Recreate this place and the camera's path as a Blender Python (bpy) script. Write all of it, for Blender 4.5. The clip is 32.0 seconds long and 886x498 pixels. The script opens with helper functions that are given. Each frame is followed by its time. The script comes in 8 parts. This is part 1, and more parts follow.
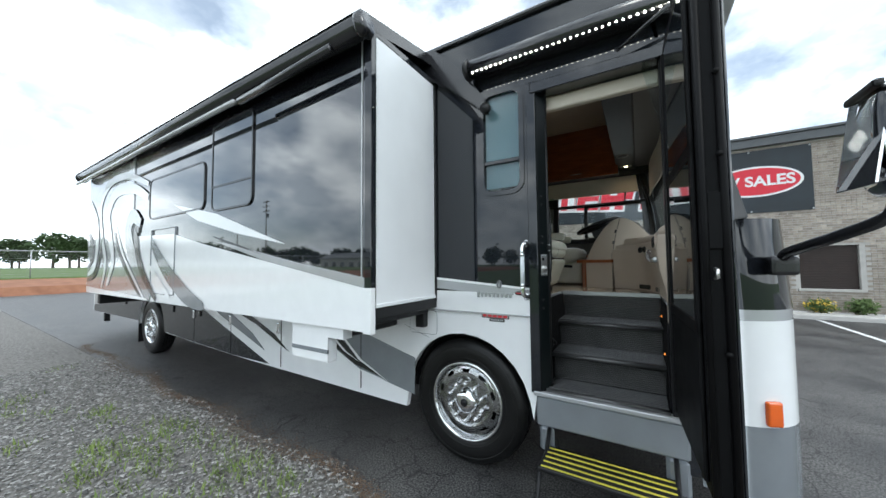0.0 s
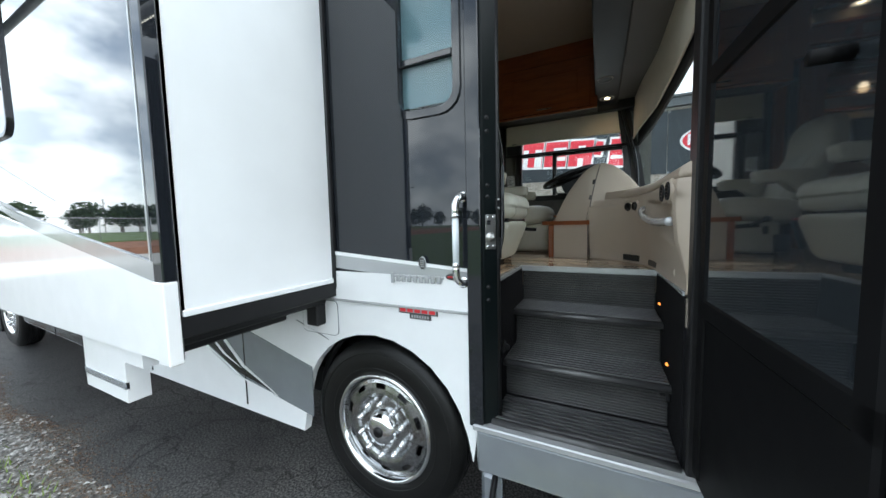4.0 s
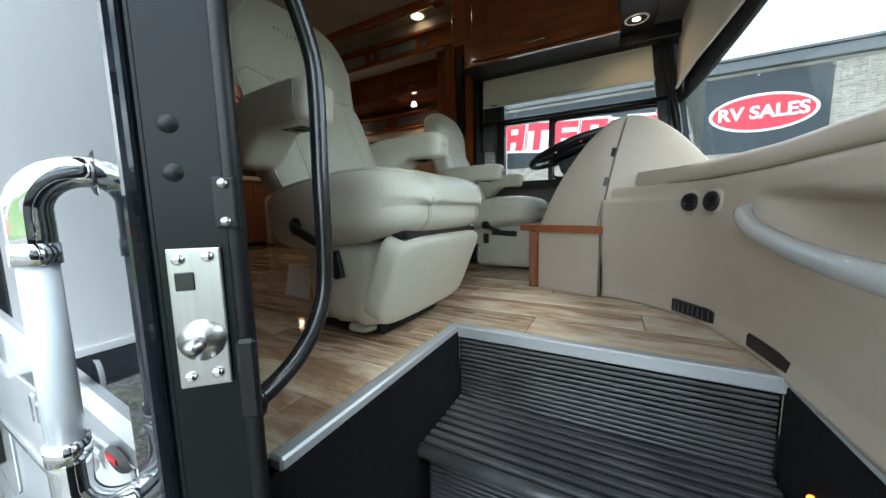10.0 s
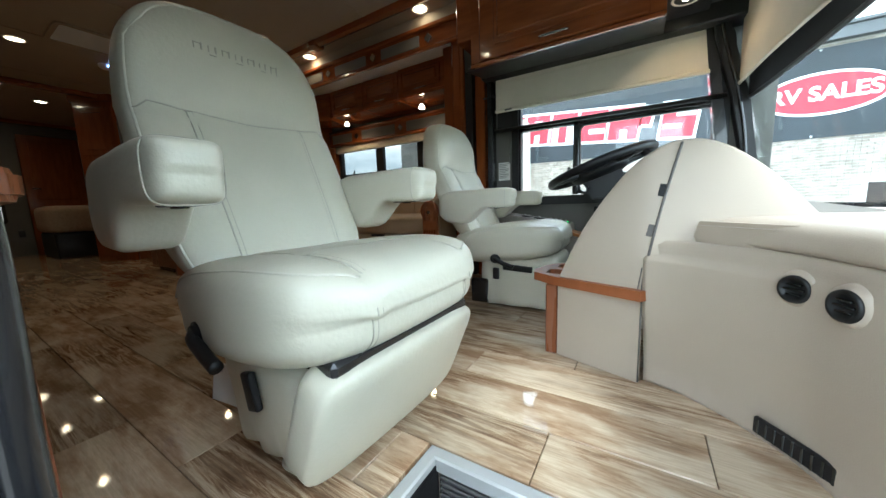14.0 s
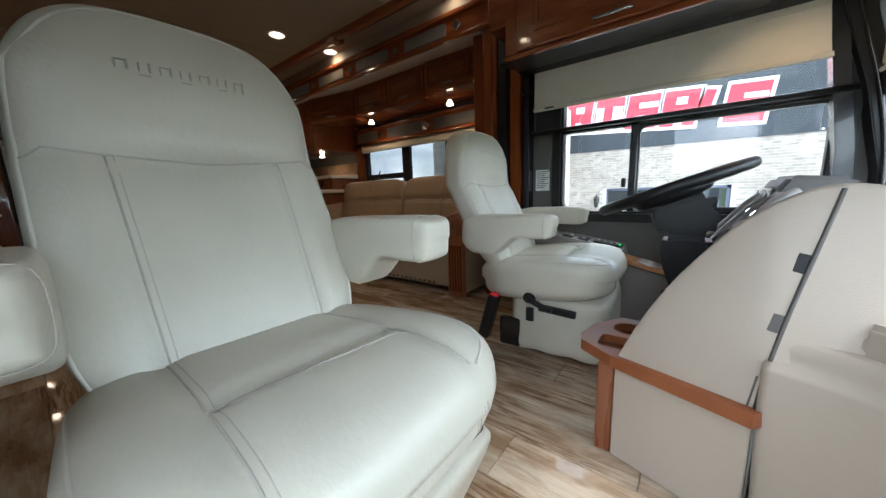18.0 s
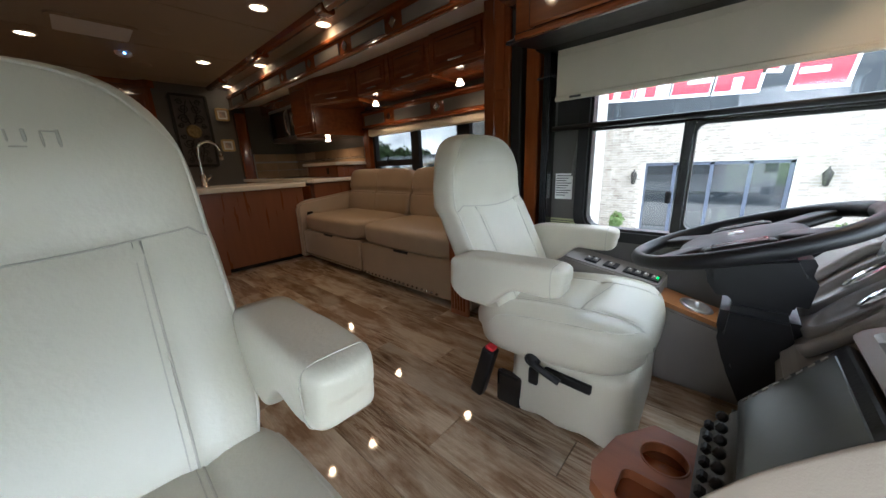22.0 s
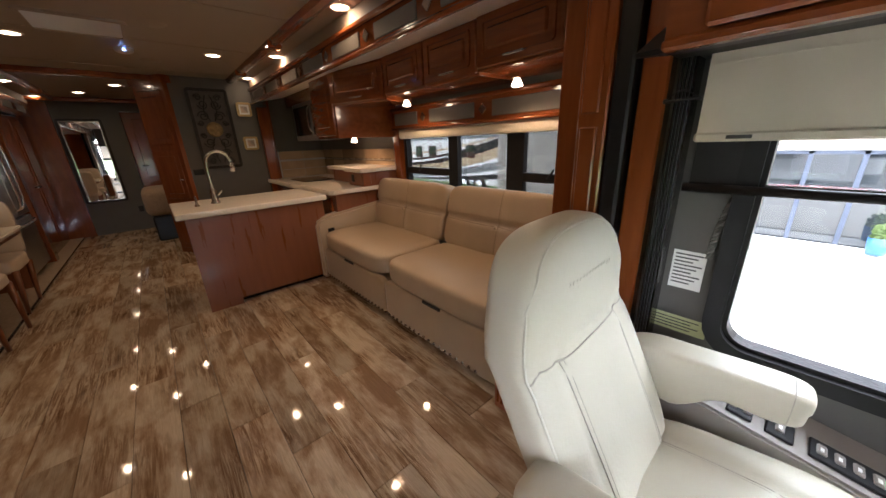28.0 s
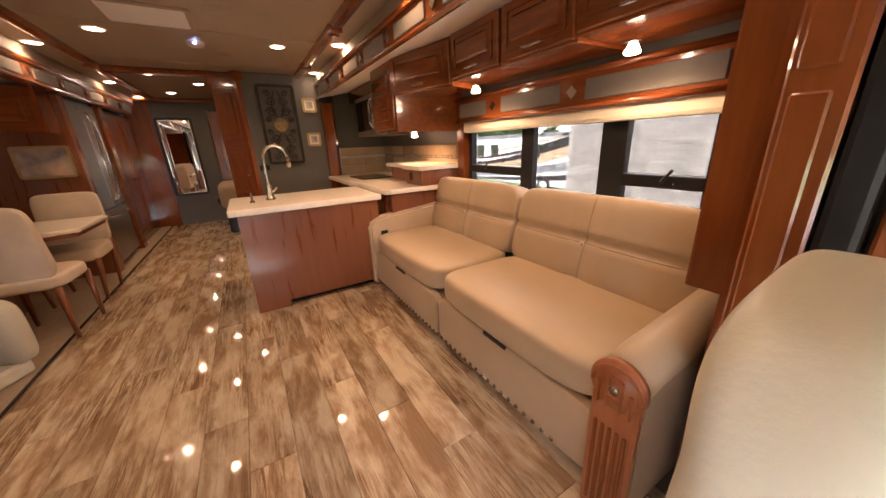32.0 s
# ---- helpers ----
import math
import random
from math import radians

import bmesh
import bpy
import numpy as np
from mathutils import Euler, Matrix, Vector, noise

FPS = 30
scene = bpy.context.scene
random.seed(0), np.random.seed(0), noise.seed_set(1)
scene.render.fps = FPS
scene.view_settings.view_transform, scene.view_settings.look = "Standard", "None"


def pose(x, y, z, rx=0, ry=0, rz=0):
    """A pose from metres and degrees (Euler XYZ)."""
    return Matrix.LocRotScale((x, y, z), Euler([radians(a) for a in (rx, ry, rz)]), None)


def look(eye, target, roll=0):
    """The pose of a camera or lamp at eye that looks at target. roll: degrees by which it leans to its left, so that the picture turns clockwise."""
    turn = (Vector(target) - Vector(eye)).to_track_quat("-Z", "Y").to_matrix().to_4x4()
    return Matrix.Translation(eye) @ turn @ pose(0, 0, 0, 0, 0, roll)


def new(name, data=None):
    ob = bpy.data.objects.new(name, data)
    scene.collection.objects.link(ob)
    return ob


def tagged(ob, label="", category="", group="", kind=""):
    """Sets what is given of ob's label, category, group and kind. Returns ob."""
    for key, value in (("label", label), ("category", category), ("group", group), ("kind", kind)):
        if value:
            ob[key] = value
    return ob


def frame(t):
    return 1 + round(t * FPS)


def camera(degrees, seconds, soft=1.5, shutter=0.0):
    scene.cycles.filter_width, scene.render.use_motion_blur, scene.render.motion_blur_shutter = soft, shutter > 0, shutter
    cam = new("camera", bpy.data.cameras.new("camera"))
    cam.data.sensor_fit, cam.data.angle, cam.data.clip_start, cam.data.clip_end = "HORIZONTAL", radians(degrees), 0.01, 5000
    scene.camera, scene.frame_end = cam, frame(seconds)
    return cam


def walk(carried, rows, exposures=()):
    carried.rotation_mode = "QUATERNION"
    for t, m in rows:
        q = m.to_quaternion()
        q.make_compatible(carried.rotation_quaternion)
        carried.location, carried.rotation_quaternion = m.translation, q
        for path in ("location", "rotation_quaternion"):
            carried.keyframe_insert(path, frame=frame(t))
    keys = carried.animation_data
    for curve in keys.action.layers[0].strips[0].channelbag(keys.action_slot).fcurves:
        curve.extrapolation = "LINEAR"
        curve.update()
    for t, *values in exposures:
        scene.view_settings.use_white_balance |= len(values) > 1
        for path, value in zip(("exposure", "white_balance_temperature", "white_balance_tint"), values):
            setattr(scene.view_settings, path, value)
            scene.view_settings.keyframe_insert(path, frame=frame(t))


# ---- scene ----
cam = camera(108.1, 32.0)
PATH = [
    (0, (0.702, -0.053, 1.622), (-0.338, 1.653, 1.717), -0.5),
    (0.5, (0.667, 0.052, 1.637), (-0.367, 1.762, 1.711), -0.8),
    (1, (0.648, 0.151, 1.601), (-0.368, 1.873, 1.664), -0.7),
    (1.5, (0.617, 0.276, 1.62), (-0.374, 2.014, 1.634), -0.9),
    (2, (0.603, 0.417, 1.614), (-0.366, 2.166, 1.613), -0.9),
    (2.5, (0.593, 0.548, 1.611), (-0.353, 2.31, 1.591), -0.8),
    (3, (0.579, 0.673, 1.617), (-0.342, 2.447, 1.565), -0.8),
    (3.5, (0.559, 0.804, 1.632), (-0.336, 2.589, 1.528), -1.2),
    (5.5, (0.549, 1.284, 1.671), (-0.292, 3.085, 1.444), -1.1),
    (6, (0.561, 1.4, 1.67), (-0.277, 3.201, 1.434), -1.2),
    (6.5, (0.572, 1.513, 1.672), (-0.27, 3.312, 1.44), -1.3),
    (7, (0.572, 1.616, 1.668), (-0.271, 3.415, 1.438), -1.4),
    (7.5, (0.563, 1.72, 1.664), (-0.28, 3.519, 1.435), -1.3),
    (8, (0.555, 1.812, 1.673), (-0.287, 3.611, 1.437), -1.3),
    (8.5, (0.55, 1.889, 1.686), (-0.305, 3.682, 1.453), -1.2),
    (9, (0.545, 1.963, 1.694), (-0.328, 3.748, 1.466), -1.4),
    (9.5, (0.534, 2.045, 1.705), (-0.364, 3.817, 1.476), -1.2),
    (10, (0.509, 2.139, 1.721), (-0.41, 3.9, 1.49), -1.1),
    (10.5, (0.487, 2.231, 1.754), (-0.448, 3.984, 1.52), -0.9),
    (11, (0.485, 2.312, 1.801), (-0.483, 4.046, 1.558), -1.5),
    (11.5, (0.474, 2.362, 1.822), (-0.504, 4.088, 1.57), -1.5),
    (12, (0.475, 2.389, 1.831), (-0.516, 4.107, 1.574), -1.7),
    (12.5, (0.477, 2.414, 1.832), (-0.526, 4.124, 1.571), -1.9),
    (13, (0.476, 2.437, 1.851), (-0.533, 4.142, 1.578), -1.9),
    (13.5, (0.473, 2.458, 1.887), (-0.554, 4.152, 1.613), -1.9),
    (14, (0.465, 2.479, 1.915), (-0.58, 4.162, 1.641), -2.0),
    (14.5, (0.454, 2.499, 1.934), (-0.611, 4.169, 1.657), -2.0),
    (16.5, (0.38, 2.626, 2.027), (-0.76, 4.246, 1.75), -2.0),
    (17, (0.364, 2.657, 2.054), (-0.798, 4.259, 1.765), -2.0),
    (17.5, (0.356, 2.696, 2.065), (-0.832, 4.275, 1.756), -2.0),
    (18, (0.351, 2.749, 2.073), (-0.857, 4.307, 1.736), -2.0),
    (18.5, (0.356, 2.822, 2.107), (-0.878, 4.352, 1.736), -2.1),
    (19, (0.354, 2.89, 2.135), (-0.896, 4.402, 1.747), -2.0),
    (19.5, (0.355, 2.935, 2.155), (-0.91, 4.431, 1.753), -1.8),
    (20, (0.356, 2.953, 2.199), (-0.921, 4.429, 1.761), -2.1),
    (20.5, (0.353, 2.975, 2.214), (-0.935, 4.434, 1.754), -2.2),
    (21, (0.336, 3.013, 2.207), (-0.962, 4.459, 1.735), -2.1),
    (21.5, (0.3, 3.062, 2.24), (-1.003, 4.494, 1.741), -2.3),
    (22, (0.267, 3.109, 2.267), (-1.046, 4.528, 1.756), -2.3),
    (22.5, (0.245, 3.144, 2.301), (-1.077, 4.549, 1.772), -2.3),
    (23, (0.22, 3.179, 2.313), (-1.105, 4.577, 1.775), -2.1),
    (23.5, (0.198, 3.233, 2.33), (-1.137, 4.616, 1.776), -2.2),
    (24, (0.174, 3.277, 2.355), (-1.164, 4.649, 1.783), -2.2),
    (24.5, (0.145, 3.332, 2.393), (-1.206, 4.684, 1.805), -2.3),
    (26.5, (-0.045, 3.479, 2.493), (-1.439, 4.764, 1.857), -2.4),
    (27, (-0.096, 3.503, 2.526), (-1.504, 4.769, 1.882), -2.4),
    (27.5, (-0.139, 3.518, 2.549), (-1.563, 4.767, 1.906), -2.4),
    (28, (-0.185, 3.538, 2.555), (-1.622, 4.774, 1.917), -2.3),
    (28.5, (-0.226, 3.574, 2.555), (-1.683, 4.787, 1.917), -2.3),
    (29, (-0.27, 3.619, 2.555), (-1.749, 4.805, 1.917), -2.3),
    (29.5, (-0.313, 3.647, 2.553), (-1.815, 4.805, 1.918), -2.2),
    (30, (-0.353, 3.667, 2.55), (-1.879, 4.795, 1.917), -2.1),
    (30.5, (-0.391, 3.684, 2.543), (-1.943, 4.776, 1.912), -2.1),
    (31, (-0.431, 3.704, 2.536), (-2.012, 4.755, 1.908), -2.1),
    (31.5, (-0.468, 3.708, 2.532), (-2.075, 4.719, 1.903), -2.1),
    (32, (-0.51, 3.729, 2.516), (-2.149, 4.688, 1.889), -2.3),
]
EXPOSURES = [(0, 0.15, 6050, 4), (2, 0.28, 6050, 4), (3, 0.5, 6050, 4), (6, 0.75, 5900, 3), (9, 1.2, 5850, 3), (11, 2.05, 5780, 0), (12, 2.35, 5750, 0), (14, 2.32, 5700, 0), (16, 2.15, 5800, 6), (20, 2.15, 5700, 9), (24, 2.65, 6000, 13), (26, 2.75, 6050, 15), (28, 3.1, 6250, 17), (30, 3.7, 6600, 21), (32, 4.3, 7150, 28)]
walk(cam, [(t, look(eye, target, roll)) for t, eye, target, roll in PATH], EXPOSURES)

# ---- world, sun, exposure ----
F = 1.37          # cabin floor
CEIL = 3.31       # cabin ceiling
world = bpy.data.worlds.new("sky")
scene.world = world
world.use_nodes = True
wn, wl = world.node_tree.nodes, world.node_tree.links
wn.clear()
w_out, w_bg = wn.new("ShaderNodeOutputWorld"), wn.new("ShaderNodeBackground")
w_sky, w_co, w_map = wn.new("ShaderNodeTexSky"), wn.new("ShaderNodeTexCoord"), wn.new("ShaderNodeMapping")
w_noise, w_ramp, w_mix = wn.new("ShaderNodeTexNoise"), wn.new("ShaderNodeValToRGB"), wn.new("ShaderNodeMixRGB")
w_n2, w_r2 = wn.new("ShaderNodeTexNoise"), wn.new("ShaderNodeValToRGB")
w_sky.sky_type, w_sky.sun_disc = "NISHITA", False
SUN_EL, SUN_AZ = 50.0, 102.0
w_sky.sun_elevation, w_sky.sun_rotation = radians(SUN_EL), radians(SUN_AZ)
w_map.inputs["Scale"].default_value = (1.0, 1.0, 1.7)
w_noise.inputs["Scale"].default_value = 3.0
w_noise.inputs["Detail"].default_value = 8.0
w_noise.inputs["Roughness"].default_value = 0.55
w_ramp.color_ramp.elements[0].position, w_ramp.color_ramp.elements[1].position = 0.38, 0.52
w_ramp.color_ramp.elements[0].color = (0.40, 0.40, 0.40, 1)
w_n2.inputs["Scale"].default_value = 4.2
w_n2.inputs["Detail"].default_value = 6.0
w_r2.color_ramp.elements[0].position, w_r2.color_ramp.elements[1].position = 0.36, 0.60
w_r2.color_ramp.elements[0].color = (7.4, 8.1, 9.1, 1)
w_r2.color_ramp.elements[1].color = (18.5, 18.7, 18.9, 1)
wl.new(w_co.outputs["Generated"], w_map.inputs["Vector"])
wl.new(w_map.outputs["Vector"], w_noise.inputs["Vector"])
wl.new(w_map.outputs["Vector"], w_n2.inputs["Vector"])
wl.new(w_noise.outputs["Fac"], w_ramp.inputs["Fac"])
wl.new(w_n2.outputs["Fac"], w_r2.inputs["Fac"])
wl.new(w_ramp.outputs["Color"], w_mix.inputs["Fac"])
wl.new(w_sky.outputs["Color"], w_mix.inputs["Color1"])
wl.new(w_r2.outputs["Color"], w_mix.inputs["Color2"])
wl.new(w_mix.outputs["Color"], w_bg.inputs["Color"])
w_bg.inputs["Strength"].default_value = 0.13
wl.new(w_bg.outputs["Background"], w_out.inputs["Surface"])
sun = new("sun", bpy.data.lights.new("sun", "SUN"))
sun.data.energy, sun.data.angle, sun.data.color = 0.9, radians(20), (1.0, 0.95, 0.88)
sun.matrix_world = pose(0, 0, 30, 90 - SUN_EL, 0, -SUN_AZ + 180)


from mathutils.bvhtree import BVHTree


# ---- materials ----
def mat(name, colour, rough=0.5, metal=0.0, vary=0.06, scale=8.0, bump=0.0, bscale=60.0, coat=0.0, spec=0.5, second=None, stretch=(1, 1, 1), obj=False, detail=4.0, coat_rough=0.04):
    m = bpy.data.materials.new(name)
    m.use_nodes = True
    n, l = m.node_tree.nodes, m.node_tree.links
    p = n["Principled BSDF"]
    co = n.new("ShaderNodeTexCoord")
    mp = n.new("ShaderNodeMapping")
    mp.inputs["Scale"].default_value = stretch
    l.new(co.outputs["Object"], mp.inputs["Vector"])
    t = n.new("ShaderNodeTexNoise")
    t.inputs["Scale"].default_value, t.inputs["Detail"].default_value = scale, detail
    if obj:
        oi, mul, add = n.new("ShaderNodeObjectInfo"), n.new("ShaderNodeMath"), n.new("ShaderNodeVectorMath")
        mul.operation, mul.inputs[1].default_value = "MULTIPLY", 37.0
        l.new(oi.outputs["Random"], mul.inputs[0])
        l.new(mp.outputs["Vector"], add.inputs[0])
        l.new(mul.outputs["Value"], add.inputs[1])
        l.new(add.outputs["Vector"], t.inputs["Vector"])
    else:
        l.new(mp.outputs["Vector"], t.inputs["Vector"])
    ramp = n.new("ShaderNodeValToRGB")
    ramp.color_ramp.elements[0].position, ramp.color_ramp.elements[1].position = 0.3, 0.7
    b = second or tuple(min(1, c * (1 + vary)) for c in colour)
    a = colour if second else tuple(c * (1 - vary) for c in colour)
    ramp.color_ramp.elements[0].color, ramp.color_ramp.elements[1].color = (*a, 1), (*b, 1)
    l.new(t.outputs["Fac"], ramp.inputs["Fac"])
    if obj:
        info, hsv, mr = n.new("ShaderNodeObjectInfo"), n.new("ShaderNodeHueSaturation"), n.new("ShaderNodeMapRange")
        mr.inputs["To Min"].default_value, mr.inputs["To Max"].default_value = 0.72, 1.22
        l.new(info.outputs["Random"], mr.inputs["Value"])
        l.new(mr.outputs["Result"], hsv.inputs["Value"])
        l.new(ramp.outputs["Color"], hsv.inputs["Color"])
        l.new(hsv.outputs["Color"], p.inputs["Base Color"])
    else:
        l.new(ramp.outputs["Color"], p.inputs["Base Color"])
    rr = n.new("ShaderNodeMapRange")
    rr.inputs["To Min"].default_value, rr.inputs["To Max"].default_value = rough * 0.85, min(1, rough * 1.2)
    l.new(t.outputs["Fac"], rr.inputs["Value"])
    l.new(rr.outputs["Result"], p.inputs["Roughness"])
    p.inputs["Metallic"].default_value, p.inputs["Specular IOR Level"].default_value = metal, spec
    p.inputs["Coat Weight"].default_value, p.inputs["Coat Roughness"].default_value = coat, coat_rough
    if bump:
        t2, bp = n.new("ShaderNodeTexNoise"), n.new("ShaderNodeBump")
        t2.inputs["Scale"].default_value, t2.inputs["Detail"].default_value = bscale, 5.0
        bp.inputs["Strength"].default_value, bp.inputs["Distance"].default_value = bump, 0.01
        l.new(mp.outputs["Vector"], t2.inputs["Vector"])
        l.new(t2.outputs["Fac"], bp.inputs["Height"])
        l.new(bp.outputs["Normal"], p.inputs["Normal"])
    return m


def glow(name, colour, strength):
    m = bpy.data.materials.new(name)
    m.use_nodes = True
    p = m.node_tree.nodes["Principled BSDF"]
    p.inputs["Base Color"].default_value = (*colour, 1)
    p.inputs["Emission Color"].default_value = (*colour, 1)
    p.inputs["Emission Strength"].default_value = strength
    return m


def glass(name, colour=(1, 1, 1), mixed=0.1, rough=0.0):
    m = bpy.data.materials.new(name)
    m.use_nodes = True
    n, l = m.node_tree.nodes, m.node_tree.links
    n.clear()
    o, mx, tr, gl, fr, pw, ad = (n.new("ShaderNode" + k) for k in ("OutputMaterial", "MixShader", "BsdfTransparent", "BsdfGlossy", "LayerWeight", "Math", "Math"))
    tr.inputs["Color"].default_value = (*colour, 1)
    gl.inputs["Roughness"].default_value = rough
    fr.inputs["Blend"].default_value = 0.5
    pw.operation, pw.inputs[1].default_value = "POWER", 5.0
    ad.operation, ad.inputs[1].default_value, ad.inputs[2].default_value = "MULTIPLY_ADD", 0.55, 0.035
    l.new(fr.outputs["Facing"], pw.inputs[0])
    l.new(pw.outputs["Value"], ad.inputs[0])
    l.new(ad.outputs["Value"], mx.inputs["Fac"])
    l.new(tr.outputs["BSDF"], mx.inputs[1])
    l.new(gl.outputs["BSDF"], mx.inputs[2])
    l.new(mx.outputs["Shader"], o.inputs["Surface"])
    return m


def cracked(name, a, b):
    m = mat(name, a, 0.5, scale=1.3, second=b, bump=0.5, bscale=90, detail=9)
    n, l = m.node_tree.nodes, m.node_tree.links
    p = n["Principled BSDF"]
    base = p.inputs["Base Color"].links[0].from_socket
    co = n.new("ShaderNodeTexCoord")
    warp, vec, vor, ramp, mix = (n.new("ShaderNode" + k) for k in ("TexNoise", "VectorMath", "TexVoronoi", "ValToRGB", "MixRGB"))
    warp.inputs["Scale"].default_value, warp.inputs["Detail"].default_value = 2.5, 6.0
    vec.operation = "MULTIPLY_ADD"
    vec.inputs[1].default_value = (0.45, 0.45, 0.0)
    l.new(co.outputs["Object"], warp.inputs["Vector"])
    l.new(warp.outputs["Color"], vec.inputs[0])
    l.new(co.outputs["Object"], vec.inputs[2])
    vor.feature = "DISTANCE_TO_EDGE"
    vor.inputs["Scale"].default_value = 3.4
    l.new(vec.outputs["Vector"], vor.inputs["Vector"])
    ramp.color_ramp.elements[0].position, ramp.color_ramp.elements[1].position = 0.006, 0.022
    ramp.color_ramp.elements[0].color, ramp.color_ramp.elements[1].color = (0.28, 0.28, 0.28, 1), (1, 1, 1, 1)
    l.new(vor.outputs["Distance"], ramp.inputs["Fac"])
    mix.blend_type = "MULTIPLY"
    mix.inputs["Fac"].default_value = 1.0
    l.new(base, mix.inputs["Color1"])
    l.new(ramp.outputs["Color"], mix.inputs["Color2"])
    spk, sr, sm_ = n.new("ShaderNodeTexNoise"), n.new("ShaderNodeValToRGB"), n.new("ShaderNodeMixRGB")
    spk.inputs["Scale"].default_value, spk.inputs["Detail"].default_value = 75.0, 5.0
    sr.color_ramp.elements[0].position, sr.color_ramp.elements[1].position = 0.42, 0.62
    sr.color_ramp.elements[0].color, sr.color_ramp.elements[1].color = (0.40, 0.40, 0.41, 1), (2.9, 2.85, 2.75, 1)
    sm_.blend_type = "MULTIPLY"
    sm_.inputs["Fac"].default_value = 1.0
    l.new(co.outputs["Object"], spk.inputs["Vector"])
    l.new(spk.outputs["Fac"], sr.inputs["Fac"])
    l.new(mix.outputs["Color"], sm_.inputs["Color1"])
    l.new(sr.outputs["Color"], sm_.inputs["Color2"])
    l.new(sm_.outputs["Color"], p.inputs["Base Color"])
    return m


M = {}
M["white"] = mat("white_paint", (0.80, 0.81, 0.82), 0.16, vary=0.02, coat=0.6)
M["panel"] = mat("white_gelcoat", (0.76, 0.78, 0.80), 0.3, vary=0.03, scale=3, bump=0.02, bscale=3)
M["navy"] = mat("dark_paint", (0.012, 0.014, 0.018), 0.03, vary=0.1, coat=0.45, spec=0.4, coat_rough=0.006)
M["gloss"] = mat("gloss_dark_paint", (0.012, 0.014, 0.018), 0.03, vary=0.1, coat=1.0, spec=0.9, coat_rough=0.004)
M["jamb"] = mat("jamb_paint", (0.003, 0.0055, 0.006), 0.35, vary=0.1, spec=0.22)
M["doorblk"] = mat("door_black", (0.0045, 0.0045, 0.005), 0.5, vary=0.2, spec=0.10)
M["blueframe"] = mat("blue_gray_metal", (0.075, 0.088, 0.125), 0.4, metal=0.3)
M["gray"] = mat("gray_paint", (0.23, 0.25, 0.27), 0.2, metal=0.3, vary=0.05, coat=0.8)
M["mist"] = mat("pale_silver_paint", (0.50, 0.51, 0.52), 0.12, metal=0.35, vary=0.05, coat=0.9, coat_rough=0.01)
M["silver"] = mat("silver_paint", (0.42, 0.43, 0.44), 0.25, metal=0.3, vary=0.04, coat=0.6)
M["black"] = mat("black_paint", (0.012, 0.012, 0.014), 0.25, coat=0.4)
M["blackp"] = mat("black_plastic", (0.010, 0.010, 0.011), 0.40, spec=0.32, vary=0.15, scale=20, bump=0.05, bscale=200)
M["blackfab"] = mat("black_fabric", (0.02, 0.02, 0.022), 0.85, bump=0.2, bscale=300)
M["chrome"] = mat("chrome", (0.86, 0.87, 0.88), 0.06, metal=1.0, vary=0.03)
M["steel"] = mat("brushed_steel", (0.52, 0.51, 0.50), 0.30, metal=1.0, vary=0.08, scale=4, stretch=(1, 30, 1))
M["nickel"] = mat("nickel", (0.55, 0.52, 0.48), 0.2, metal=1.0, vary=0.05)
M["rubber"] = mat("tyre_rubber", (0.006, 0.006, 0.006), 0.38, spec=0.3, vary=0.25, scale=12, bump=0.2, bscale=120)
M["tread"] = mat("ribbed_rubber", (0.034, 0.034, 0.036), 0.30, vary=0.3, scale=9, bump=0.08, bscale=90, second=(0.072, 0.071, 0.072), spec=0.7)
M["carpetblk"] = mat("black_carpet", (0.006, 0.006, 0.007), 0.95, spec=0.15, vary=0.3, scale=30, bump=0.6, bscale=250)
M["leather"] = mat("cream_leather", (0.545, 0.517, 0.42), 0.33, vary=0.05, scale=4, bump=0.10, bscale=110, spec=0.5)
M["tan"] = mat("tan_leather", (0.47, 0.355, 0.235), 0.36, vary=0.05, scale=5, bump=0.06, bscale=140)
M["stitch"] = mat("tan_stitch", (0.33, 0.24, 0.15), 0.5)
M["seam"] = mat("seam_thread", (0.44, 0.415, 0.345), 0.6)
M["embroidery"] = mat("embroidery_thread", (0.39, 0.375, 0.31), 0.5)
M["faint"] = mat("faint_thread", (0.55, 0.522, 0.425), 0.35)
M["piping"] = mat("cream_piping", (0.58, 0.555, 0.47), 0.35)
M["wood"] = mat("cherry_wood", (0.195, 0.050, 0.013), 0.20, scale=2.4, second=(0.275, 0.074, 0.020), stretch=(2, 9, 14), coat=0.7, bump=0.02, bscale=60, detail=8)
M["woodv"] = mat("cherry_wood_upright", (0.185, 0.047, 0.0125), 0.20, scale=2.4, second=(0.255, 0.070, 0.019), stretch=(12, 12, 1.4), coat=0.7, bump=0.02, bscale=60, detail=8)
M["oak"] = mat("light_cherry", (0.175, 0.053, 0.019), 0.28, scale=2.0, second=(0.205, 0.066, 0.024), stretch=(12, 12, 1.2), coat=0.4, bump=0.02, bscale=60, detail=8)
M["shelfwood"] = mat("satin_cherry", (0.20, 0.060, 0.020), 0.42, scale=2.5, second=(0.26, 0.085, 0.03), stretch=(3, 16, 2), spec=0.35, detail=8)
M["tray"] = mat("orange_wood_tray", (0.36, 0.145, 0.045), 0.3, scale=3, second=(0.42, 0.18, 0.06), stretch=(2, 14, 2), coat=0.4)
M["carve"] = mat("carved_wood", (0.30, 0.09, 0.03), 0.35, scale=6, second=(0.36, 0.12, 0.045), stretch=(8, 8, 2), coat=0.3)


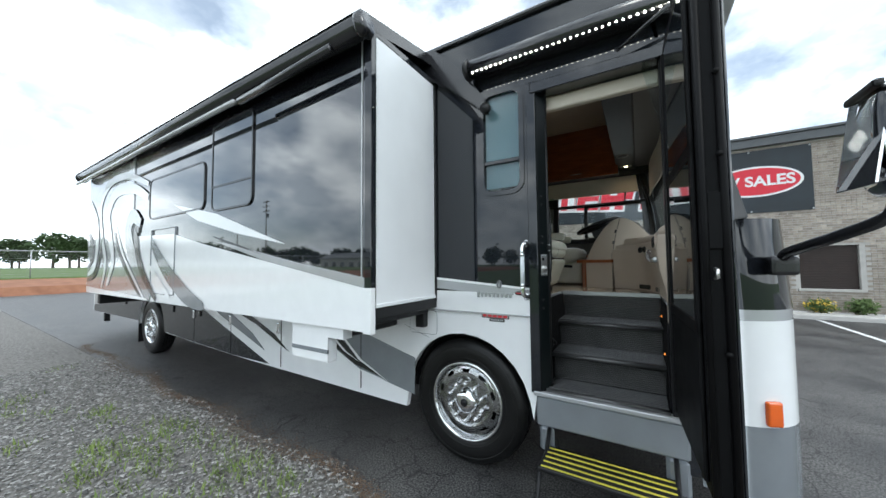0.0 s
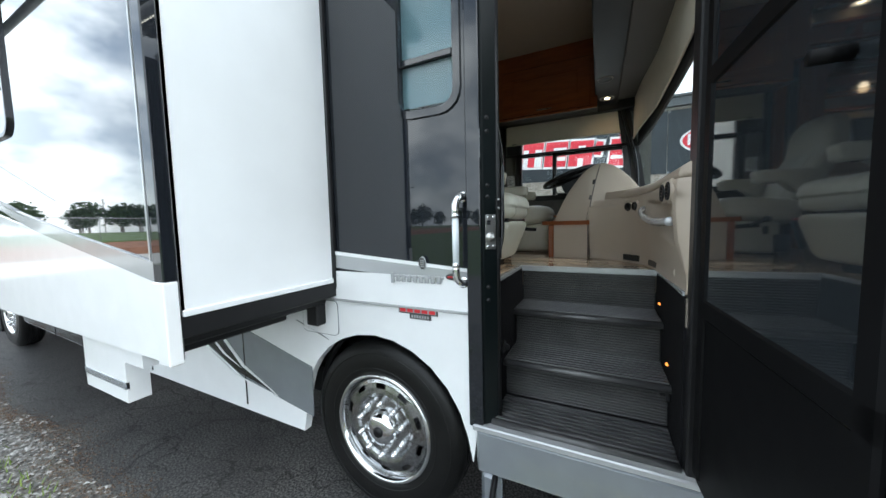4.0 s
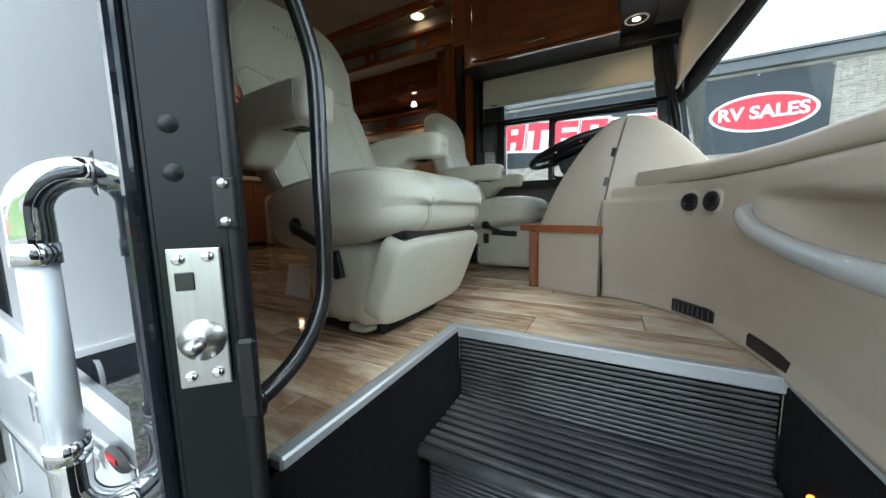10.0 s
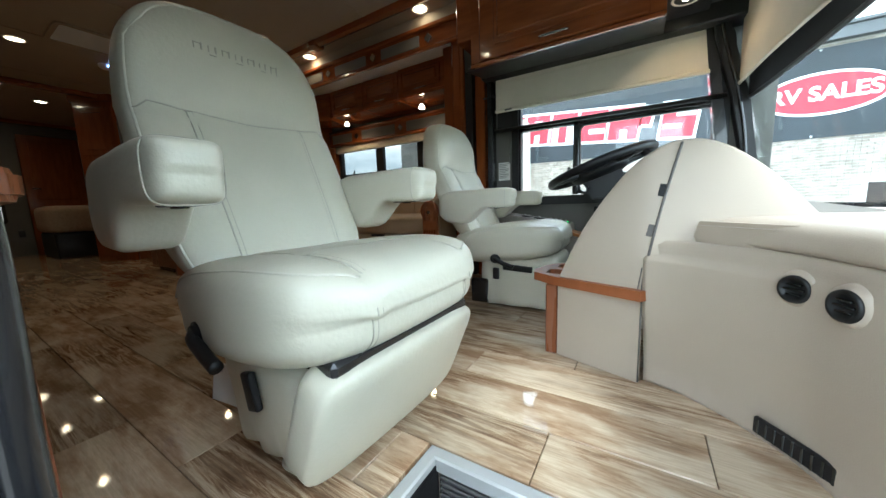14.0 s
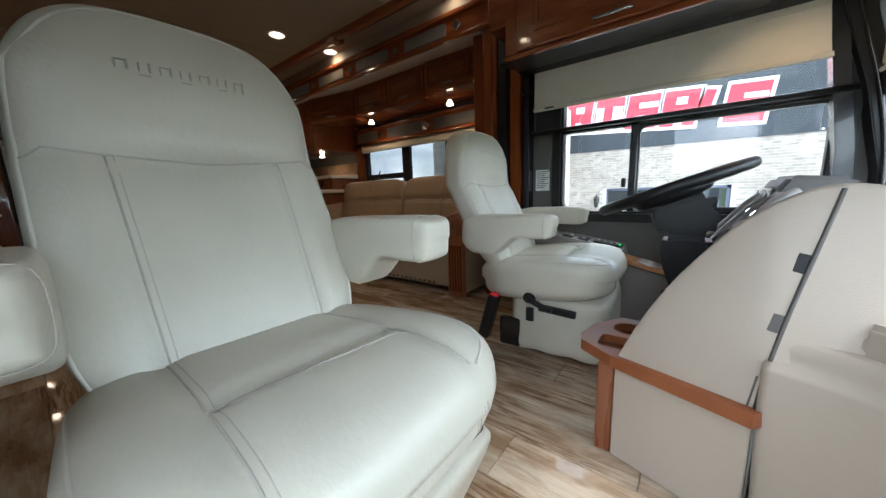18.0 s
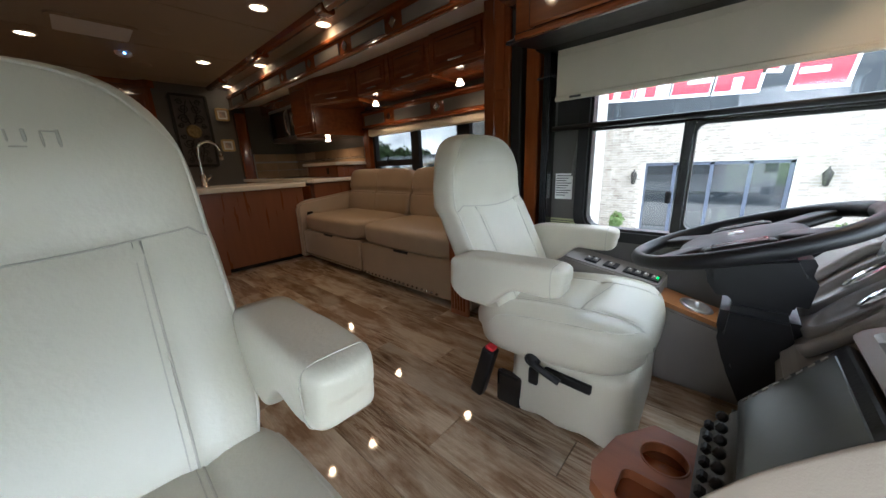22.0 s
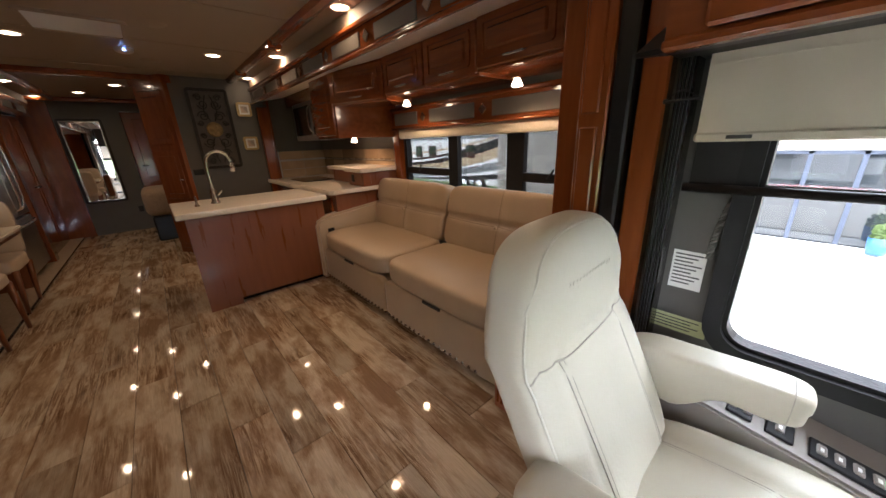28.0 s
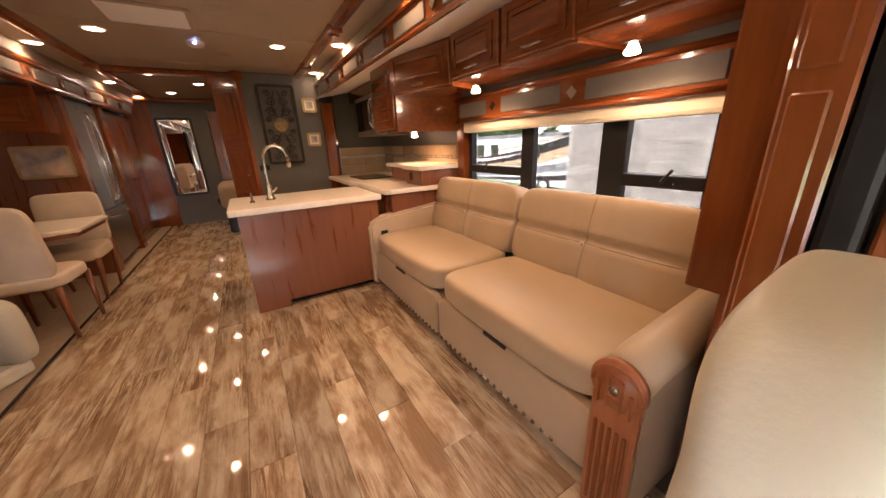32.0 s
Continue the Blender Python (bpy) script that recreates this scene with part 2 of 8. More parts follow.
def plank_tile(name):
    """Pale wood-look porcelain: long brown veins over cream, each tile cut from another place."""
    m = bpy.data.materials.new(name)
    m.use_nodes = True
    n, l = m.node_tree.nodes, m.node_tree.links
    p = n["Principled BSDF"]
    co, info = n.new("ShaderNodeTexCoord"), n.new("ShaderNodeObjectInfo")
    off, add = n.new("ShaderNodeMath"), n.new("ShaderNodeVectorMath")
    off.operation, off.inputs[1].default_value = "MULTIPLY", 53.0
    l.new(info.outputs["Random"], off.inputs[0])
    l.new(co.outputs["Object"], add.inputs[0])
    l.new(off.outputs["Value"], add.inputs[1])

    def layer(stretch, scale, detail, rough, warp):
        mp, t = n.new("ShaderNodeMapping"), n.new("ShaderNodeTexNoise")
        mp.inputs["Scale"].default_value = stretch
        t.inputs["Scale"].default_value, t.inputs["Detail"].default_value = scale, detail
        t.inputs["Roughness"].default_value, t.inputs["Distortion"].default_value = rough, warp
        l.new(add.outputs["Vector"], mp.inputs["Vector"])
        l.new(mp.outputs["Vector"], t.inputs["Vector"])
        return t.outputs["Fac"]

    def ramp(src, stops):
        r = n.new("ShaderNodeValToRGB")
        e = r.color_ramp.elements
        e[0].position, e[0].color = stops[0][0], (*stops[0][1], 1)
        e[1].position, e[1].color = stops[-1][0], (*stops[-1][1], 1)
        for at, c in stops[1:-1]:
            e.new(at).color = (*c, 1)
        l.new(src, r.inputs["Fac"])
        return r.outputs["Color"]

    def mix(kind, fac, a, b):
        x = n.new("ShaderNodeMixRGB")
        x.blend_type = kind
        if isinstance(fac, float):
            x.inputs["Fac"].default_value = fac
        else:
            l.new(fac, x.inputs["Fac"])
        l.new(a, x.inputs["Color1"])
        l.new(b, x.inputs["Color2"])
        return x.outputs["Color"]

    veins = ramp(layer((0.55, 7.0, 1), 7.5, 15.0, 0.74, 0.9), [(0.37, (0.135, 0.070, 0.036)), (0.45, (0.26, 0.155, 0.088)), (0.50, (0.41, 0.285, 0.182)), (0.55, (0.60, 0.475, 0.34))])
    thin = ramp(layer((0.8, 14.0, 1), 5.0, 12.0, 0.70, 1.2), [(0.40, (0.36, 0.29, 0.24)), (0.475, (0.82, 0.79, 0.75)), (0.53, (1, 1, 1))])
    veins = mix("MULTIPLY", 0.60, veins, thin)
    pale = ramp(layer((0.9, 3.0, 1), 3.0, 10.0, 0.60, 0.3), [(0.40, (0.31, 0.198, 0.118)), (0.48, (0.47, 0.345, 0.235)), (0.57, (0.64, 0.530, 0.395))])
    where = ramp(layer((0.8, 1.6, 1), 2.6, 4.0, 0.5, 0.2), [(0.38, (0.12, 0.12, 0.12)), (0.54, (0.94, 0.94, 0.94))])
    base = mix("MIX", where, veins, pale)
    grain = ramp(layer((2.0, 40.0, 1), 6.0, 6.0, 0.6, 0.0), [(0.35, (0.80, 0.79, 0.77)), (0.62, (1, 1, 1))])
    base = mix("MULTIPLY", 0.8, base, grain)
    hsv, mr = n.new("ShaderNodeHueSaturation"), n.new("ShaderNodeMapRange")
    mr.inputs["To Min"].default_value, mr.inputs["To Max"].default_value = 0.80, 1.16
    l.new(info.outputs["Random"], mr.inputs["Value"])
    l.new(mr.outputs["Result"], hsv.inputs["Value"])
    l.new(base, hsv.inputs["Color"])
    l.new(hsv.outputs["Color"], p.inputs["Base Color"])
    p.inputs["Roughness"].default_value, p.inputs["Specular IOR Level"].default_value = 0.05, 0.5
    return m


M["floor"] = plank_tile("wood_look_tile")
M["grout"] = mat("tile_joint", (0.22, 0.19, 0.155), 0.6)
M["soffit"] = mat("white_soffit", (0.74, 0.71, 0.66), 0.5, vary=0.03, bump=0.03, bscale=120)
M["vinyl"] = mat("ceiling_vinyl", (0.36, 0.30, 0.235), 0.6, vary=0.03, bump=0.03, bscale=120)
M["wallgray"] = mat("gray_wall", (0.115, 0.11, 0.10), 0.6, vary=0.05, bump=0.08, bscale=150)
M["wallpaper"] = mat("patterned_gray", (0.17, 0.155, 0.14), 0.6, vary=0.08, bump=0.1, bscale=200)
M["dash"] = mat("taupe_dash", (0.40, 0.335, 0.268), 0.42, vary=0.03, scale=3, bump=0.12, bscale=420)
M["dashgray"] = mat("gray_dash", (0.25, 0.228, 0.208), 0.42, vary=0.04, bump=0.1, bscale=400)
M["dashdk"] = mat("dark_dash", (0.085, 0.077, 0.071), 0.5, vary=0.06, bump=0.1, bscale=400)
M["shade"] = mat("cream_roller_shade", (0.66, 0.60, 0.50), 0.75, vary=0.03, bump=0.1, bscale=400)
M["solid"] = mat("solid_surface", (0.78, 0.72, 0.63), 0.2, vary=0.03, scale=40, spec=0.5)
M["tile"] = mat("glazed_tile", (0.40, 0.285, 0.185), 0.16, vary=0.1, obj=True)
M["mosaic"] = mat("mosaic_glass", (0.12, 0.08, 0.05), 0.15, vary=0.5, scale=60, second=(0.42, 0.34, 0.26), obj=True)
M["carpet"] = mat("tan_carpet", (0.36, 0.27, 0.19), 0.95, vary=0.12, scale=40, bump=0.5, bscale=350)
M["linen"] = mat("cream_upholstery", (0.62, 0.52, 0.41), 0.8, vary=0.06, bump=0.25, bscale=400)
M["mirror"] = mat("mirror_glass", (0.9, 0.9, 0.9), 0.01, metal=1.0, vary=0.0)
M["paper"] = mat("paper_label", (0.78, 0.78, 0.76), 0.6)
M["ink"] = mat("label_ink", (0.05, 0.05, 0.05), 0.6)
M["grayrope"] = mat("gray_cord", (0.20, 0.195, 0.185), 0.8, vary=0.2, scale=60)
M["lime"] = mat("pale_green_label", (0.52, 0.56, 0.30), 0.6)
M["red"] = mat("red_print", (0.55, 0.02, 0.03), 0.4)
M["blood"] = mat("banner_red", (0.60, 0.025, 0.045), 0.6, vary=0.05)
M["bwhite"] = mat("banner_white", (0.75, 0.75, 0.75), 0.6, vary=0.04)
M["banner"] = mat("banner_cloth", (0.014, 0.020, 0.026), 0.55, vary=0.3, scale=1.5, bump=0.3, bscale=3)
M["orange"] = mat("amber_lens", (0.75, 0.12, 0.01), 0.15, coat=0.6)
M["yellow"] = mat("yellow_grip", (0.55, 0.50, 0.06), 0.6)
M["gold"] = mat("gilt_frame", (0.55, 0.40, 0.20), 0.35, metal=0.7, vary=0.1, scale=30)
M["oldgold"] = mat("aged_gold", (0.24, 0.17, 0.075), 0.5, metal=0.5, vary=0.3, scale=40)
M["iron"] = mat("wrought_iron", (0.03, 0.028, 0.025), 0.5, metal=0.6, vary=0.3, scale=20)
M["artpale"] = mat("art_backing", (0.085, 0.076, 0.068), 0.7, vary=0.2)
M["picture"] = mat("printed_picture", (0.12, 0.16, 0.20), 0.35, scale=6, second=(0.75, 0.55, 0.40), detail=6)
M["concrete"] = mat("concrete", (0.48, 0.465, 0.44), 0.8, vary=0.12, scale=3, bump=0.2, bscale=40)
M["asphalt"] = cracked("cracked_asphalt", (0.022, 0.022, 0.024), (0.072, 0.071, 0.070))
M["litter"] = mat("dirt_litter", (0.075, 0.048, 0.03), 0.95, scale=9, second=(0.16, 0.115, 0.08))
M["gravelbase"] = mat("gravel_bed", (0.05, 0.045, 0.04), 0.9, scale=26, second=(0.24, 0.23, 0.215), bump=1.0, bscale=45, detail=8)
M["pebble"] = mat("gravel_stone", (0.5, 0.49, 0.47), 0.85, scale=30, second=(0.6, 0.59, 0.57))
q = M["pebble"].node_tree
gq, hq, rq = q.nodes.new("ShaderNodeNewGeometry"), q.nodes.new("ShaderNodeHueSaturation"), q.nodes.new("ShaderNodeMapRange")
rq.inputs["To Min"].default_value, rq.inputs["To Max"].default_value = 0.12, 0.72
q.links.new(gq.outputs["Random Per Island"], rq.inputs["Value"])
q.links.new(rq.outputs["Result"], hq.inputs["Value"])
pq = q.nodes["Principled BSDF"]
q.links.new(pq.inputs["Base Color"].links[0].from_socket, hq.inputs["Color"])
q.links.new(hq.outputs["Color"], pq.inputs["Base Color"])
M["grass"] = mat("grass", (0.045, 0.085, 0.015), 0.9, scale=2.5, second=(0.10, 0.15, 0.035), bump=0.8, bscale=90, detail=8)
M["blade"] = mat("grass_blade", (0.10, 0.16, 0.03), 0.7, second=(0.20, 0.26, 0.06))
M["clay"] = mat("red_clay", (0.20, 0.085, 0.045), 0.95, scale=1.5, second=(0.30, 0.14, 0.08), bump=0.8, bscale=8)
M["leaf"] = mat("foliage", (0.025, 0.05, 0.016), 0.7, second=(0.06, 0.10, 0.03), obj=True)
M["leaflt"] = mat("shrub_leaf", (0.05, 0.09, 0.02), 0.7, second=(0.10, 0.15, 0.04))
M["bloom"] = mat("yellow_flowers", (0.55, 0.36, 0.03), 0.7, second=(0.62, 0.46, 0.08))
M["bark"] = mat("bark", (0.09, 0.065, 0.045), 0.9, vary=0.3, bump=0.6, bscale=30)
M["brick"] = mat("brick", (0.29, 0.243, 0.20), 0.85, scale=6, second=(0.46, 0.41, 0.355), bump=0.3, bscale=60, obj=True)
M["palebrick"] = mat("pale_brick", (0.24, 0.225, 0.20), 0.85, scale=6, second=(0.42, 0.395, 0.36), bump=0.3, bscale=60)
for m_ in ("palebrick", "brick"):
    q = M[m_].node_tree
    gq, hq, rq = q.nodes.new("ShaderNodeNewGeometry"), q.nodes.new("ShaderNodeHueSaturation"), q.nodes.new("ShaderNodeMapRange")
    rq.inputs["To Min"].default_value, rq.inputs["To Max"].default_value = 0.80, 1.18
    q.links.new(gq.outputs["Random Per Island"], rq.inputs["Value"])
    q.links.new(rq.outputs["Result"], hq.inputs["Value"])
    pq = q.nodes["Principled BSDF"]
    q.links.new(pq.inputs["Base Color"].links[0].from_socket, hq.inputs["Color"])
    q.links.new(hq.outputs["Color"], pq.inputs["Base Color"])
M["mortar"] = mat("mortar", (0.43, 0.415, 0.39), 0.9, vary=0.1, scale=5, bump=0.2, bscale=80)
M["coping"] = mat("metal_coping", (0.085, 0.09, 0.095), 0.45, metal=0.3, vary=0.05)
M["blind"] = mat("brown_blind", (0.035, 0.022, 0.018), 0.5, vary=0.2)
M["blue"] = mat("blue_plastic", (0.02, 0.13, 0.42), 0.4)
M["led"] = glow("led_white", (1.0, 0.93, 0.80), 12.0)
M["lamp"] = glow("lamp_lens", (1.0, 0.78, 0.50), 10.0)
M["puck"] = glow("frosted_shade", (1.0, 0.78, 0.52), 3.0)
M["lampdim"] = glow("lamp_reflector", (1.0, 0.80, 0.55), 1.1)
M["green"] = glow("green_indicator", (0.02, 0.80, 0.10), 0.9)
M["amberl"] = glow("amber_courtesy", (1.0, 0.30, 0.05), 0.9)
M["bluel"] = glow("blue_indicator", (0.15, 0.3, 1.0), 8.0)
M["screen"] = mat("dark_display", (0.010, 0.012, 0.012), 0.12, coat=0.4)
M["grayscreen"] = mat("gray_screen", (0.10, 0.115, 0.12), 0.2, vary=0.03)
M["pane"] = glass("clear_pane", (0.93, 0.96, 0.96))
M["alu"] = mat("polished_aluminium", (0.74, 0.75, 0.76), 0.17, metal=1.0, vary=0.05, scale=14)
M["privacy"] = glass("privacy_glass", (0.34, 0.35, 0.345))
M["tint"] = glass("tinted_pane", (0.60, 0.68, 0.70))
M["clear"] = mat("clear_acrylic", (0.75, 0.80, 0.84), 0.12, coat=0.5)
M["windowdk"] = mat("dark_glass", (0.02, 0.024, 0.028), 0.03, vary=0.05, coat=1.0, spec=0.8)


# ---- mesh helpers ----
def done(bm, smooth=False):
    for f in bm.faces:
        f.smooth = smooth
    return bm


def box(sx, sy, sz, c=(0, 0, 0), bev=0.006, seg=1, r=(0, 0, 0), smooth=False):
    bm = bmesh.new()
    bmesh.ops.create_cube(bm, size=1)
    bmesh.ops.scale(bm, vec=(sx, sy, sz), verts=bm.verts)
    bev = min(bev, 0.45 * min(sx, sy, sz))
    if bev > 0:
        bmesh.ops.bevel(bm, geom=bm.edges[:], offset=bev, segments=seg, affect="EDGES", profile=0.6)
    bmesh.ops.transform(bm, matrix=pose(*c, *r), verts=bm.verts)
    return done(bm, smooth or seg > 2)


def span(x0, x1, y0, y1, z0, z1, bev=0.004, seg=1):
    return box(abs(x1 - x0), abs(y1 - y0), abs(z1 - z0), ((x0 + x1) / 2, (y0 + y1) / 2, (z0 + z1) / 2), bev, seg)


def cyl(r, h, c=(0, 0, 0), rot=(0, 0, 0), seg=20, r2=None, bev=0.0):
    bm = bmesh.new()
    bmesh.ops.create_cone(bm, cap_ends=True, segments=seg, radius1=r, radius2=r if r2 is None else r2, depth=h)
    if bev:
        bmesh.ops.bevel(bm, geom=[e for e in bm.edges if abs(e.verts[0].co.z - e.verts[1].co.z) < 1e-5], offset=bev, segments=2, affect="EDGES")
    bmesh.ops.transform(bm, matrix=pose(*c, *rot), verts=bm.verts)
    return done(bm, True)


def prism(pts, axis, a, b, bev=0.0):
    """A flat outline pushed from a to b along an axis: x takes (y, z), y takes (x, z), z takes (x, y)."""
    bm = bmesh.new()
    put = {"x": lambda u, v, w: (w, u, v), "y": lambda u, v, w: (u, w, v), "z": lambda u, v, w: (u, v, w)}[axis]
    lo = [bm.verts.new(put(u, v, a)) for u, v in pts]
    hi = [bm.verts.new(put(u, v, b)) for u, v in pts]
    bm.faces.new(lo)
    bm.faces.new(hi[::-1])
    for i in range(len(pts)):
        bm.faces.new((lo[i], lo[i - 1], hi[i - 1], hi[i]))
    bmesh.ops.recalc_face_normals(bm, faces=bm.faces)
    if bev:
        bmesh.ops.bevel(bm, geom=bm.edges[:], offset=bev, segments=2, affect="EDGES")
    return done(bm)


def tube(pts, r, seg=10, closed=False):
    pts = [Vector(p) for p in pts]
    bm = bmesh.new()
    rings, n = [], len(pts)
    up = Vector((0.13, 0.21, 1)).normalized()
    u = None
    for i, p in enumerate(pts):
        d = (pts[(i + 1) % n] - pts[i - 1]) if closed else (pts[min(i + 1, n - 1)] - pts[max(i - 1, 0)])
        d.normalize()
        u = d.cross(up) if u is None else u - d * u.dot(d)
        if u.length < 0.2:
            u = d.cross(Vector((1, 0, 0.1)))
        u.normalize()
        v = d.cross(u)
        rad = r[i] if isinstance(r, (list, tuple)) else r
        rings.append([bm.verts.new(p + rad * (math.cos(a) * u + math.sin(a) * v)) for a in (2 * math.pi * k / seg for k in range(seg))])
    for i in range(n if closed else n - 1):
        a, b = rings[i], rings[(i + 1) % n]
        if closed and i == n - 1:
            s = min(range(seg), key=lambda k: (a[0].co - b[k].co).length)
            b = b[s:] + b[:s]
        for k in range(seg):
            bm.faces.new((a[k], a[(k + 1) % seg], b[(k + 1) % seg], b[k]))
    if not closed:
        bm.faces.new(rings[0][::-1])
        bm.faces.new(rings[-1])
    bmesh.ops.recalc_face_normals(bm, faces=bm.faces)
    return done(bm, True)


def curve(pts, n=8):
    """Points of a smooth line through pts."""
    out = []
    q = [Vector(p) for p in pts]
    for i in range(len(q) - 1):
        a, b, c, d = q[max(i - 1, 0)], q[i], q[i + 1], q[min(i + 2, len(q) - 1)]
        for k in range(n):
            t = k / n
            out.append(0.5 * (2 * b + (c - a) * t + (2 * a - 5 * b + 4 * c - d) * t * t + (3 * b - a - 3 * c + d) * t ** 3))
    return out + [q[-1]]


def lathe(profile, seg=32, c=(0, 0, 0), rot=(0, 0, 0)):
    """A profile of (radius, height) turned round z."""
    bm = bmesh.new()
    rings = [[bm.verts.new((r * math.cos(2 * math.pi * k / seg), r * math.sin(2 * math.pi * k / seg), z)) for k in range(seg)] for r, z in profile]
    for a, b in zip(rings, rings[1:]):
        for k in range(seg):
            bm.faces.new((a[k], a[(k + 1) % seg], b[(k + 1) % seg], b[k]))
    bmesh.ops.remove_doubles(bm, verts=bm.verts, dist=1e-5)
    bmesh.ops.recalc_face_normals(bm, faces=bm.faces)
    bmesh.ops.transform(bm, matrix=pose(*c, *rot), verts=bm.verts)
    return done(bm, True)


def pad(sx, sy, sz, c=(0, 0, 0), p=5.0, n=10, r=(0, 0, 0), shape=None):
    """A soft cushion: a block with rounded sides. shape(v) may bend it, with v in -1..1 on every side."""
    bm = bmesh.new()
    bmesh.ops.create_cube(bm, size=2)
    bmesh.ops.subdivide_edges(bm, edges=bm.edges[:], cuts=n, use_grid_fill=True)
    for v in bm.verts:
        q = v.co
        q = Vector([math.copysign(abs(k) ** 0.85, k) for k in q])
        s = (abs(q.x) ** p + abs(q.y) ** p + abs(q.z) ** p) ** (1 / p)
        v.co = q / s
        if shape:
            v.co = shape(v.co.copy())
        v.co = Vector((v.co.x * sx / 2, v.co.y * sy / 2, v.co.z * sz / 2))
    bmesh.ops.transform(bm, matrix=pose(*c, *r), verts=bm.verts)
    return done(bm, True)


def join(*bms):
    out = bmesh.new()
    for b in bms:
        me = bpy.data.meshes.new("tmp")
        b.to_mesh(me)
        out.from_mesh(me)
        bpy.data.meshes.remove(me)
        b.free()
    return out


def rrect(x0, x1, z0, z1, r, n=5):
    pts = []
    for cx, cz, a0 in ((x1 - r, z1 - r, 0), (x0 + r, z1 - r, 90), (x0 + r, z0 + r, 180), (x1 - r, z0 + r, 270)):
        pts += [(cx + r * math.cos(radians(a0 + 90 * k / n)), cz + r * math.sin(radians(a0 + 90 * k / n))) for k in range(n + 1)]
    return pts


def frame_ring(x0, x1, z0, z1, w, r, axis, a, b):
    """A rounded frame of width w round an opening."""
    bm = bmesh.new()
    put = {"x": lambda u, v, t: (t, u, v), "y": lambda u, v, t: (u, t, v), "z": lambda u, v, t: (u, v, t)}[axis]
    o, i = rrect(x0 - w, x1 + w, z0 - w, z1 + w, r + w), rrect(x0, x1, z0, z1, r)
    rings = [[bm.verts.new(put(u, v, t)) for u, v in pts] for pts, t in ((o, a), (o, b), (i, b), (i, a))]
    n = len(o)
    for k in range(4):
        p, q = rings[k], rings[(k + 1) % 4]
        for j in range(n):
            bm.faces.new((p[j], p[(j + 1) % n], q[(j + 1) % n], q[j]))
    bmesh.ops.recalc_face_normals(bm, faces=bm.faces)
    return done(bm)


def holed(x0, x1, z0, z1, holes, axis, a, b):
    """A wall slab with square openings (u0, u1, v0, v1)."""
    us = sorted({x0, x1, *[h[0] for h in holes], *[h[1] for h in holes]})
    vs = sorted({z0, z1, *[h[2] for h in holes], *[h[3] for h in holes]})
    bm = bmesh.new()
    put = {"x": lambda u, v, t: (t, u, v), "y": lambda u, v, t: (u, t, v), "z": lambda u, v, t: (u, v, t)}[axis]
    solid = {(i, j): not any(h[0] <= (us[i] + us[i + 1]) / 2 <= h[1] and h[2] <= (vs[j] + vs[j + 1]) / 2 <= h[3] for h in holes) for i in range(len(us) - 1) for j in range(len(vs) - 1)}
    def quad(*ps):
        bm.faces.new([bm.verts.new(put(*p)) for p in ps])
    for (i, j), s in solid.items():
        if not s:
            continue
        u0, u1, v0, v1 = us[i], us[i + 1], vs[j], vs[j + 1]
        for t in (a, b):
            quad((u0, v0, t), (u1, v0, t), (u1, v1, t), (u0, v1, t))
        if not solid.get((i - 1, j)):
            quad((u0, v0, a), (u0, v1, a), (u0, v1, b), (u0, v0, b))
        if not solid.get((i + 1, j)):
            quad((u1, v0, a), (u1, v1, a), (u1, v1, b), (u1, v0, b))
        if not solid.get((i, j - 1)):
            quad((u0, v0, a), (u1, v0, a), (u1, v0, b), (u0, v0, b))
        if not solid.get((i, j + 1)):
            quad((u0, v1, a), (u1, v1, a), (u1, v1, b), (u0, v1, b))
    bmesh.ops.remove_doubles(bm, verts=bm.verts, dist=1e-4)
    bmesh.ops.recalc_face_normals(bm, faces=bm.faces)
    return done(bm)


def mesh(name, bm, material):
    me = bpy.data.meshes.new(name)
    bm.to_mesh(me)
    bm.free()
    me.materials.append(M[material])
    return me


def part(name, bm, material, parent, label="", at=None):
    ob = new(name, mesh(name, bm, material))
    ob.parent = parent
    if at is not None:
        ob.matrix_local = at
    if label:
        ob["label"] = label
    return ob


def thing(name, label, category, m=None, group="", kind=""):
    ob = new(name)
    ob.empty_display_size = 0.1
    ob.matrix_world = m or Matrix()
    return tagged(ob, label, category, group, kind)


def solo(name, bm, material, label, category, group="", kind="", m=None):
    ob = new(name, mesh(name, bm, material))
    if m is not None:
        ob.matrix_world = m
    return tagged(ob, label, category, group, kind)


def setting(name, bm, material, label="", category=""):
    return solo(name, bm, material, label or name.replace("_", " "), category or name.split("_")[0], kind="structure")


# ---- ground and surroundings ----
setting("ground", span(-400, 400, -400, 400, -0.30, -0.06, 0), "grass", "wide mown grass field reaching the horizon", "ground")
setting("road", span(-60, 60, 1.70, 13.0, -0.06, 0.0, 0), "asphalt", "dark damp cracked asphalt parking lot", "pavement")
setting("verge", span(-20.0, 8, -6, 1.70, -0.08, -0.008, 0), "gravelbase", "gray gravel strip beside the asphalt", "ground")
setting("pavement", span(-60, 60, 13.0, 13.5, -0.06, 0.13, 0.02), "concrete", "pale concrete kerb in front of the building", "kerb")
setting("planting_bed", span(-60, 60, 13.5, 14.2, -0.06, 0.10, 0), "bwhite", "white stone planting bed along the wall", "planting bed")
setting("driveway", span(-40, -20.0, -12, 1.70, -0.07, -0.005, 0), "concrete", "pale paved lane crossing behind the motorhome", "road")
setting("clay_bank", prism([(-30, -0.1), (-30.5, 0.5), (-34, 0.9), (-60, 0.95), (-60, -0.1)], "y", -90, 60), "clay", "bare red clay bank beside the field", "bank")
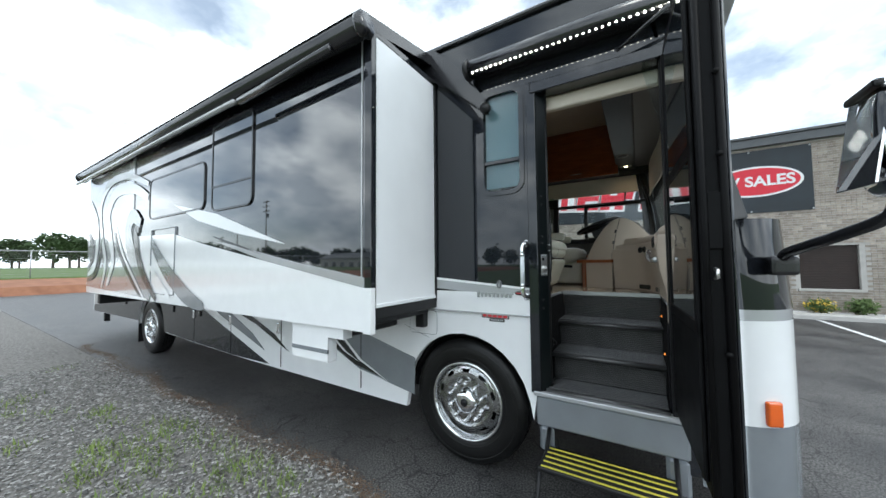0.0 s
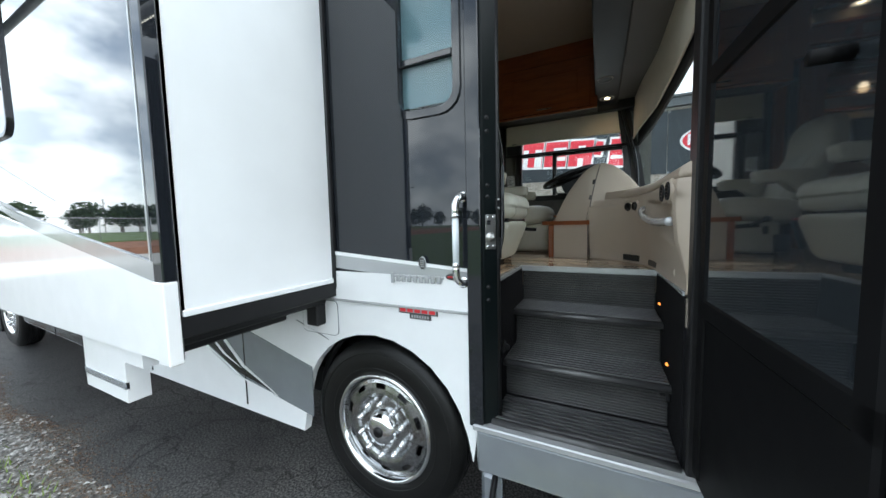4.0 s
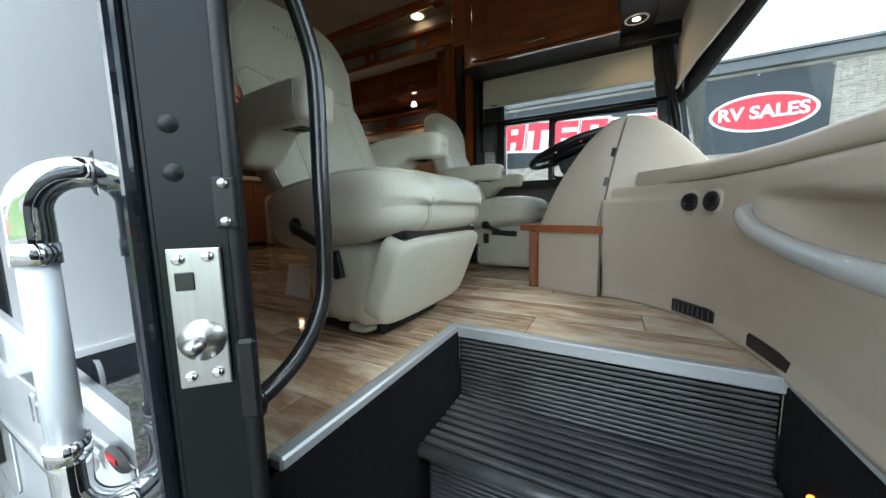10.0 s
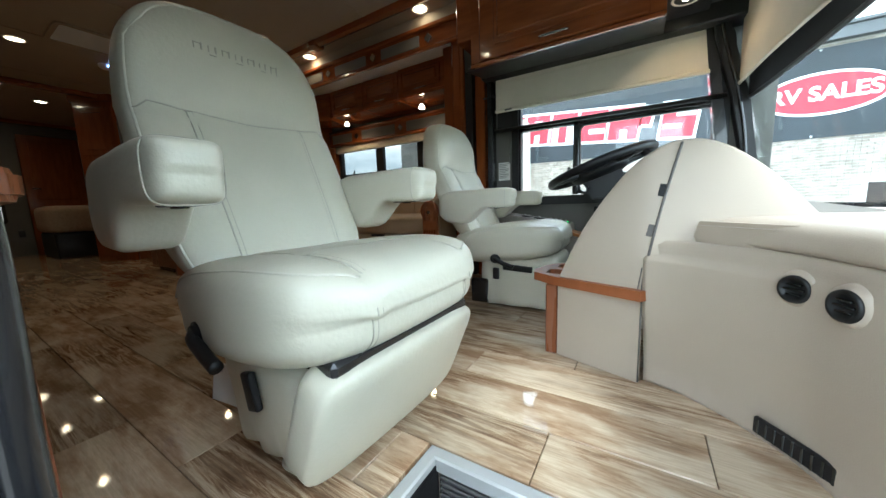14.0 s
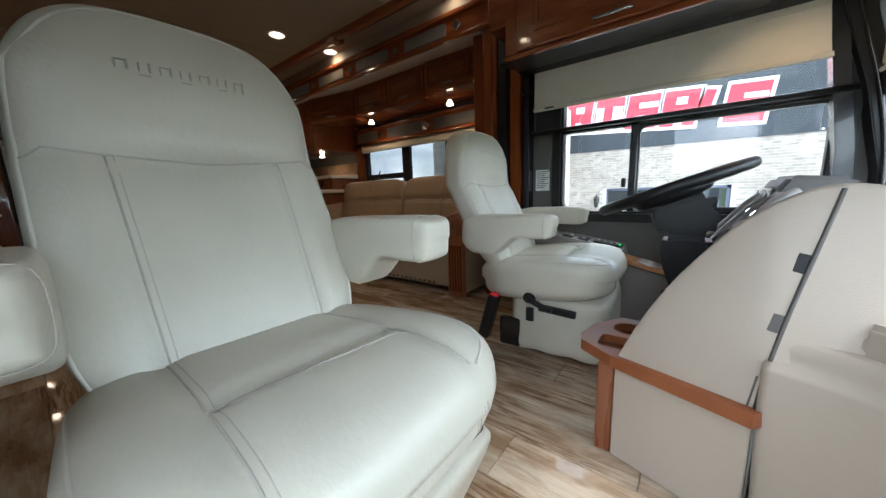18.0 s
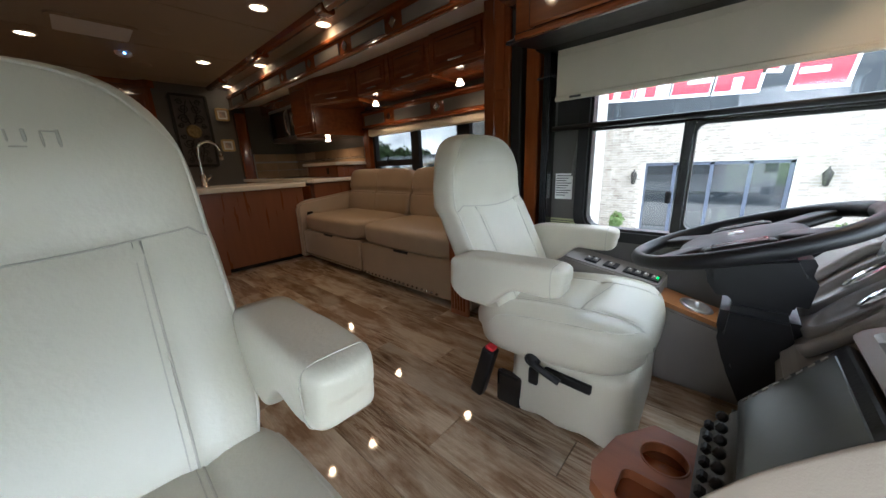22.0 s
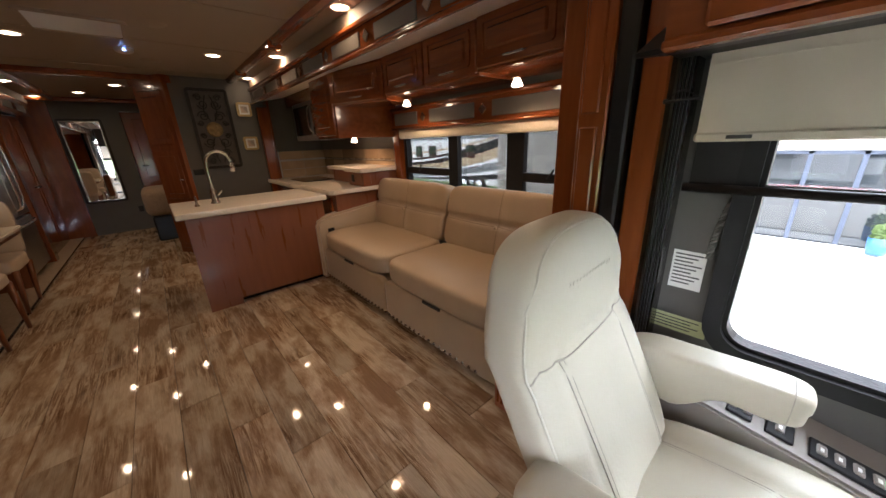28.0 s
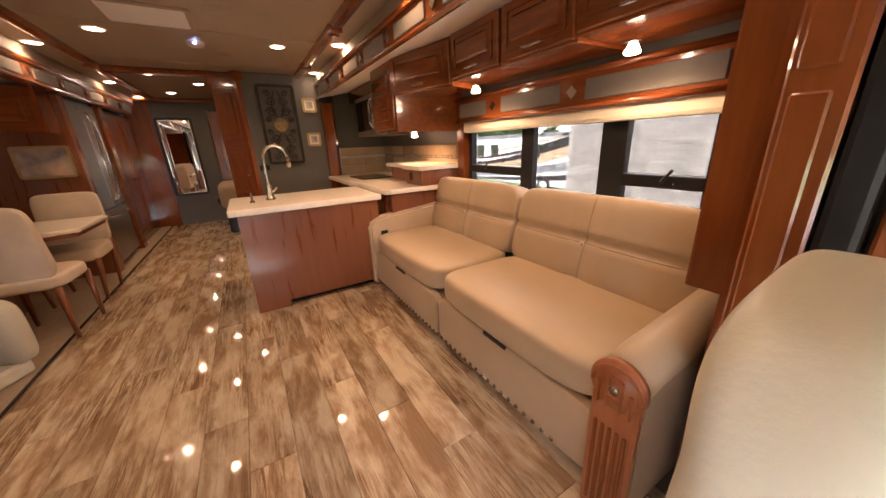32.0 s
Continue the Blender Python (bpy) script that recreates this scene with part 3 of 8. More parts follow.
setting("field", prism([(-33.5, 0.3), (-33.9, 0.95), (-130, 1.6), (-130, 0.2)], "y", -160, 120), "grass", "green grass field behind a fence", "field")


# glare on the asphalt put into a pale added slab, which also bounces light
setting("apron", span(-9.0, 1.6, 6.2, 12.98, -0.02, 0.006, 0), "concrete", "asphalt beside the motorhome, coloured pale for its bright glare", "pavement")


def parking_line(x):
    return solo("parking_line", span(x, x + 0.1, 8.6, 12.9, 0.0, 0.004, 0), "bwhite", "white painted parking line on the asphalt", "line", "parking lines")


for k in range(0, 8):
    parking_line(2.6 * k + 2.2)

# ---- brick sales building ----
FY = 14.2
setting("building_wall", holed(-6.3, 45, -0.1, 5.35, [(-1.85, 1.15, 0.0, 2.06), (4.94, 6.17, 0.78, 2.09)], "y", FY, FY + 0.3), "mortar", "mottled gray-brown brick wall of a sales building", "wall")
setting("building_core", span(-6.3, 45, FY + 3.5, FY + 9, -0.1, 5.3, 0), "blind", "dark interior behind the building's glass", "building")
cop = thing("roof_coping", "dark gray metal coping along the roof edge", "coping", kind="structure")
part("fascia", span(-6.3, 45, FY - 0.18, FY + 0.3, 5.35, 5.62, 0.01), "coping", cop)
part("lip", span(-6.3, 45, FY - 0.24, FY + 0.3, 5.62, 5.70, 0.01), "coping", cop)

# ---- motorhome, outside ----
W = 2.30           # outer face of the door side
LO, HI = 0.36, 3.50
coach = thing("motorhome", "long white, gray and black motorhome with its door open", "motorhome", pose(0, 0, 0))


def arch(cx, cz, r, n=14):
    return [(cx - r * math.cos(math.pi * k / n), cz + r * math.sin(math.pi * k / n)) for k in range(n + 1)]


WX, WZ = -0.545, 0.50
RX = -7.20
skirt = [(-10.9, 0.55), (-7.9, 0.55), (-7.86, WZ)] + arch(RX, WZ, 0.62) + [(-6.5, 0.45), (-4.2, 0.38), (-1.13, 0.35), (-1.10, 0.50)] + arch(WX, WZ, 0.555)[1:-1] + [(0.02, 0.50), (0.045, 0.66), (0.045, 1.24), (-10.9, 1.24)]
part("lower_body", prism(skirt, "y", W, W + 0.05), "white", coach, "glossy white lower side panels")
part("belt_panel", holed(-0.95, 0.045, 1.24, 1.40, [], "y", W - 0.012, W + 0.05), "white", coach)
part("belt_seam", span(-0.95, 0.045, W - 0.016, W, 1.228, 1.242, 0.002), "silver", coach)
part("side_stripe", prism([(-0.95, 1.43), (0.045, 1.36), (0.045, 1.43), (-0.95, 1.51)], "y", W - 0.010, W + 0.0), "silver", coach, "silver stripe across the side")
part("white_stripe", prism([(-0.95, 1.505), (0.045, 1.425), (0.045, 1.44), (-0.95, 1.525)], "y", W - 0.012, W), "white", coach)
part("upper_body", holed(-0.95, 0.045, 1.40, HI, [(-0.33, -0.05, 2.19, 2.97)], "y", W, W + 0.05), "navy", coach, "glossy black upper side panel")
part("rear_upper_body", holed(-10.9, -7.45, 1.24, HI, [], "y", W, W + 0.05), "white", coach)
part("header_panel", span(0.045, 0.88, W, W + 0.05, 2.96, HI, 0.0), "navy", coach)
part("slide_header", span(-7.45, -0.95, W, W + 0.05, 3.24, HI, 0.0), "navy", coach)
part("roof", prism([(2.28, 3.50), (2.40, 3.60), (4.74, 3.60), (4.86, 3.50)], "x", -10.9, 1.35), "panel", coach, "pale roof with rounded edges")
part("roof_rail", tube([(-0.95, W - 0.01, 3.52), (1.3, W - 0.01, 3.52)], 0.025), "black", coach)
part("far_side", holed(-10.9, 0.97, 0.45, HI, [(-0.33, 0.82, 1.90, 2.78), (-5.0, -0.80, 1.30, 3.22)], "y", 4.80, 4.86), "white", coach)
part("rear_wall", span(-10.95, -10.9, W, 4.86, 0.55, HI, 0.0), "white", coach)
part("underbody", span(-10.6, 1.1, 2.55, 4.6, 0.45, 0.68, 0.02), "blackp", coach)


def nose(z0, z1, lean=0.0, base=0.0):
    """The rounded front end in plan, between two heights."""
    def ring(z, dx):
        pts = [(min(0.97, 1.10 + dx), W), (1.12 + dx, W)]
        for k in range(9):
            a = radians(-90 + 90 * k / 8)
            pts.append((1.12 + dx + 0.33 * math.cos(a), W + 0.33 + 0.33 * math.sin(a)))
        pts += [(1.45 + dx, 4.50)]
        for k in range(9):
            a = radians(90 * k / 8)
            pts.append((1.12 + dx + 0.33 * math.cos(a), 4.53 + 0.33 * math.sin(a)))
        pts += [(min(0.97, 1.10 + dx), 4.86)]
        return [(x, y, z) for x, y in pts]
    bm = bmesh.new()
    lo, hi = [bm.verts.new(p) for p in ring(z0, base)], [bm.verts.new(p) for p in ring(z1, lean)]
    for i in range(len(lo) - 1):
        bm.faces.new((lo[i], lo[i + 1], hi[i + 1], hi[i]))
    bmesh.ops.recalc_face_normals(bm, faces=bm.faces)
    for f in bm.faces:
        f.smooth = True
    return bm


part("front_lower", nose(0.36, 0.74), "gray", coach, "gray lower front cap")
part("front_cap", nose(0.74, 1.30), "white", coach, "white rounded front cap")
part("front_stripe", nose(1.30, 1.36), "silver", coach)
part("front_cowl", nose(1.36, 1.86, -0.03), "navy", coach, "black upper front cowl")
part("front_brow", nose(3.02, 3.50, -0.36, -0.27), "navy", coach)
part("front_rake", prism([(0.90, 1.86), (1.22, 1.86), (0.97, 3.02), (0.90, 3.02)], "y", W + 0.004, W + 0.06, 0.006), "navy", coach, "black raked windshield pillar")
part("front_pillar", span(0.90, 1.00, W + 0.0, W + 0.07, 1.86, 3.02, 0.01), "navy", coach)
part("front_jamb", span(0.88, 0.985, W + 0.002, W + 0.05, 0.40, 1.86, 0.004), "navy", coach)
part("marker_light", box(0.075, 0.03, 0.13, (1.285, W + 0.035, 0.815), 0.014, 3, (0, 0, 25)), "orange", coach, "amber side marker light")
part("sill_panel", span(0.045, 0.92, W - 0.02, W + 0.05, 0.48, 0.685, 0.012), "gray", coach, "gray panel under the doorway")
part("sill_trim", span(0.03, 0.93, W - 0.03, W + 0.04, 0.685, 0.715, 0.006), "silver", coach)
part("sill_leg", span(0.06, 0.16, W - 0.012, W + 0.04, 0.30, 0.48, 0.02), "gray", coach)
part("sill_leg", span(0.80, 0.92, W - 0.012, W + 0.04, 0.26, 0.48, 0.02), "gray", coach)

# lower graphics
def swoop(name, pts, material, y=W, d=0.004, parent=coach):
    return part(name, prism(pts, "y", y - d, y + 0.002), material, parent)


swoop("gray_swoosh", [(-1.04, 0.47), (-1.03, 0.79), (-1.66, 0.95), (-2.62, 1.02), (-2.35, 0.86), (-1.72, 0.585)], "gray", d=0.004)
swoop("black_swoosh", [(-2.42, 0.98), (-2.16, 0.98), (-1.74, 0.685), (-1.42, 0.555), (-1.80, 0.625), (-2.15, 0.79)], "black", d=0.006)
swoop("white_line", [(-2.10, 0.98), (-2.07, 0.98), (-1.70, 0.685), (-1.36, 0.535), (-1.73, 0.675)], "white", d=0.009)
swoop("white_line", [(-2.30, 0.98), (-2.265, 0.98), (-1.92, 0.74), (-1.74, 0.66), (-1.95, 0.735)], "white", d=0.008)
swoop("white_line", [(-2.46, 0.90), (-2.15, 0.755), (-1.80, 0.60), (-1.36, 0.532), (-1.80, 0.588), (-2.15, 0.735)], "white", d=0.008)
swoop("black_swoosh", [(-4.6, 1.10), (-4.2, 1.12), (-3.2, 0.78), (-2.9, 0.60), (-3.6, 0.86)], "black", d=0.005)
swoop("gray_swoosh", [(-5.2, 1.14), (-4.7, 1.14), (-3.7, 0.74), (-3.4, 0.55), (-4.4, 0.86)], "gray", d=0.006)
swoop("dark_skirt", [(-6.56, 0.46), (-6.56, 1.235), (-5.9, 1.235), (-5.55, 1.10), (-3.30, 0.395), (-4.2, 0.385)], "navy", d=0.003)
swoop("dark_skirt", [(-10.9, 0.555), (-7.9, 0.555), (-7.86, WZ)] + arch(RX, WZ, 0.62) + [(-6.565, 0.50), (-6.565, 1.235), (-10.9, 1.235)], "navy", d=0.003)
for xs in (-8.6, -6.2, -5.2):
    part("hatch_latch", box(0.06, 0.02, 0.12, (xs, W - 0.012, 0.90), 0.01, 2), "black", coach)
part("tow_bracket", span(-10.6, -10.5, W + 0.1, W + 0.2, 0.30, 0.56, 0.01), "blackp", coach)
swoop("silver_swoosh", [(-1.00, 1.035), (-0.88, 0.985), (-1.15, 1.075)], "silver", d=0.006)
for xs in (-1.70, -3.05, -4.25, -5.4):
    part("hatch_seam", span(xs - 0.004, xs + 0.004, W - 0.007, W, 0.40, 1.2, 0), "black", coach)
for xs in (-3.0, -4.15, -5.3):
    la = part("hatch_latch", box(0.05, 0.02, 0.13, (xs - 0.1, W - 0.012, 0.86), 0.01, 2), "chrome", coach, "chrome hatch latch")
part("fuel_door", prism(rrect(-1.08, -0.80, 1.02, 1.22, 0.03), "y", W - 0.006, W), "white", coach)
part("fuel_door_seam", frame_ring(-1.08, -0.80, 1.02, 1.22, 0.004, 0.03, "y", W - 0.004, W), "gray", coach)
part("fuel_lock", cyl(0.012, 0.02, (-1.0, W - 0.01, 1.14), (90, 0, 0)), "chrome", coach)

# maker's badges, as plain shapes
bd = part("chassis_badge", box(0.228, 0.005, 0.052, (-0.264, W - 0.0025, 1.226), 0.004), "ink", coach, "small red and black badge")
part("badge_band", box(0.214, 0.003, 0.040, (-0.264, W - 0.006, 1.226), 0.002), "silver", bd)
for k in range(5):
    part("badge_bar", box(0.034, 0.003, 0.034, (-0.348 + 0.042 * k, W - 0.0085, 1.226), 0.002), "red", bd)
bl = part("badge_foot", box(0.125, 0.005, 0.026, (-0.250, W - 0.0025, 1.188), 0.004), "ink", bd)
for k in range(7):
    part("badge_bar", box(0.010, 0.003, 0.015, (-0.295 + 0.015 * k, W - 0.006, 1.189), 0.001), "silver", bl)
nm = part("name_badge", box(0.30, 0.006, 0.012, (-0.255, W - 0.020, 1.395), 0.002), "silver", coach, "chrome maker's badge")
for k in range(9):
    part("badge_bar", box(0.022, 0.008, 0.038 if k else 0.055, (-0.395 + 0.033 * k, W - 0.022, 1.385), 0.003), "silver", nm)
rb = part("round_badge", lathe([(0.0, 0.006), (0.020, 0.005), (0.024, 0.0)], 24), "ink", coach, at=pose(-0.222, W - 0.014, 1.462, 90, 0, 0) @ Matrix.Diagonal((0.85, 1.35, 1.0, 1.0)))
part("badge_rim", lathe([(0.022, 0.004), (0.023, 0.007), (0.025, 0.0)], 24), "silver", rb)
for k in range(4):
    part("badge_bar", box(0.022, 0.004, 0.002, (0, 0.010 - 0.007 * k, 0.006), 0), "silver", rb)
ov_ = part("oval_badge", lathe([(0.0, 0.004), (0.9, 0.004), (1.0, 0.0)], 24), "ink", coach, "small dark oval badge", at=pose(-0.062, W - 0.014, 1.402, 90, 0, 0) @ Matrix.Diagonal((0.036, 0.016, 1.0, 1.0)))
part("badge_bar", box(0.9, 0.5, 0.002, (-0.2, 0, 0.005), 0), "red", ov_)

# small side window
sw = part("side_window", frame_ring(-0.335, -0.045, 2.19, 2.96, 0.035, 0.07, "y", W - 0.012, W + 0.01), "navy", coach, "small two-part window")
part("window_bar", span(-0.33, -0.05, W - 0.008, W + 0.02, 2.405, 2.435, 0.003), "navy", sw)
gp = part("pane", span(-0.335, -0.045, W + 0.012, W + 0.018, 2.18, 2.97, 0), "tint", sw)
gp.visible_shadow = False
part("inner_shade", span(-0.33, -0.05, W + 0.030, W + 0.034, 2.22, 2.97, 0), "panel", sw)

# grab handle beside the door
GX, GY = -0.022, W - 0.062
def elbow(z0, z1, up):
    """Half of the handle: upright, a quarter turn, and in to the wall."""
    r = 0.040
    pts = [(GX, GY, z0), (GX, GY, (z0 + z1 - up * r) / 2)]
    pts += [(GX + 0.002 * k, GY + r - r * math.cos(math.pi * k / 16), z1 - up * r + up * r * math.sin(math.pi * k / 16)) for k in range(9)]
    return tube(pts + [(GX + 0.017, W, z1)], 0.0172, 16)


gh = part("grab_handle", elbow(1.47, 1.378, -1), "chrome", coach, "chrome and clear grab handle")
part("handle_top", elbow(1.68, 1.772, 1), "chrome", gh)
part("handle_grip", tube([(GX, GY, 1.46), (GX, GY, 1.69)], 0.0155, 14), "clear", gh)
for z in (1.378, 1.772):
    part("flange", cyl(0.026, 0.012, (GX + 0.012, W - 0.006, z), (90, 0, 0)), "chrome", gh)
for z in (1.465, 1.685):
    part("collar", cyl(0.0185, 0.022, (GX, GY, z)), "chrome", gh)

# slide-out on the door side
SX, SY = -0.80, 1.50
so = part("slide_out", prism([(SX, 1.30), (-7.45, 1.30), (-7.45, 3.22), (SX, 3.22)], "y", SY, SY + 0.05), "gloss", coach, "glossy black slide-out room")
part("slide_end", span(SX - 0.04, SX, SY + 0.03, W + 0.10, 1.34, 3.20, 0.003), "panel", so, "plain white end wall of the slide-out")
part("slide_corner", span(SX - 0.05, SX + 0.012, SY - 0.012, SY + 0.035, 1.18, 3.24, 0.004), "navy", so)
part("slide_corner_foot", span(SX - 0.06, SX + 0.016, SY - 0.016, SY + 0.03, 1.17, 1.47, 0.004), "white", so)
part("slide_gasket", span(SX - 0.05, SX + 0.012, W - 0.03, W + 0.0, 1.30, 3.24, 0.006), "blackp", so)
part("slide_top", span(-7.45, SX, SY, W, 3.20, 3.25, 0.004), "navy", so)
part("slide_floor", span(-7.45, SX + 0.006, SY + 0.01, W + 0.1, 1.255, 1.335, 0.004), "blackp", so)
part("slide_floor_trim", span(SX - 0.002, SX + 0.012, SY + 0.04, W - 0.03, 1.335, 1.36, 0.003), "panel", so)
part("slide_rear_end", span(-7.45, -7.41, SY + 0.03, W + 0.1, 1.34, 3.2, 0.003), "panel", so)
part("slide_skirt", prism([(SX + 0.005, 1.18), (SX + 0.005, 1.46), (-2.0, 1.66), (-3.2, 1.86), (-3.9, 2.0), (-7.45, 2.1), (-7.45, 1.20), (-4, 1.19)], "y", SY - 0.008, SY), "white", so, "white lower band of the slide-out")
part("slide_stripe", prism([(SX + 0.006, 1.46), (SX + 0.006, 1.53), (-1.6, 1.65), (-2.6, 1.83), (-2.9, 1.87), (-2.0, 1.66)], "y", SY - 0.010, SY), "silver", so)
part("slide_flare", prism([(-1.75, 1.80), (-2.9, 2.15), (-3.9, 2.34), (-3.3, 2.11), (-2.5, 1.93)], "y", SY - 0.011, SY), "white", so)
part("slide_flare", prism([(-2.05, 1.72), (-2.7, 1.85), (-2.95, 1.92), (-2.4, 1.80)], "y", SY - 0.012, SY), "black", so)
part("rear_panel", prism([(-4.62, 1.22), (-4.9, 1.60), (-5.25, 2.05), (-5.25, 3.15), (-7.44, 3.15), (-7.44, 1.30)], "y", SY - 0.0095, SY), "mist", so, "pale silver painted rear section")


def ribbon(pts, w, material, d):
    """A painted band of changing width along a curve on the slide-out."""
    line = curve([(x, z, 0) for x, z in pts], 6)
    n = len(line)
    lo, hi = [], []
    for i, p in enumerate(line):
        t = (line[min(i + 1, n - 1)] - line[max(i - 1, 0)]).normalized()
        h = w * (0.15 + 0.85 * math.sin(math.pi * (0.12 + 0.8 * i / (n - 1)))) / 2
        lo.append((p.x - t.y * h, p.y + t.x * h))
        hi.append((p.x + t.y * h, p.y - t.x * h))
    bm = bmesh.new()
    a = [bm.verts.new((x, SY - d, z)) for x, z in lo]
    b = [bm.verts.new((x, SY - d, z)) for x, z in hi]
    for i in range(n - 1):
        bm.faces.new((a[i], a[i + 1], b[i + 1], b[i]))
    bmesh.ops.recalc_face_normals(bm, faces=bm.faces)
    return part("painted_swirl", bm, material, so)


ribbon([(-4.70, 2.52), (-5.3, 2.72), (-6.0, 2.74), (-6.35, 2.45), (-6.2, 2.05), (-6.05, 1.7), (-6.3, 1.35)], 0.20, "white", 0.016)
ribbon([(-4.70, 2.70), (-5.5, 2.92), (-6.3, 2.92), (-6.75, 2.60), (-6.62, 2.1), (-6.4, 1.7), (-6.55, 1.30)], 0.13, "white", 0.017)
ribbon([(-4.95, 2.20), (-5.25, 2.32), (-5.42, 2.12), (-5.22, 1.78), (-4.85, 1.45), (-4.55, 1.22)], 0.26, "gray", 0.0165)
ribbon([(-5.0, 2.12), (-5.12, 2.10), (-5.02, 1.80), (-4.78, 1.52), (-4.35, 1.22)], 0.15, "black", 0.018)
ribbon([(-6.02, 2.15), (-5.75, 1.82), (-5.3, 1.50), (-4.9, 1.24)], 0.07, "black", 0.018)
ribbon([(-5.95, 2.22), (-5.66, 1.86), (-5.2, 1.52), (-4.75, 1.22)], 0.05, "white", 0.019)
ribbon([(-4.55, 1.62), (-4.30, 1.45), (-3.95, 1.28)], 0.10, "white", 0.019)
ribbon([(-7.35, 2.75), (-6.95, 2.40), (-6.85, 2.0), (-7.0, 1.62), (-7.35, 1.50)], 0.14, "white", 0.018)
ribbon([(-7.38, 2.20), (-7.12, 2.00), (-7.10, 1.75), (-7.38, 1.62)], 0.07, "black", 0.019)
ribbon([(-6.60, 2.10), (-6.72, 1.75), (-6.95, 1.50), (-7.35, 1.40)], 0.08, "black", 0.019)
ribbon([(-4.55, 1.95), (-4.10, 1.60), (-3.50, 1.30), (-3.1, 1.21)], 0.20, "gray", 0.0155)
part("white_drop", prism([(-1.66, 1.19), (-1.66, 0.92), (-1.24, 0.92), (-1.24, 1.10), (-1.08, 1.10), (-1.08, 1.19)], "y", SY + 0.02, SY + 0.10), "white", so, "white slide-out support bracket")
part("bracket_stripe", span(-1.66, -1.24, SY + 0.016, SY + 0.03, 0.98, 1.01, 0.001), "gray", so)
for z in (1.20,):
    part("slide_rail", span(-1.36, -1.24, SY + 0.1, 2.5, 1.06, 1.24, 0.01), "blackp", so)
    part("slide_rail", span(-7.3, -7.18, SY + 0.1, 2.5, 1.0, 1.2, 0.01), "blackp", so)
part("slide_ram", box(0.07, 0.75, 0.05, (-0.92, 1.95, 1.225), 0.008), "blackp", so)
part("slide_bracket", span(-0.98, -0.89, W - 0.07, W + 0.0, 1.08, 1.26, 0.008), "blackp", so)
for x0, x1, z0, z1, bar in ((-4.65, -3.17, 2.24, 2.72, None), (-2.98, -2.25, 2.19, 3.05, 2.42)):
    wdw = part("slide_window", frame_ring(x0, x1, z0, z1, 0.018, 0.07, "y", SY - 0.014, SY), "black", so, "dark glossy flush window")
    part("pane", prism(rrect(x0, x1, z0, z1, 0.07), "y", SY - 0.008, SY - 0.003), "windowdk", wdw)
    if bar:
        part("window_bar", span(x0, x1, SY - 0.013, SY - 0.004, bar - 0.01, bar + 0.01, 0.001), "black", wdw)
hw = part("hatch", frame_ring(-4.55, -3.85, 1.30, 2.08, 0.01, 0.01, "y", SY - 0.017, SY), "gray", so)
part("panel_joint", span(-0.885, -0.875, SY - 0.006, SY, 1.5, 3.2, 0), "silver", so)

# patio awning over the slide-out
aw = part("patio_awning", tube([(-0.78, 1.40, 3.17), (-7.5, 1.40, 3.17)], 0.075, 16), "black", coach, "rolled black patio awning with arms")
part("awning_case", prism([(1.33, 3.22), (1.40, 3.30), (2.28, 3.46), (2.28, 3.38), (1.44, 3.20)], "x", -7.5, -0.80), "black", aw)
part("awning_rail", tube([(-1.0, 1.33, 3.06), (-2.15, 1.33, 3.02)], 0.03), "black", aw)
part("awning_rail", tube([(-2.2, 1.31, 3.02), (-7.3, 1.31, 3.02)], 0.022), "silver", aw)
part("end_cap", cyl(0.085, 0.05, (-0.77, 1.40, 3.17), (0, 90, 0), 18, None, 0.01), "black", aw)
part("end_cap", cyl(0.085, 0.05, (-7.5, 1.40, 3.17), (0, 90, 0), 18, None, 0.01), "black", aw)
arm = part("awning_arm", prism([(-0.28, 2.80), (-0.30, 2.93), (-0.55, 3.28), (-0.78, 3.50), (-0.95, 3.50), (-0.95, 3.32), (-0.62, 3.10)], "y", W - 0.06, W - 0.01, 0.006), "black", aw, "black folding awning arm")
part("arm_knob", cyl(0.04, 0.06, (-0.29, W - 0.07, 2.84), (90, 0, 0), 16, None, 0.01), "blackp", arm)
# door awning with its dotted light strip
da = part("door_awning", tube([(-0.42, W - 0.10, 3.17), (0.98, W - 0.10, 3.17)], 0.07, 18), "black", coach, "rolled black door awning with a dotted light strip")
part("end_cap", cyl(0.08, 0.04, (-0.42, W - 0.10, 3.17), (0, 90, 0), 18, None, 0.008), "blackp", da)
part("awning_back", span(-0.40, 0.98, W - 0.08, W, 3.12, 3.26, 0.01), "black", da)
for k in range(34):
    ld = part("led", box(0.012, 0.006, 0.012, (-0.36 + 0.038 * k, W - 0.145, 3.115), 0.002), "led", da)
part("awning_strut", tube([(0.90, W - 0.16, 3.10), (0.62, W - 0.06, 2.98)], 0.012), "black", da)


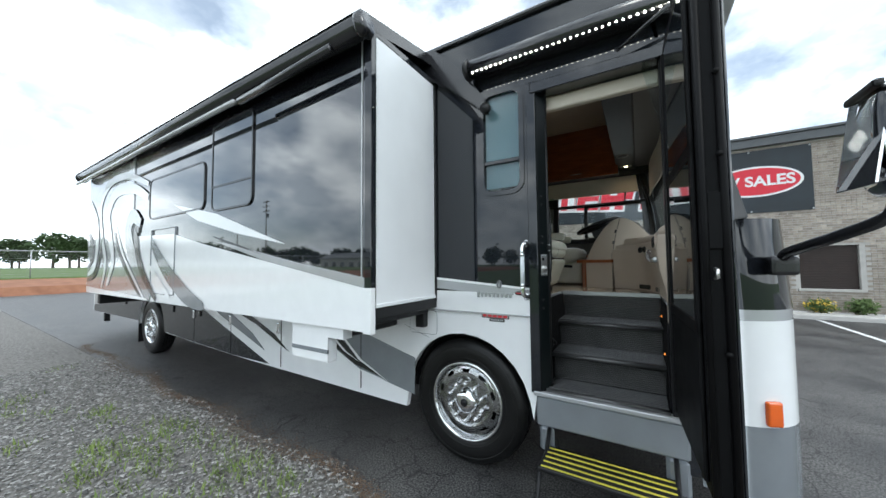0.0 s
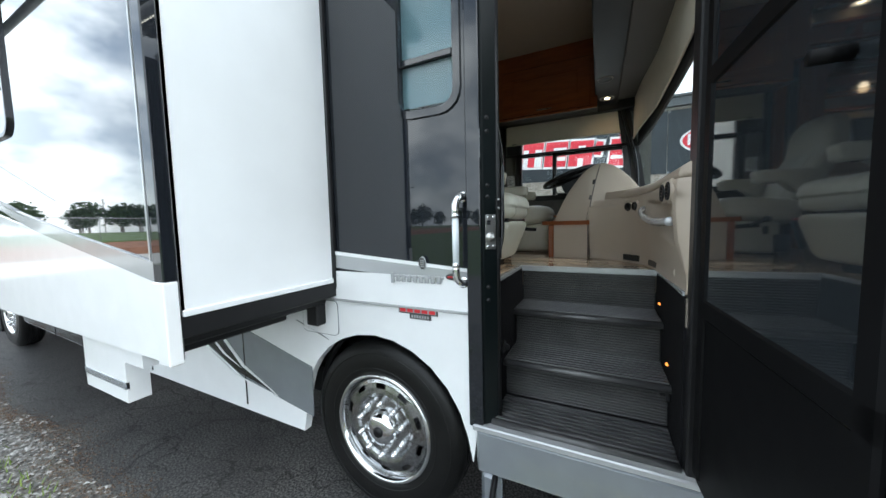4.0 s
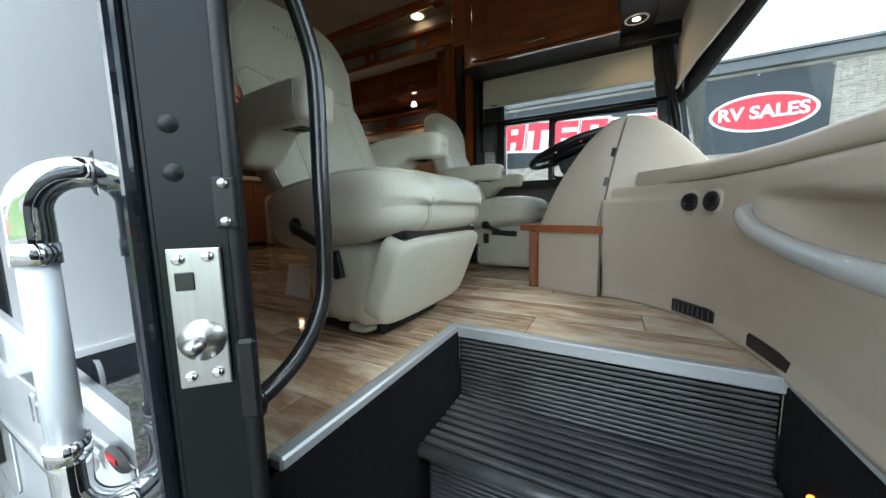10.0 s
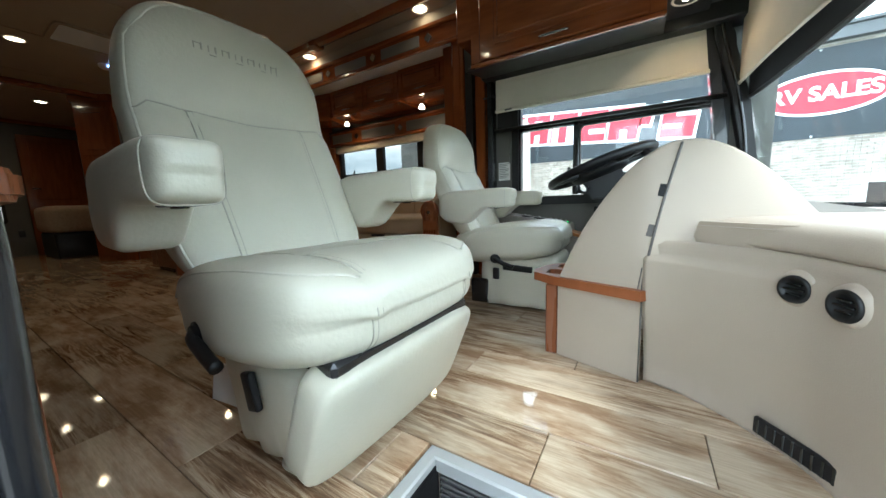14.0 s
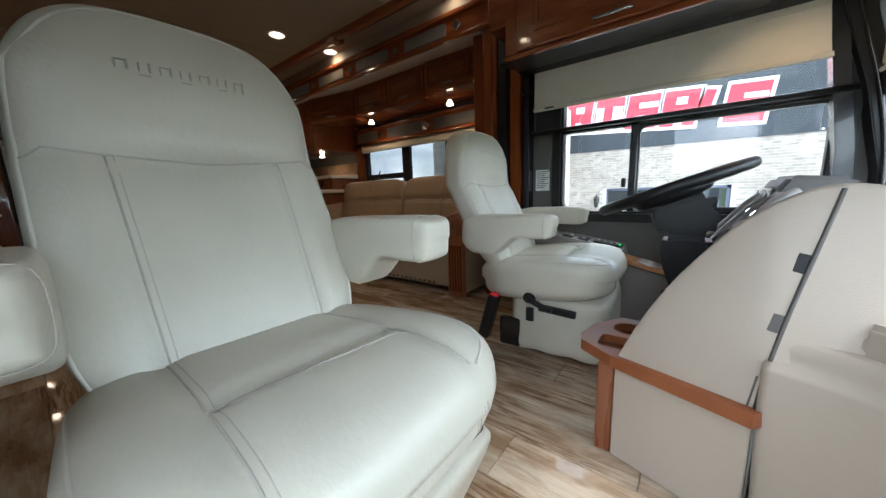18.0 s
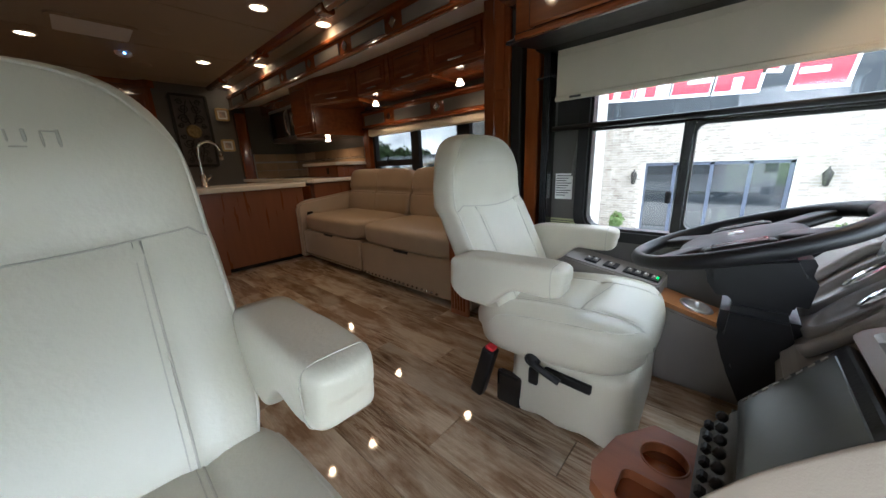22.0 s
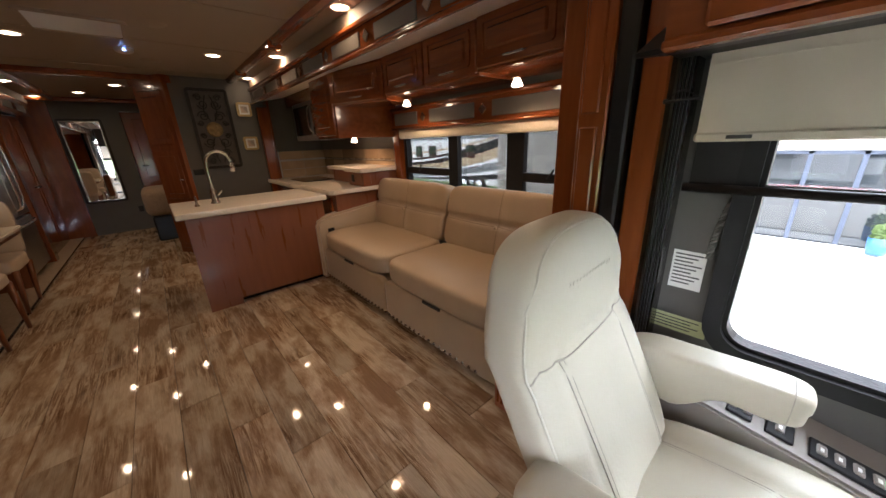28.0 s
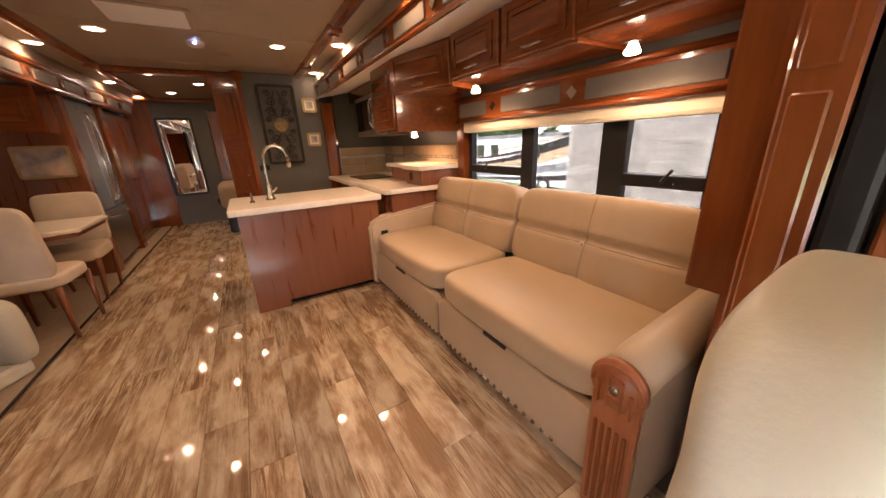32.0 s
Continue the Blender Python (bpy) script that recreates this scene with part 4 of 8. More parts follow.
# wheels
def wheel(m):
    w = part("wheel", lathe([(0.30, -0.13), (0.33, -0.12), (0.40, -0.125), (0.46, -0.12), (0.487, -0.10), (0.50, -0.07), (0.50, 0.07), (0.487, 0.10), (0.46, 0.12), (0.40, 0.125), (0.335, 0.12), (0.312, 0.11), (0.30, 0.09), (0.30, -0.13)], 56), "rubber", coach, "black tyre on a polished ten-lug wheel", at=m)
    for k in (-0.055, -0.02, 0.02, 0.055):
        part("tread_groove", lathe([(0.5015, k - 0.004), (0.504, k), (0.5015, k + 0.004)], 40), "black", w)
    part("sidewall_ring", lathe([(0.435, 0.1235), (0.439, 0.1275), (0.443, 0.1235)], 48), "rubber", w)
    part("sidewall_ring", lathe([(0.347, 0.121), (0.351, 0.125), (0.355, 0.122)], 48), "rubber", w)
    part("rim", lathe([(0.318, 0.085), (0.318, 0.118), (0.306, 0.126), (0.294, 0.120), (0.288, 0.085), (0.280, 0.06)], 56), "alu", w, "polished rim")
    # dish with ten oval hand holes
    bm = bmesh.new()
    n = 120
    prof = [(0.288, 0.070), (0.274, 0.092), (0.258, 0.098), (0.230, 0.105), (0.200, 0.108), (0.182, 0.102), (0.170, 0.086), (0.10, 0.084), (0.0, 0.084)]
    rings = [[bm.verts.new((r * math.cos(2 * math.pi * k / n), r * math.sin(2 * math.pi * k / n), z)) for k in range(n)] for r, z in prof[:-1]]
    for i in range(len(rings) - 1):
        for k in range(n):
            if i == 2 and k % 12 in (4, 5, 6, 7, 8):
                continue
            bm.faces.new((rings[i][k], rings[i][(k + 1) % n], rings[i + 1][(k + 1) % n], rings[i + 1][k]))
    bm.faces.new(rings[-1])
    bmesh.ops.solidify(bm, geom=bm.faces[:], thickness=0.01)
    bmesh.ops.recalc_face_normals(bm, faces=bm.faces)
    part("wheel_disc", done(bm, False), "alu", w, "polished disc with hand holes")
    part("drum", cyl(0.27, 0.02, (0, 0, 0.02)), "black", w)
    part("hub", lathe([(0.0, 0.150), (0.050, 0.150), (0.078, 0.142), (0.096, 0.118), (0.104, 0.070)], 32), "chrome", w)
    part("hub_seal", cyl(0.030, 0.012, (0, 0, 0.150), seg=24), "blackp", w)
    nut = mesh("lug_nut", join(cyl(0.017, 0.05, (0, 0, 0), seg=6), lathe([(0.0, 0.045), (0.011, 0.038), (0.015, 0.02)], 10)), "chrome")
    for k in range(10):
        a = 2 * math.pi * (k + 0.5) / 10
        o = new("lug_nut", nut)
        o.parent = w
        o.matrix_local = pose(0.148 * math.cos(a), 0.148 * math.sin(a), 0.108)
    return w


wheel(pose(WX, W + 0.15, WZ, 90, 0, 0))
wheel(pose(RX, W + 0.12, WZ, 90, 0, 0))
part("wheel_well", join(span(WX - 0.58, WX + 0.58, W + 0.42, W + 0.45, 0.4, 1.1, 0)), "blackp", coach)
part("wheel_liner", tube([(WX + 0.575 * math.cos(math.pi * k / 12), W + 0.16, WZ + 0.575 * math.sin(math.pi * k / 12)) for k in range(13)], 0.02), "blackp", coach)
part("mud_flap", span(-7.98, -7.93, W + 0.03, W + 0.45, 0.12, 0.6, 0.004), "blackp", coach)

# mirror on its arm
mr = part("door_mirror", tube(curve([(1.33, 2.30, 1.60), (1.335, 2.24, 1.655), (1.37, 2.17, 1.685), (1.46, 2.04, 1.735), (1.55, 1.93, 1.80), (1.56, 1.90, 1.90)], 6), 0.026), "black", coach, "chrome-backed mirror on a black arm")
part("mirror_base", box(0.11, 0.12, 0.10, (1.335, 2.30, 1.60), 0.02, 2), "black", mr)
part("mirror_head", pad(0.15, 0.24, 0.46, (1.565, 1.92, 2.10), 3.2, 12), "chrome", mr, "chrome mirror shell")
part("mirror_lip", box(0.03, 0.22, 0.03, (1.50, 1.93, 2.30), 0.01, 2), "blackp", mr)
part("mirror_glass", box(0.01, 0.20, 0.38, (1.488, 1.92, 2.10), 0.004, 1, (0, 9, 10)), "mirror", mr)

# entry door, standing open
dr = part("entry_door", span(0, 0.75, -0.045, 0.045, 0.0, 2.20, 0.012), "doorblk", coach, "open black entry door with a dark window", at=pose(0.908, 2.27, 0.73, 0, 0, -86.6))
part("door_skin", span(0.01, 0.745, 0.045, 0.06, 0.01, 2.19, 0.006), "navy", dr)
part("inner_trim", span(0.03, 0.72, -0.062, -0.045, 0.60, 0.66, 0.006), "doorblk", dr)
part("inner_trim", span(0.03, 0.72, -0.062, -0.045, 1.32, 1.38, 0.006), "doorblk", dr)
part("inner_trim", span(0.03, 0.08, -0.062, -0.045, 0.05, 2.12, 0.006), "doorblk", dr)
part("inner_trim", span(0.67, 0.72, -0.062, -0.045, 0.05, 2.12, 0.006), "doorblk", dr)
part("door_pane", span(0.08, 0.67, -0.056, -0.050, 0.66, 1.32, 0), "windowdk", dr)
part("upper_screen", span(0.08, 0.67, -0.055, -0.050, 1.38, 2.10, 0), "windowdk", dr)
part("lower_panel", span(0.08, 0.67, -0.056, -0.050, 0.06, 0.60, 0.003), "doorblk", dr)
part("latch_plate", box(0.012, 0.05, 0.22, (0.755, 0.0, 1.05), 0.004), "doorblk", dr)
part("door_latch", tube([(0.765, -0.01, 0.865), (0.80, -0.01, 0.862), (0.803, -0.01, 0.835), (0.765, -0.01, 0.83)], 0.006), "steel", dr)
for z in (0.55, 1.30, 1.62):
    part("bumper", cyl(0.011, 0.016, (0.765, 0.02, z), (0, 90, 0), 12, None, 0.003), "doorblk", dr)
part("door_seal", tube([(0.755, 0.03, 0.02), (0.755, 0.03, 2.18)], 0.014), "doorblk", dr)
part("edge_rail", tube([(0.762, -0.035, 0.02), (0.762, -0.035, 2.18)], 0.012), "doorblk", dr)
part("pull_knob", cyl(0.012, 0.05, (0.62, -0.08, 1.16), (90, 0, 0), 12), "doorblk", dr)

# door frame
dfm = thing("door_frame", "black metal frame round the entry doorway", "door frame", kind="structure")
part("jamb", prism([(0.02, W - 0.004), (0.086, W - 0.004), (0.138, W + 0.046), (0.138, W + 0.062), (0.02, W + 0.062)], "z", 0.70, 2.96, 0.003), "jamb", dfm, "dark green-black jamb")
part("jamb_flange", span(0.012, 0.080, W - 0.020, W - 0.004, 0.70, 2.97, 0.006, 2), "navy", dfm)
part("jamb_seal", tube([(0.138, W + 0.052, 0.72), (0.138, W + 0.052, 2.92)], 0.010), "blackp", dfm)
part("jamb", span(0.845, 0.90, W + 0.0, W + 0.10, 0.70, 2.96, 0.006), "blackp", dfm)
part("frame_head", span(0.045, 0.90, W - 0.03, W + 0.10, 2.88, 2.96, 0.006), "navy", dfm)
JM = pose(0.112, W + 0.021, 0, 0, 0, -46)
st = part("striker_plate", box(0.005, 0.050, 0.155, (0.003, 0.0, 1.610), 0.002, 2), "steel", dfm, "steel striker plate with a pin", at=JM)
part("plate_slot", box(0.002, 0.018, 0.020, (0.006, -0.010, 1.652), 0.001), "black", st)
part("striker_washer", lathe([(0.0, 0.006), (0.011, 0.006), (0.013, 0.003), (0.023, 0.001), (0.023, -0.002)], 24, (0.0065, 0.0, 1.586), (0, 90, 0)), "steel", st)
part("striker_pin", lathe([(0.0, 0.026), (0.005, 0.026), (0.006, 0.022), (0.009, 0.020), (0.009, 0.010), (0.006, 0.008), (0.006, 0.0)], 18, (0.009, 0.0, 1.586), (0, 90, 0)), "steel", st)
for dy, z in ((-0.014, 1.676), (0.013, 1.678), (-0.014, 1.545), (0.012, 1.547)):
    part("screw", lathe([(0.0, 0.003), (0.004, 0.003), (0.006, 0.001), (0.006, -0.002)], 12, (0.0065, dy, z), (0, 90, 0)), "chrome", st)
hb = part("door_hinge", box(0.012, 0.022, 0.055, (0.006, 0.036, 1.735), 0.003, 2), "blackp", dfm, at=JM)
for z in (1.715, 1.755):
    part("screw", cyl(0.005, 0.004, (0.013, 0.036, z), (0, 90, 0), 10), "steel", hb)
for z in (1.767, 1.816, 2.05, 2.11, 1.30, 1.36):
    part("rivet", lathe([(0.0, 0.005), (0.006, 0.004), (0.010, 0.0)], 14, (0.0, -0.012, z), (0, 90, 0)), "blackp", dfm, at=JM)
part("strike_tongue", box(0.012, 0.020, 0.095, (0.006, 0.042, 1.535), 0.004), "blackp", dfm, at=JM)
part("shade_box", span(0.12, 0.85, W + 0.10, W + 0.16, 2.78, 2.88, 0.01), "shade", dfm, "white screen shade at the door head")

# folding outside step
es = thing("entry_step", "black folding metal step with yellow grip lines", "step", pose(0, 0, 0))
part("step_tread", span(0.12, 0.86, W - 0.30, W - 0.02, 0.335, 0.365, 0.006), "blackp", es)
for k in range(5):
    part("grip_line", span(0.14, 0.84, W - 0.285 + 0.055 * k, W - 0.270 + 0.055 * k, 0.365, 0.369, 0.001), "yellow", es)
part("step_tread", span(0.12, 0.86, W - 0.55, W - 0.30, 0.15, 0.18, 0.006), "blackp", es)
for k in range(3):
    part("grip_line", span(0.14, 0.84, W - 0.535 + 0.065 * k, W - 0.520 + 0.065 * k, 0.18, 0.184, 0.001), "yellow", es)
for x in (0.13, 0.85):
    part("step_arm", tube([(x, W + 0.02, 0.50), (x, W - 0.10, 0.35), (x, W - 0.28, 0.34), (x, W - 0.42, 0.0)], 0.014), "blackp", es)

# ---- cabin shell ----
setting("floor_base", holed(-10.8, 1.0, 2.35, 4.80, [(0.10, 0.84, 2.35, 3.0)], "z", F - 0.12, F - 0.012), "grout", "cabin floor deck under the tiles", "floor")
setting("ceiling", span(-10.8, 1.05, 2.36, 4.78, CEIL, CEIL + 0.06, 0), "vinyl", "padded beige ceiling with fine seams", "ceiling")
for x in (-1.35, -2.6, -3.55, -4.6):
    setting("ceiling_seam", span(x, x + 0.012, 2.8, 4.40, CEIL - 0.004, CEIL, 0), "vinyl", "beige ceiling seam strip", "trim")
setting("wall_driver_side", holed(-0.62, 1.0, F - 0.1, CEIL, [(-0.29, 0.79, 1.93, 2.76)], "y", 4.74, 4.80), "wallgray", "dark gray cab wall round the driver's window", "wall")
setting("wall_driver_rear", span(-10.8, -4.86, 4.74, 4.80, F - 0.1, CEIL, 0), "woodv", "dark wood cabin wall", "wall")
setting("wall_door_side", holed(-0.92, -0.02, F - 0.1, CEIL, [(-0.33, -0.05, 2.18, 2.97)], "y", W + 0.05, W + 0.09), "wallgray", "dark gray wall behind the passenger seat", "wall")
setting("wall_door_rear", span(-10.8, -7.3, W + 0.05, W + 0.10, F - 0.1, CEIL, 0), "woodv", "dark wood cabin wall", "wall")
setting("wall_back", span(-8.9, -8.85, W, 4.8, F - 0.1, CEIL, 0), "woodv", "dark wood wall at the rear", "wall")
setting("door_soffit", span(0.10, 0.95, W + 0.08, 2.40, 2.94, CEIL, 0), "blackp", "black trim above the doorway", "trim")

# stair well: treads of ribbed rubber between black carpeted sides
STEPS = [(0.735, W + 0.02, 2.57), (0.94, 2.53, 2.80), (1.15, 2.76, 3.0)]
stair = thing("entry_stairs", "black entry stairs with ribbed rubber treads", "stairs", kind="structure")
for z, y0, y1 in STEPS:
    t = part("tread", span(0.11, 0.835, y0, y1 + 0.02, z - 0.035, z, 0.008, 2), "blackp", stair, "ribbed black rubber tread")
    n = int((y1 - y0) / 0.029)
    for k in range(n):
        part("rib", span(0.115, 0.83, y0 + 0.012 + 0.029 * k, y0 + 0.028 + 0.029 * k, z - 0.002, z + 0.009, 0.0035, 2), "tread", t)
    part("nosing", tube([(0.11, y0 + 0.004, z - 0.016), (0.835, y0 + 0.004, z - 0.016)], 0.017), "tread", t)
for z0, z1, y in ((0.735, 0.905, 2.57), (0.94, 1.115, 2.80), (1.15, 1.345, 3.0)):
    r = part("riser", span(0.11, 0.835, y, y + 0.02, z0, z1, 0.002), "blackp", stair, "ribbed black rubber riser")
    for k in range(int((z1 - z0) / 0.014)):
        part("rib", span(0.118, 0.828, y - 0.007, y + 0.001, z0 + 0.008 + 0.014 * k, z0 + 0.017 + 0.014 * k, 0.002), "tread", r)
setting("stair_well_side", span(0.07, 0.11, W + 0.06, 3.02, 0.68, F - 0.012, 0.002), "carpetblk", "black carpeted side of the stair well", "wall")
setting("stair_well_side", span(0.835, 0.88, W + 0.06, 3.02, 0.68, F - 0.012, 0.002), "carpetblk", "black carpeted side of the stair well", "wall")
setting("stair_well_end", span(0.11, 0.835, 3.002, 3.03, 0.68, F - 0.03, 0.002), "carpetblk", "black end wall of the stair well", "wall")
setting("stair_well_floor", span(0.07, 0.88, W + 0.02, 3.02, 0.65, 0.70, 0), "blackp", "stair well bottom", "floor")
ed = thing("floor_edge_trim", "brushed aluminium edge round the stair well", "trim", kind="structure")
part("edge", span(0.078, 0.108, W + 0.10, 3.0, F - 0.03, F + 0.006, 0.004), "silver", ed)
part("edge", span(0.078, 0.868, 2.992, 3.024, F - 0.03, F + 0.006, 0.004), "silver", ed)
part("edge", span(0.838, 0.868, W + 0.10, 3.0, F - 0.03, F + 0.006, 0.004), "silver", ed)
for y, z in ((2.62, 1.0), (2.86, 1.22)):
    cl = solo("courtesy_light", box(0.012, 0.026, 0.012, (0.832, y, z), 0.004), "amberl", "small amber stair light in the well side", "light", "stair lights")
for p in ((0.118, 2.50, 1.02, 0), (0.826, 2.55, 0.90, 0)):
    so_ = thing("door_catch", "black plastic catch on the well side", "catch", pose(*p[:3]))
    part("catch_plate", box(0.02, 0.05, 0.06), "blackp", so_)
    part("catch_bolt", box(0.035, 0.025, 0.03, (0.012 if p[0] < 0.4 else -0.012, 0, 0.0), 0.005), "blackp", so_)
# black grab rail inside the doorway
RX2 = 0.118
gr = thing("inner_grab_rail", "tall black tubular grab rail inside the doorway", "rail")
part("rail_tube", tube(curve([(RX2, W + 0.052, 1.488), (RX2, W + 0.085, 1.492), (RX2, W + 0.135, 1.520), (RX2, W + 0.172, 1.565), (RX2, W + 0.190, 1.63), (RX2, W + 0.193, 1.78), (RX2, W + 0.195, 1.90), (RX2, W + 0.188, 1.955), (RX2, W + 0.155, 2.03), (RX2, W + 0.115, 2.085), (RX2, W + 0.052, 2.12)], 6), 0.0125, 14), "black", gr)
for z in (1.488, 2.12):
    part("rail_foot", cyl(0.022, 0.008, (RX2, W + 0.066, z), (90, 0, 0), 18, None, 0.002), "black", gr)
# switch cabinet beside the doorway
sc = thing("switch_cabinet", "wooden cabinet end with a black switch panel", "cabinet", pose(-0.145, 2.40, F))
part("cabinet_body", span(-0.40, -0.004, 0.0, 0.128, 0, 0.565, 0.006), "oak", sc)
part("cabinet_top", prism(rrect(-0.42, 0.03, -0.005, 0.150, 0.045), "z", 0.565, 0.603, 0.008), "oak", sc)
sp = part("switch_panel", span(-0.006, 0.002, 0.004, 0.108, 0.115, 0.525, 0.003), "blackp", sc, "black switch panel with lit rockers")
tm = part("button_module", box(0.006, 0.088, 0.070, (0.004, 0.058, 0.487), 0.004, 2), "screen", sp)
for dy in (0.030, 0.082):
    for z in (0.472, 0.503):
        part("button", box(0.004, 0.030, 0.022, (0.008, dy, z), 0.002), "blackp", tm)
        part("button_mark", box(0.001, 0.012, 0.003, (0.0105, dy, z + 0.004), 0), "paper", tm)
    part("indicator", box(0.002, 0.003, 0.003, (0.009, dy - 0.012, 0.515), 0), "green", tm)
LIT = {(0, 0), (1, 1), (2, 0), (2, 2)}
for row, z in enumerate((0.372, 0.270, 0.152)):
    bz = part("rocker_bezel", box(0.006, 0.086, 0.072, (0.003, 0.058, z), 0.006, 2), "screen", sp)
    for k in range(3):
        red = (row, k) == (2, 1)
        o = part("rocker_switch", box(0.010, 0.020, 0.046, (0.008, 0.034 + 0.024 * k, z), 0.004, 2, (0, 8, 0)), "screen", bz)
        part("rocker_mark", box(0.002, 0.010, 0.003, (0.014, 0.034 + 0.024 * k, z - 0.010), 0), "red" if red else "paper", o)
        if (row, k) in LIT:
            part("indicator", box(0.003, 0.009, 0.006, (0.0155, 0.034 + 0.024 * k, z + 0.010), 0), "green", o)
for y, z in ((0.010, 0.12), (0.102, 0.12), (0.010, 0.52), (0.102, 0.52)):
    part("panel_screw", cyl(0.003, 0.002, (0.003, y, z), (0, 90, 0), 8), "nickel", sp)

# ---- driver's window ----
dw = thing("window_1", "driver's sliding window in a black frame", "window", kind="structure")
part("window_frame", frame_ring(-0.278, 0.78, 1.936, 2.74, 0.045, 0.07, "y", 4.698, 4.75), "blackp", dw)
part("gasket", frame_ring(-0.266, 0.768, 1.948, 2.728, 0.014, 0.06, "y", 4.715, 4.768), "rubber", dw)
part("mullion", span(0.075, 0.11, 4.71, 4.76, 1.95, 2.42, 0.004), "black", dw)
part("slider_rail", span(-0.27, 0.78, 4.71, 4.76, 2.385, 2.415, 0.004), "black", dw)
part("sash_frame", frame_ring(0.115, 0.76, 1.968, 2.375, 0.02, 0.03, "y", 4.735, 4.765), "blackp", dw)
part("sash_latch", box(0.02, 0.02, 0.05, (0.055, 4.705, 2.10), 0.005), "blackp", dw)
pn = part("pane", span(-0.28, 0.79, 4.770, 4.776, 1.94, 2.75, 0), "pane", dw)
pn.visible_shadow = False
rs = thing("roller_shade", "cream roller shade half drawn over the driver's window", "blind", pose(0, 0, 0), "cab shades")
part("shade_cloth", span(-0.425, 0.74, 4.672, 4.676, 2.545, 2.80, 0), "shade", rs)
part("hem_bar", span(-0.43, 0.745, 4.665, 4.682, 2.525, 2.548, 0.005), "shade", rs)
part("shade_label", span(-0.36, -0.31, 4.662, 4.666, 2.532, 2.541, 0), "ink", rs)
part("shade_seam", span(-0.425, 0.74, 4.669, 4.673, 2.712, 2.716, 0), "shade", rs)
ns = thing("night_shade", "black mesh screen on a bar at the driver's window", "blind", pose(0, 0, 0), "cab shades")
part("screen_bar", tube([(-0.43, 4.66, 2.405), (0.80, 4.66, 2.405)], 0.012, 10), "blackp", ns)
part("screen_side", span(-0.425, -0.285, 4.70, 4.704, 2.40, 2.56, 0), "blackfab", ns)
for pts, rib in (([(-0.49, 1.60), (-0.45, 1.60), (-0.45, 2.88), (-0.49, 2.88)], (-0.482, -0.474, -0.466, -0.458)), ([(0.80, 1.60), (0.86, 1.60), (0.815, 2.20), (0.77, 2.52), (0.735, 2.88), (0.685, 2.88), (0.715, 2.60), (0.765, 2.20)], ())):
    tk = thing("shade_track", "ribbed black side track of the cab shade", "track", pose(0, 0, 0), "shade tracks")
    part("channel", prism(pts, "y", 4.664, 4.735, 0.004), "black", tk)
    for x in rib:
        part("rib", span(x - 0.002, x + 0.002, 4.658, 4.666, 1.62, 2.86, 0.001), "blackp", tk)
    part("end_clip", box(0.05, 0.03, 0.03, (pts[0][0] + 0.02, 4.665, 1.615), 0.006, 2), "blackp", tk)
lp_ = thing("coat_loop", "black wire loop on a bar at the cab wall", "hook", pose(-0.470, 4.655, 2.632))
part("bar", tube([(-0.038, 0, 0), (0.038, 0, 0.006)], 0.0045, 8), "blackp", lp_)
part("loop", tube(curve([(-0.034, 0, 0.002), (-0.016, -0.004, 0.022), (0.006, -0.006, 0.026), (0.024, -0.004, 0.016), (0.034, 0, 0.006)], 5), 0.0018, 6), "blackp", lp_)
for x in (-0.038, 0.038):
    part("bar_end", box(0.012, 0.014, 0.012, (x, 0.004, 0.003), 0.004, 2), "blackp", lp_)
rope = thing("braided_cord", "gray braided cord tucked beside the window frame", "cord", pose(0, 0, 0))
for a in (0, 180):
    part("strand", tube([(-0.345 + 0.03 * (q / 60) ** 2 + 0.005 * math.cos(0.9 * q + radians(a)), 4.728 + 0.004 * math.sin(0.9 * q + radians(a)), 2.19 + 0.0034 * q) for q in range(61)], 0.0050, 6), "grayrope", rope)
lb = thing("notice_label", "white printed notice on the gray wall", "label", pose(-0.392, 4.737, 2.135))
part("notice_sheet", span(-0.043, 0.043, -0.003, 0, -0.063, 0.063, 0), "paper", lb)
for k in range(9):
    part("text_line", span(-0.036, 0.036 - 0.012 * (k % 3), -0.0045, -0.003, 0.05 - 0.012 * k, 0.054 - 0.012 * k, 0), "ink", lb)
gl_ = thing("green_label", "pale green printed label under the window", "label", pose(-0.39, 4.735, 1.945))
part("label_sheet", span(-0.08, 0.08, -0.003, 0, -0.028, 0.028, 0), "lime", gl_)
for k in range(4):
    part("text_line", span(-0.07, 0.06 - 0.02 * (k % 2), -0.0045, -0.003, 0.016 - 0.011 * k, 0.019 - 0.011 * k, 0), "ink", gl_)
# overhead cab cabinet
oc = thing("overhead_cabinet", "cherry overhead cabinet above the driver's window", "cabinet", pose(0, 0, 0))
part("cabinet_body", prism([(4.29, 2.705), (4.59, 2.84), (4.74, 2.85), (4.74, CEIL), (4.29, CEIL)], "x", -0.42, 0.52), "wood", oc)
d_ = part("cabinet_door", span(-0.36, 0.46, 4.268, 4.29, 2.715, 3.16, 0.006), "wood", oc)
part("groove", frame_ring(-0.27, 0.37, 2.79, 3.07, 0.012, 0.004, "y", 4.263, 4.27), "wood", d_)
part("raised_panel", span(-0.25, 0.35, 4.258, 4.27, 2.81, 3.05, 0.010), "wood", d_)
part("handle", tube(curve([(-0.02, 4.268, 2.745), (-0.01, 4.246, 2.74), (0.05, 4.242, 2.738), (0.11, 4.246, 2.74), (0.12, 4.268, 2.745)], 5), 0.006, 8), "nickel", d_)
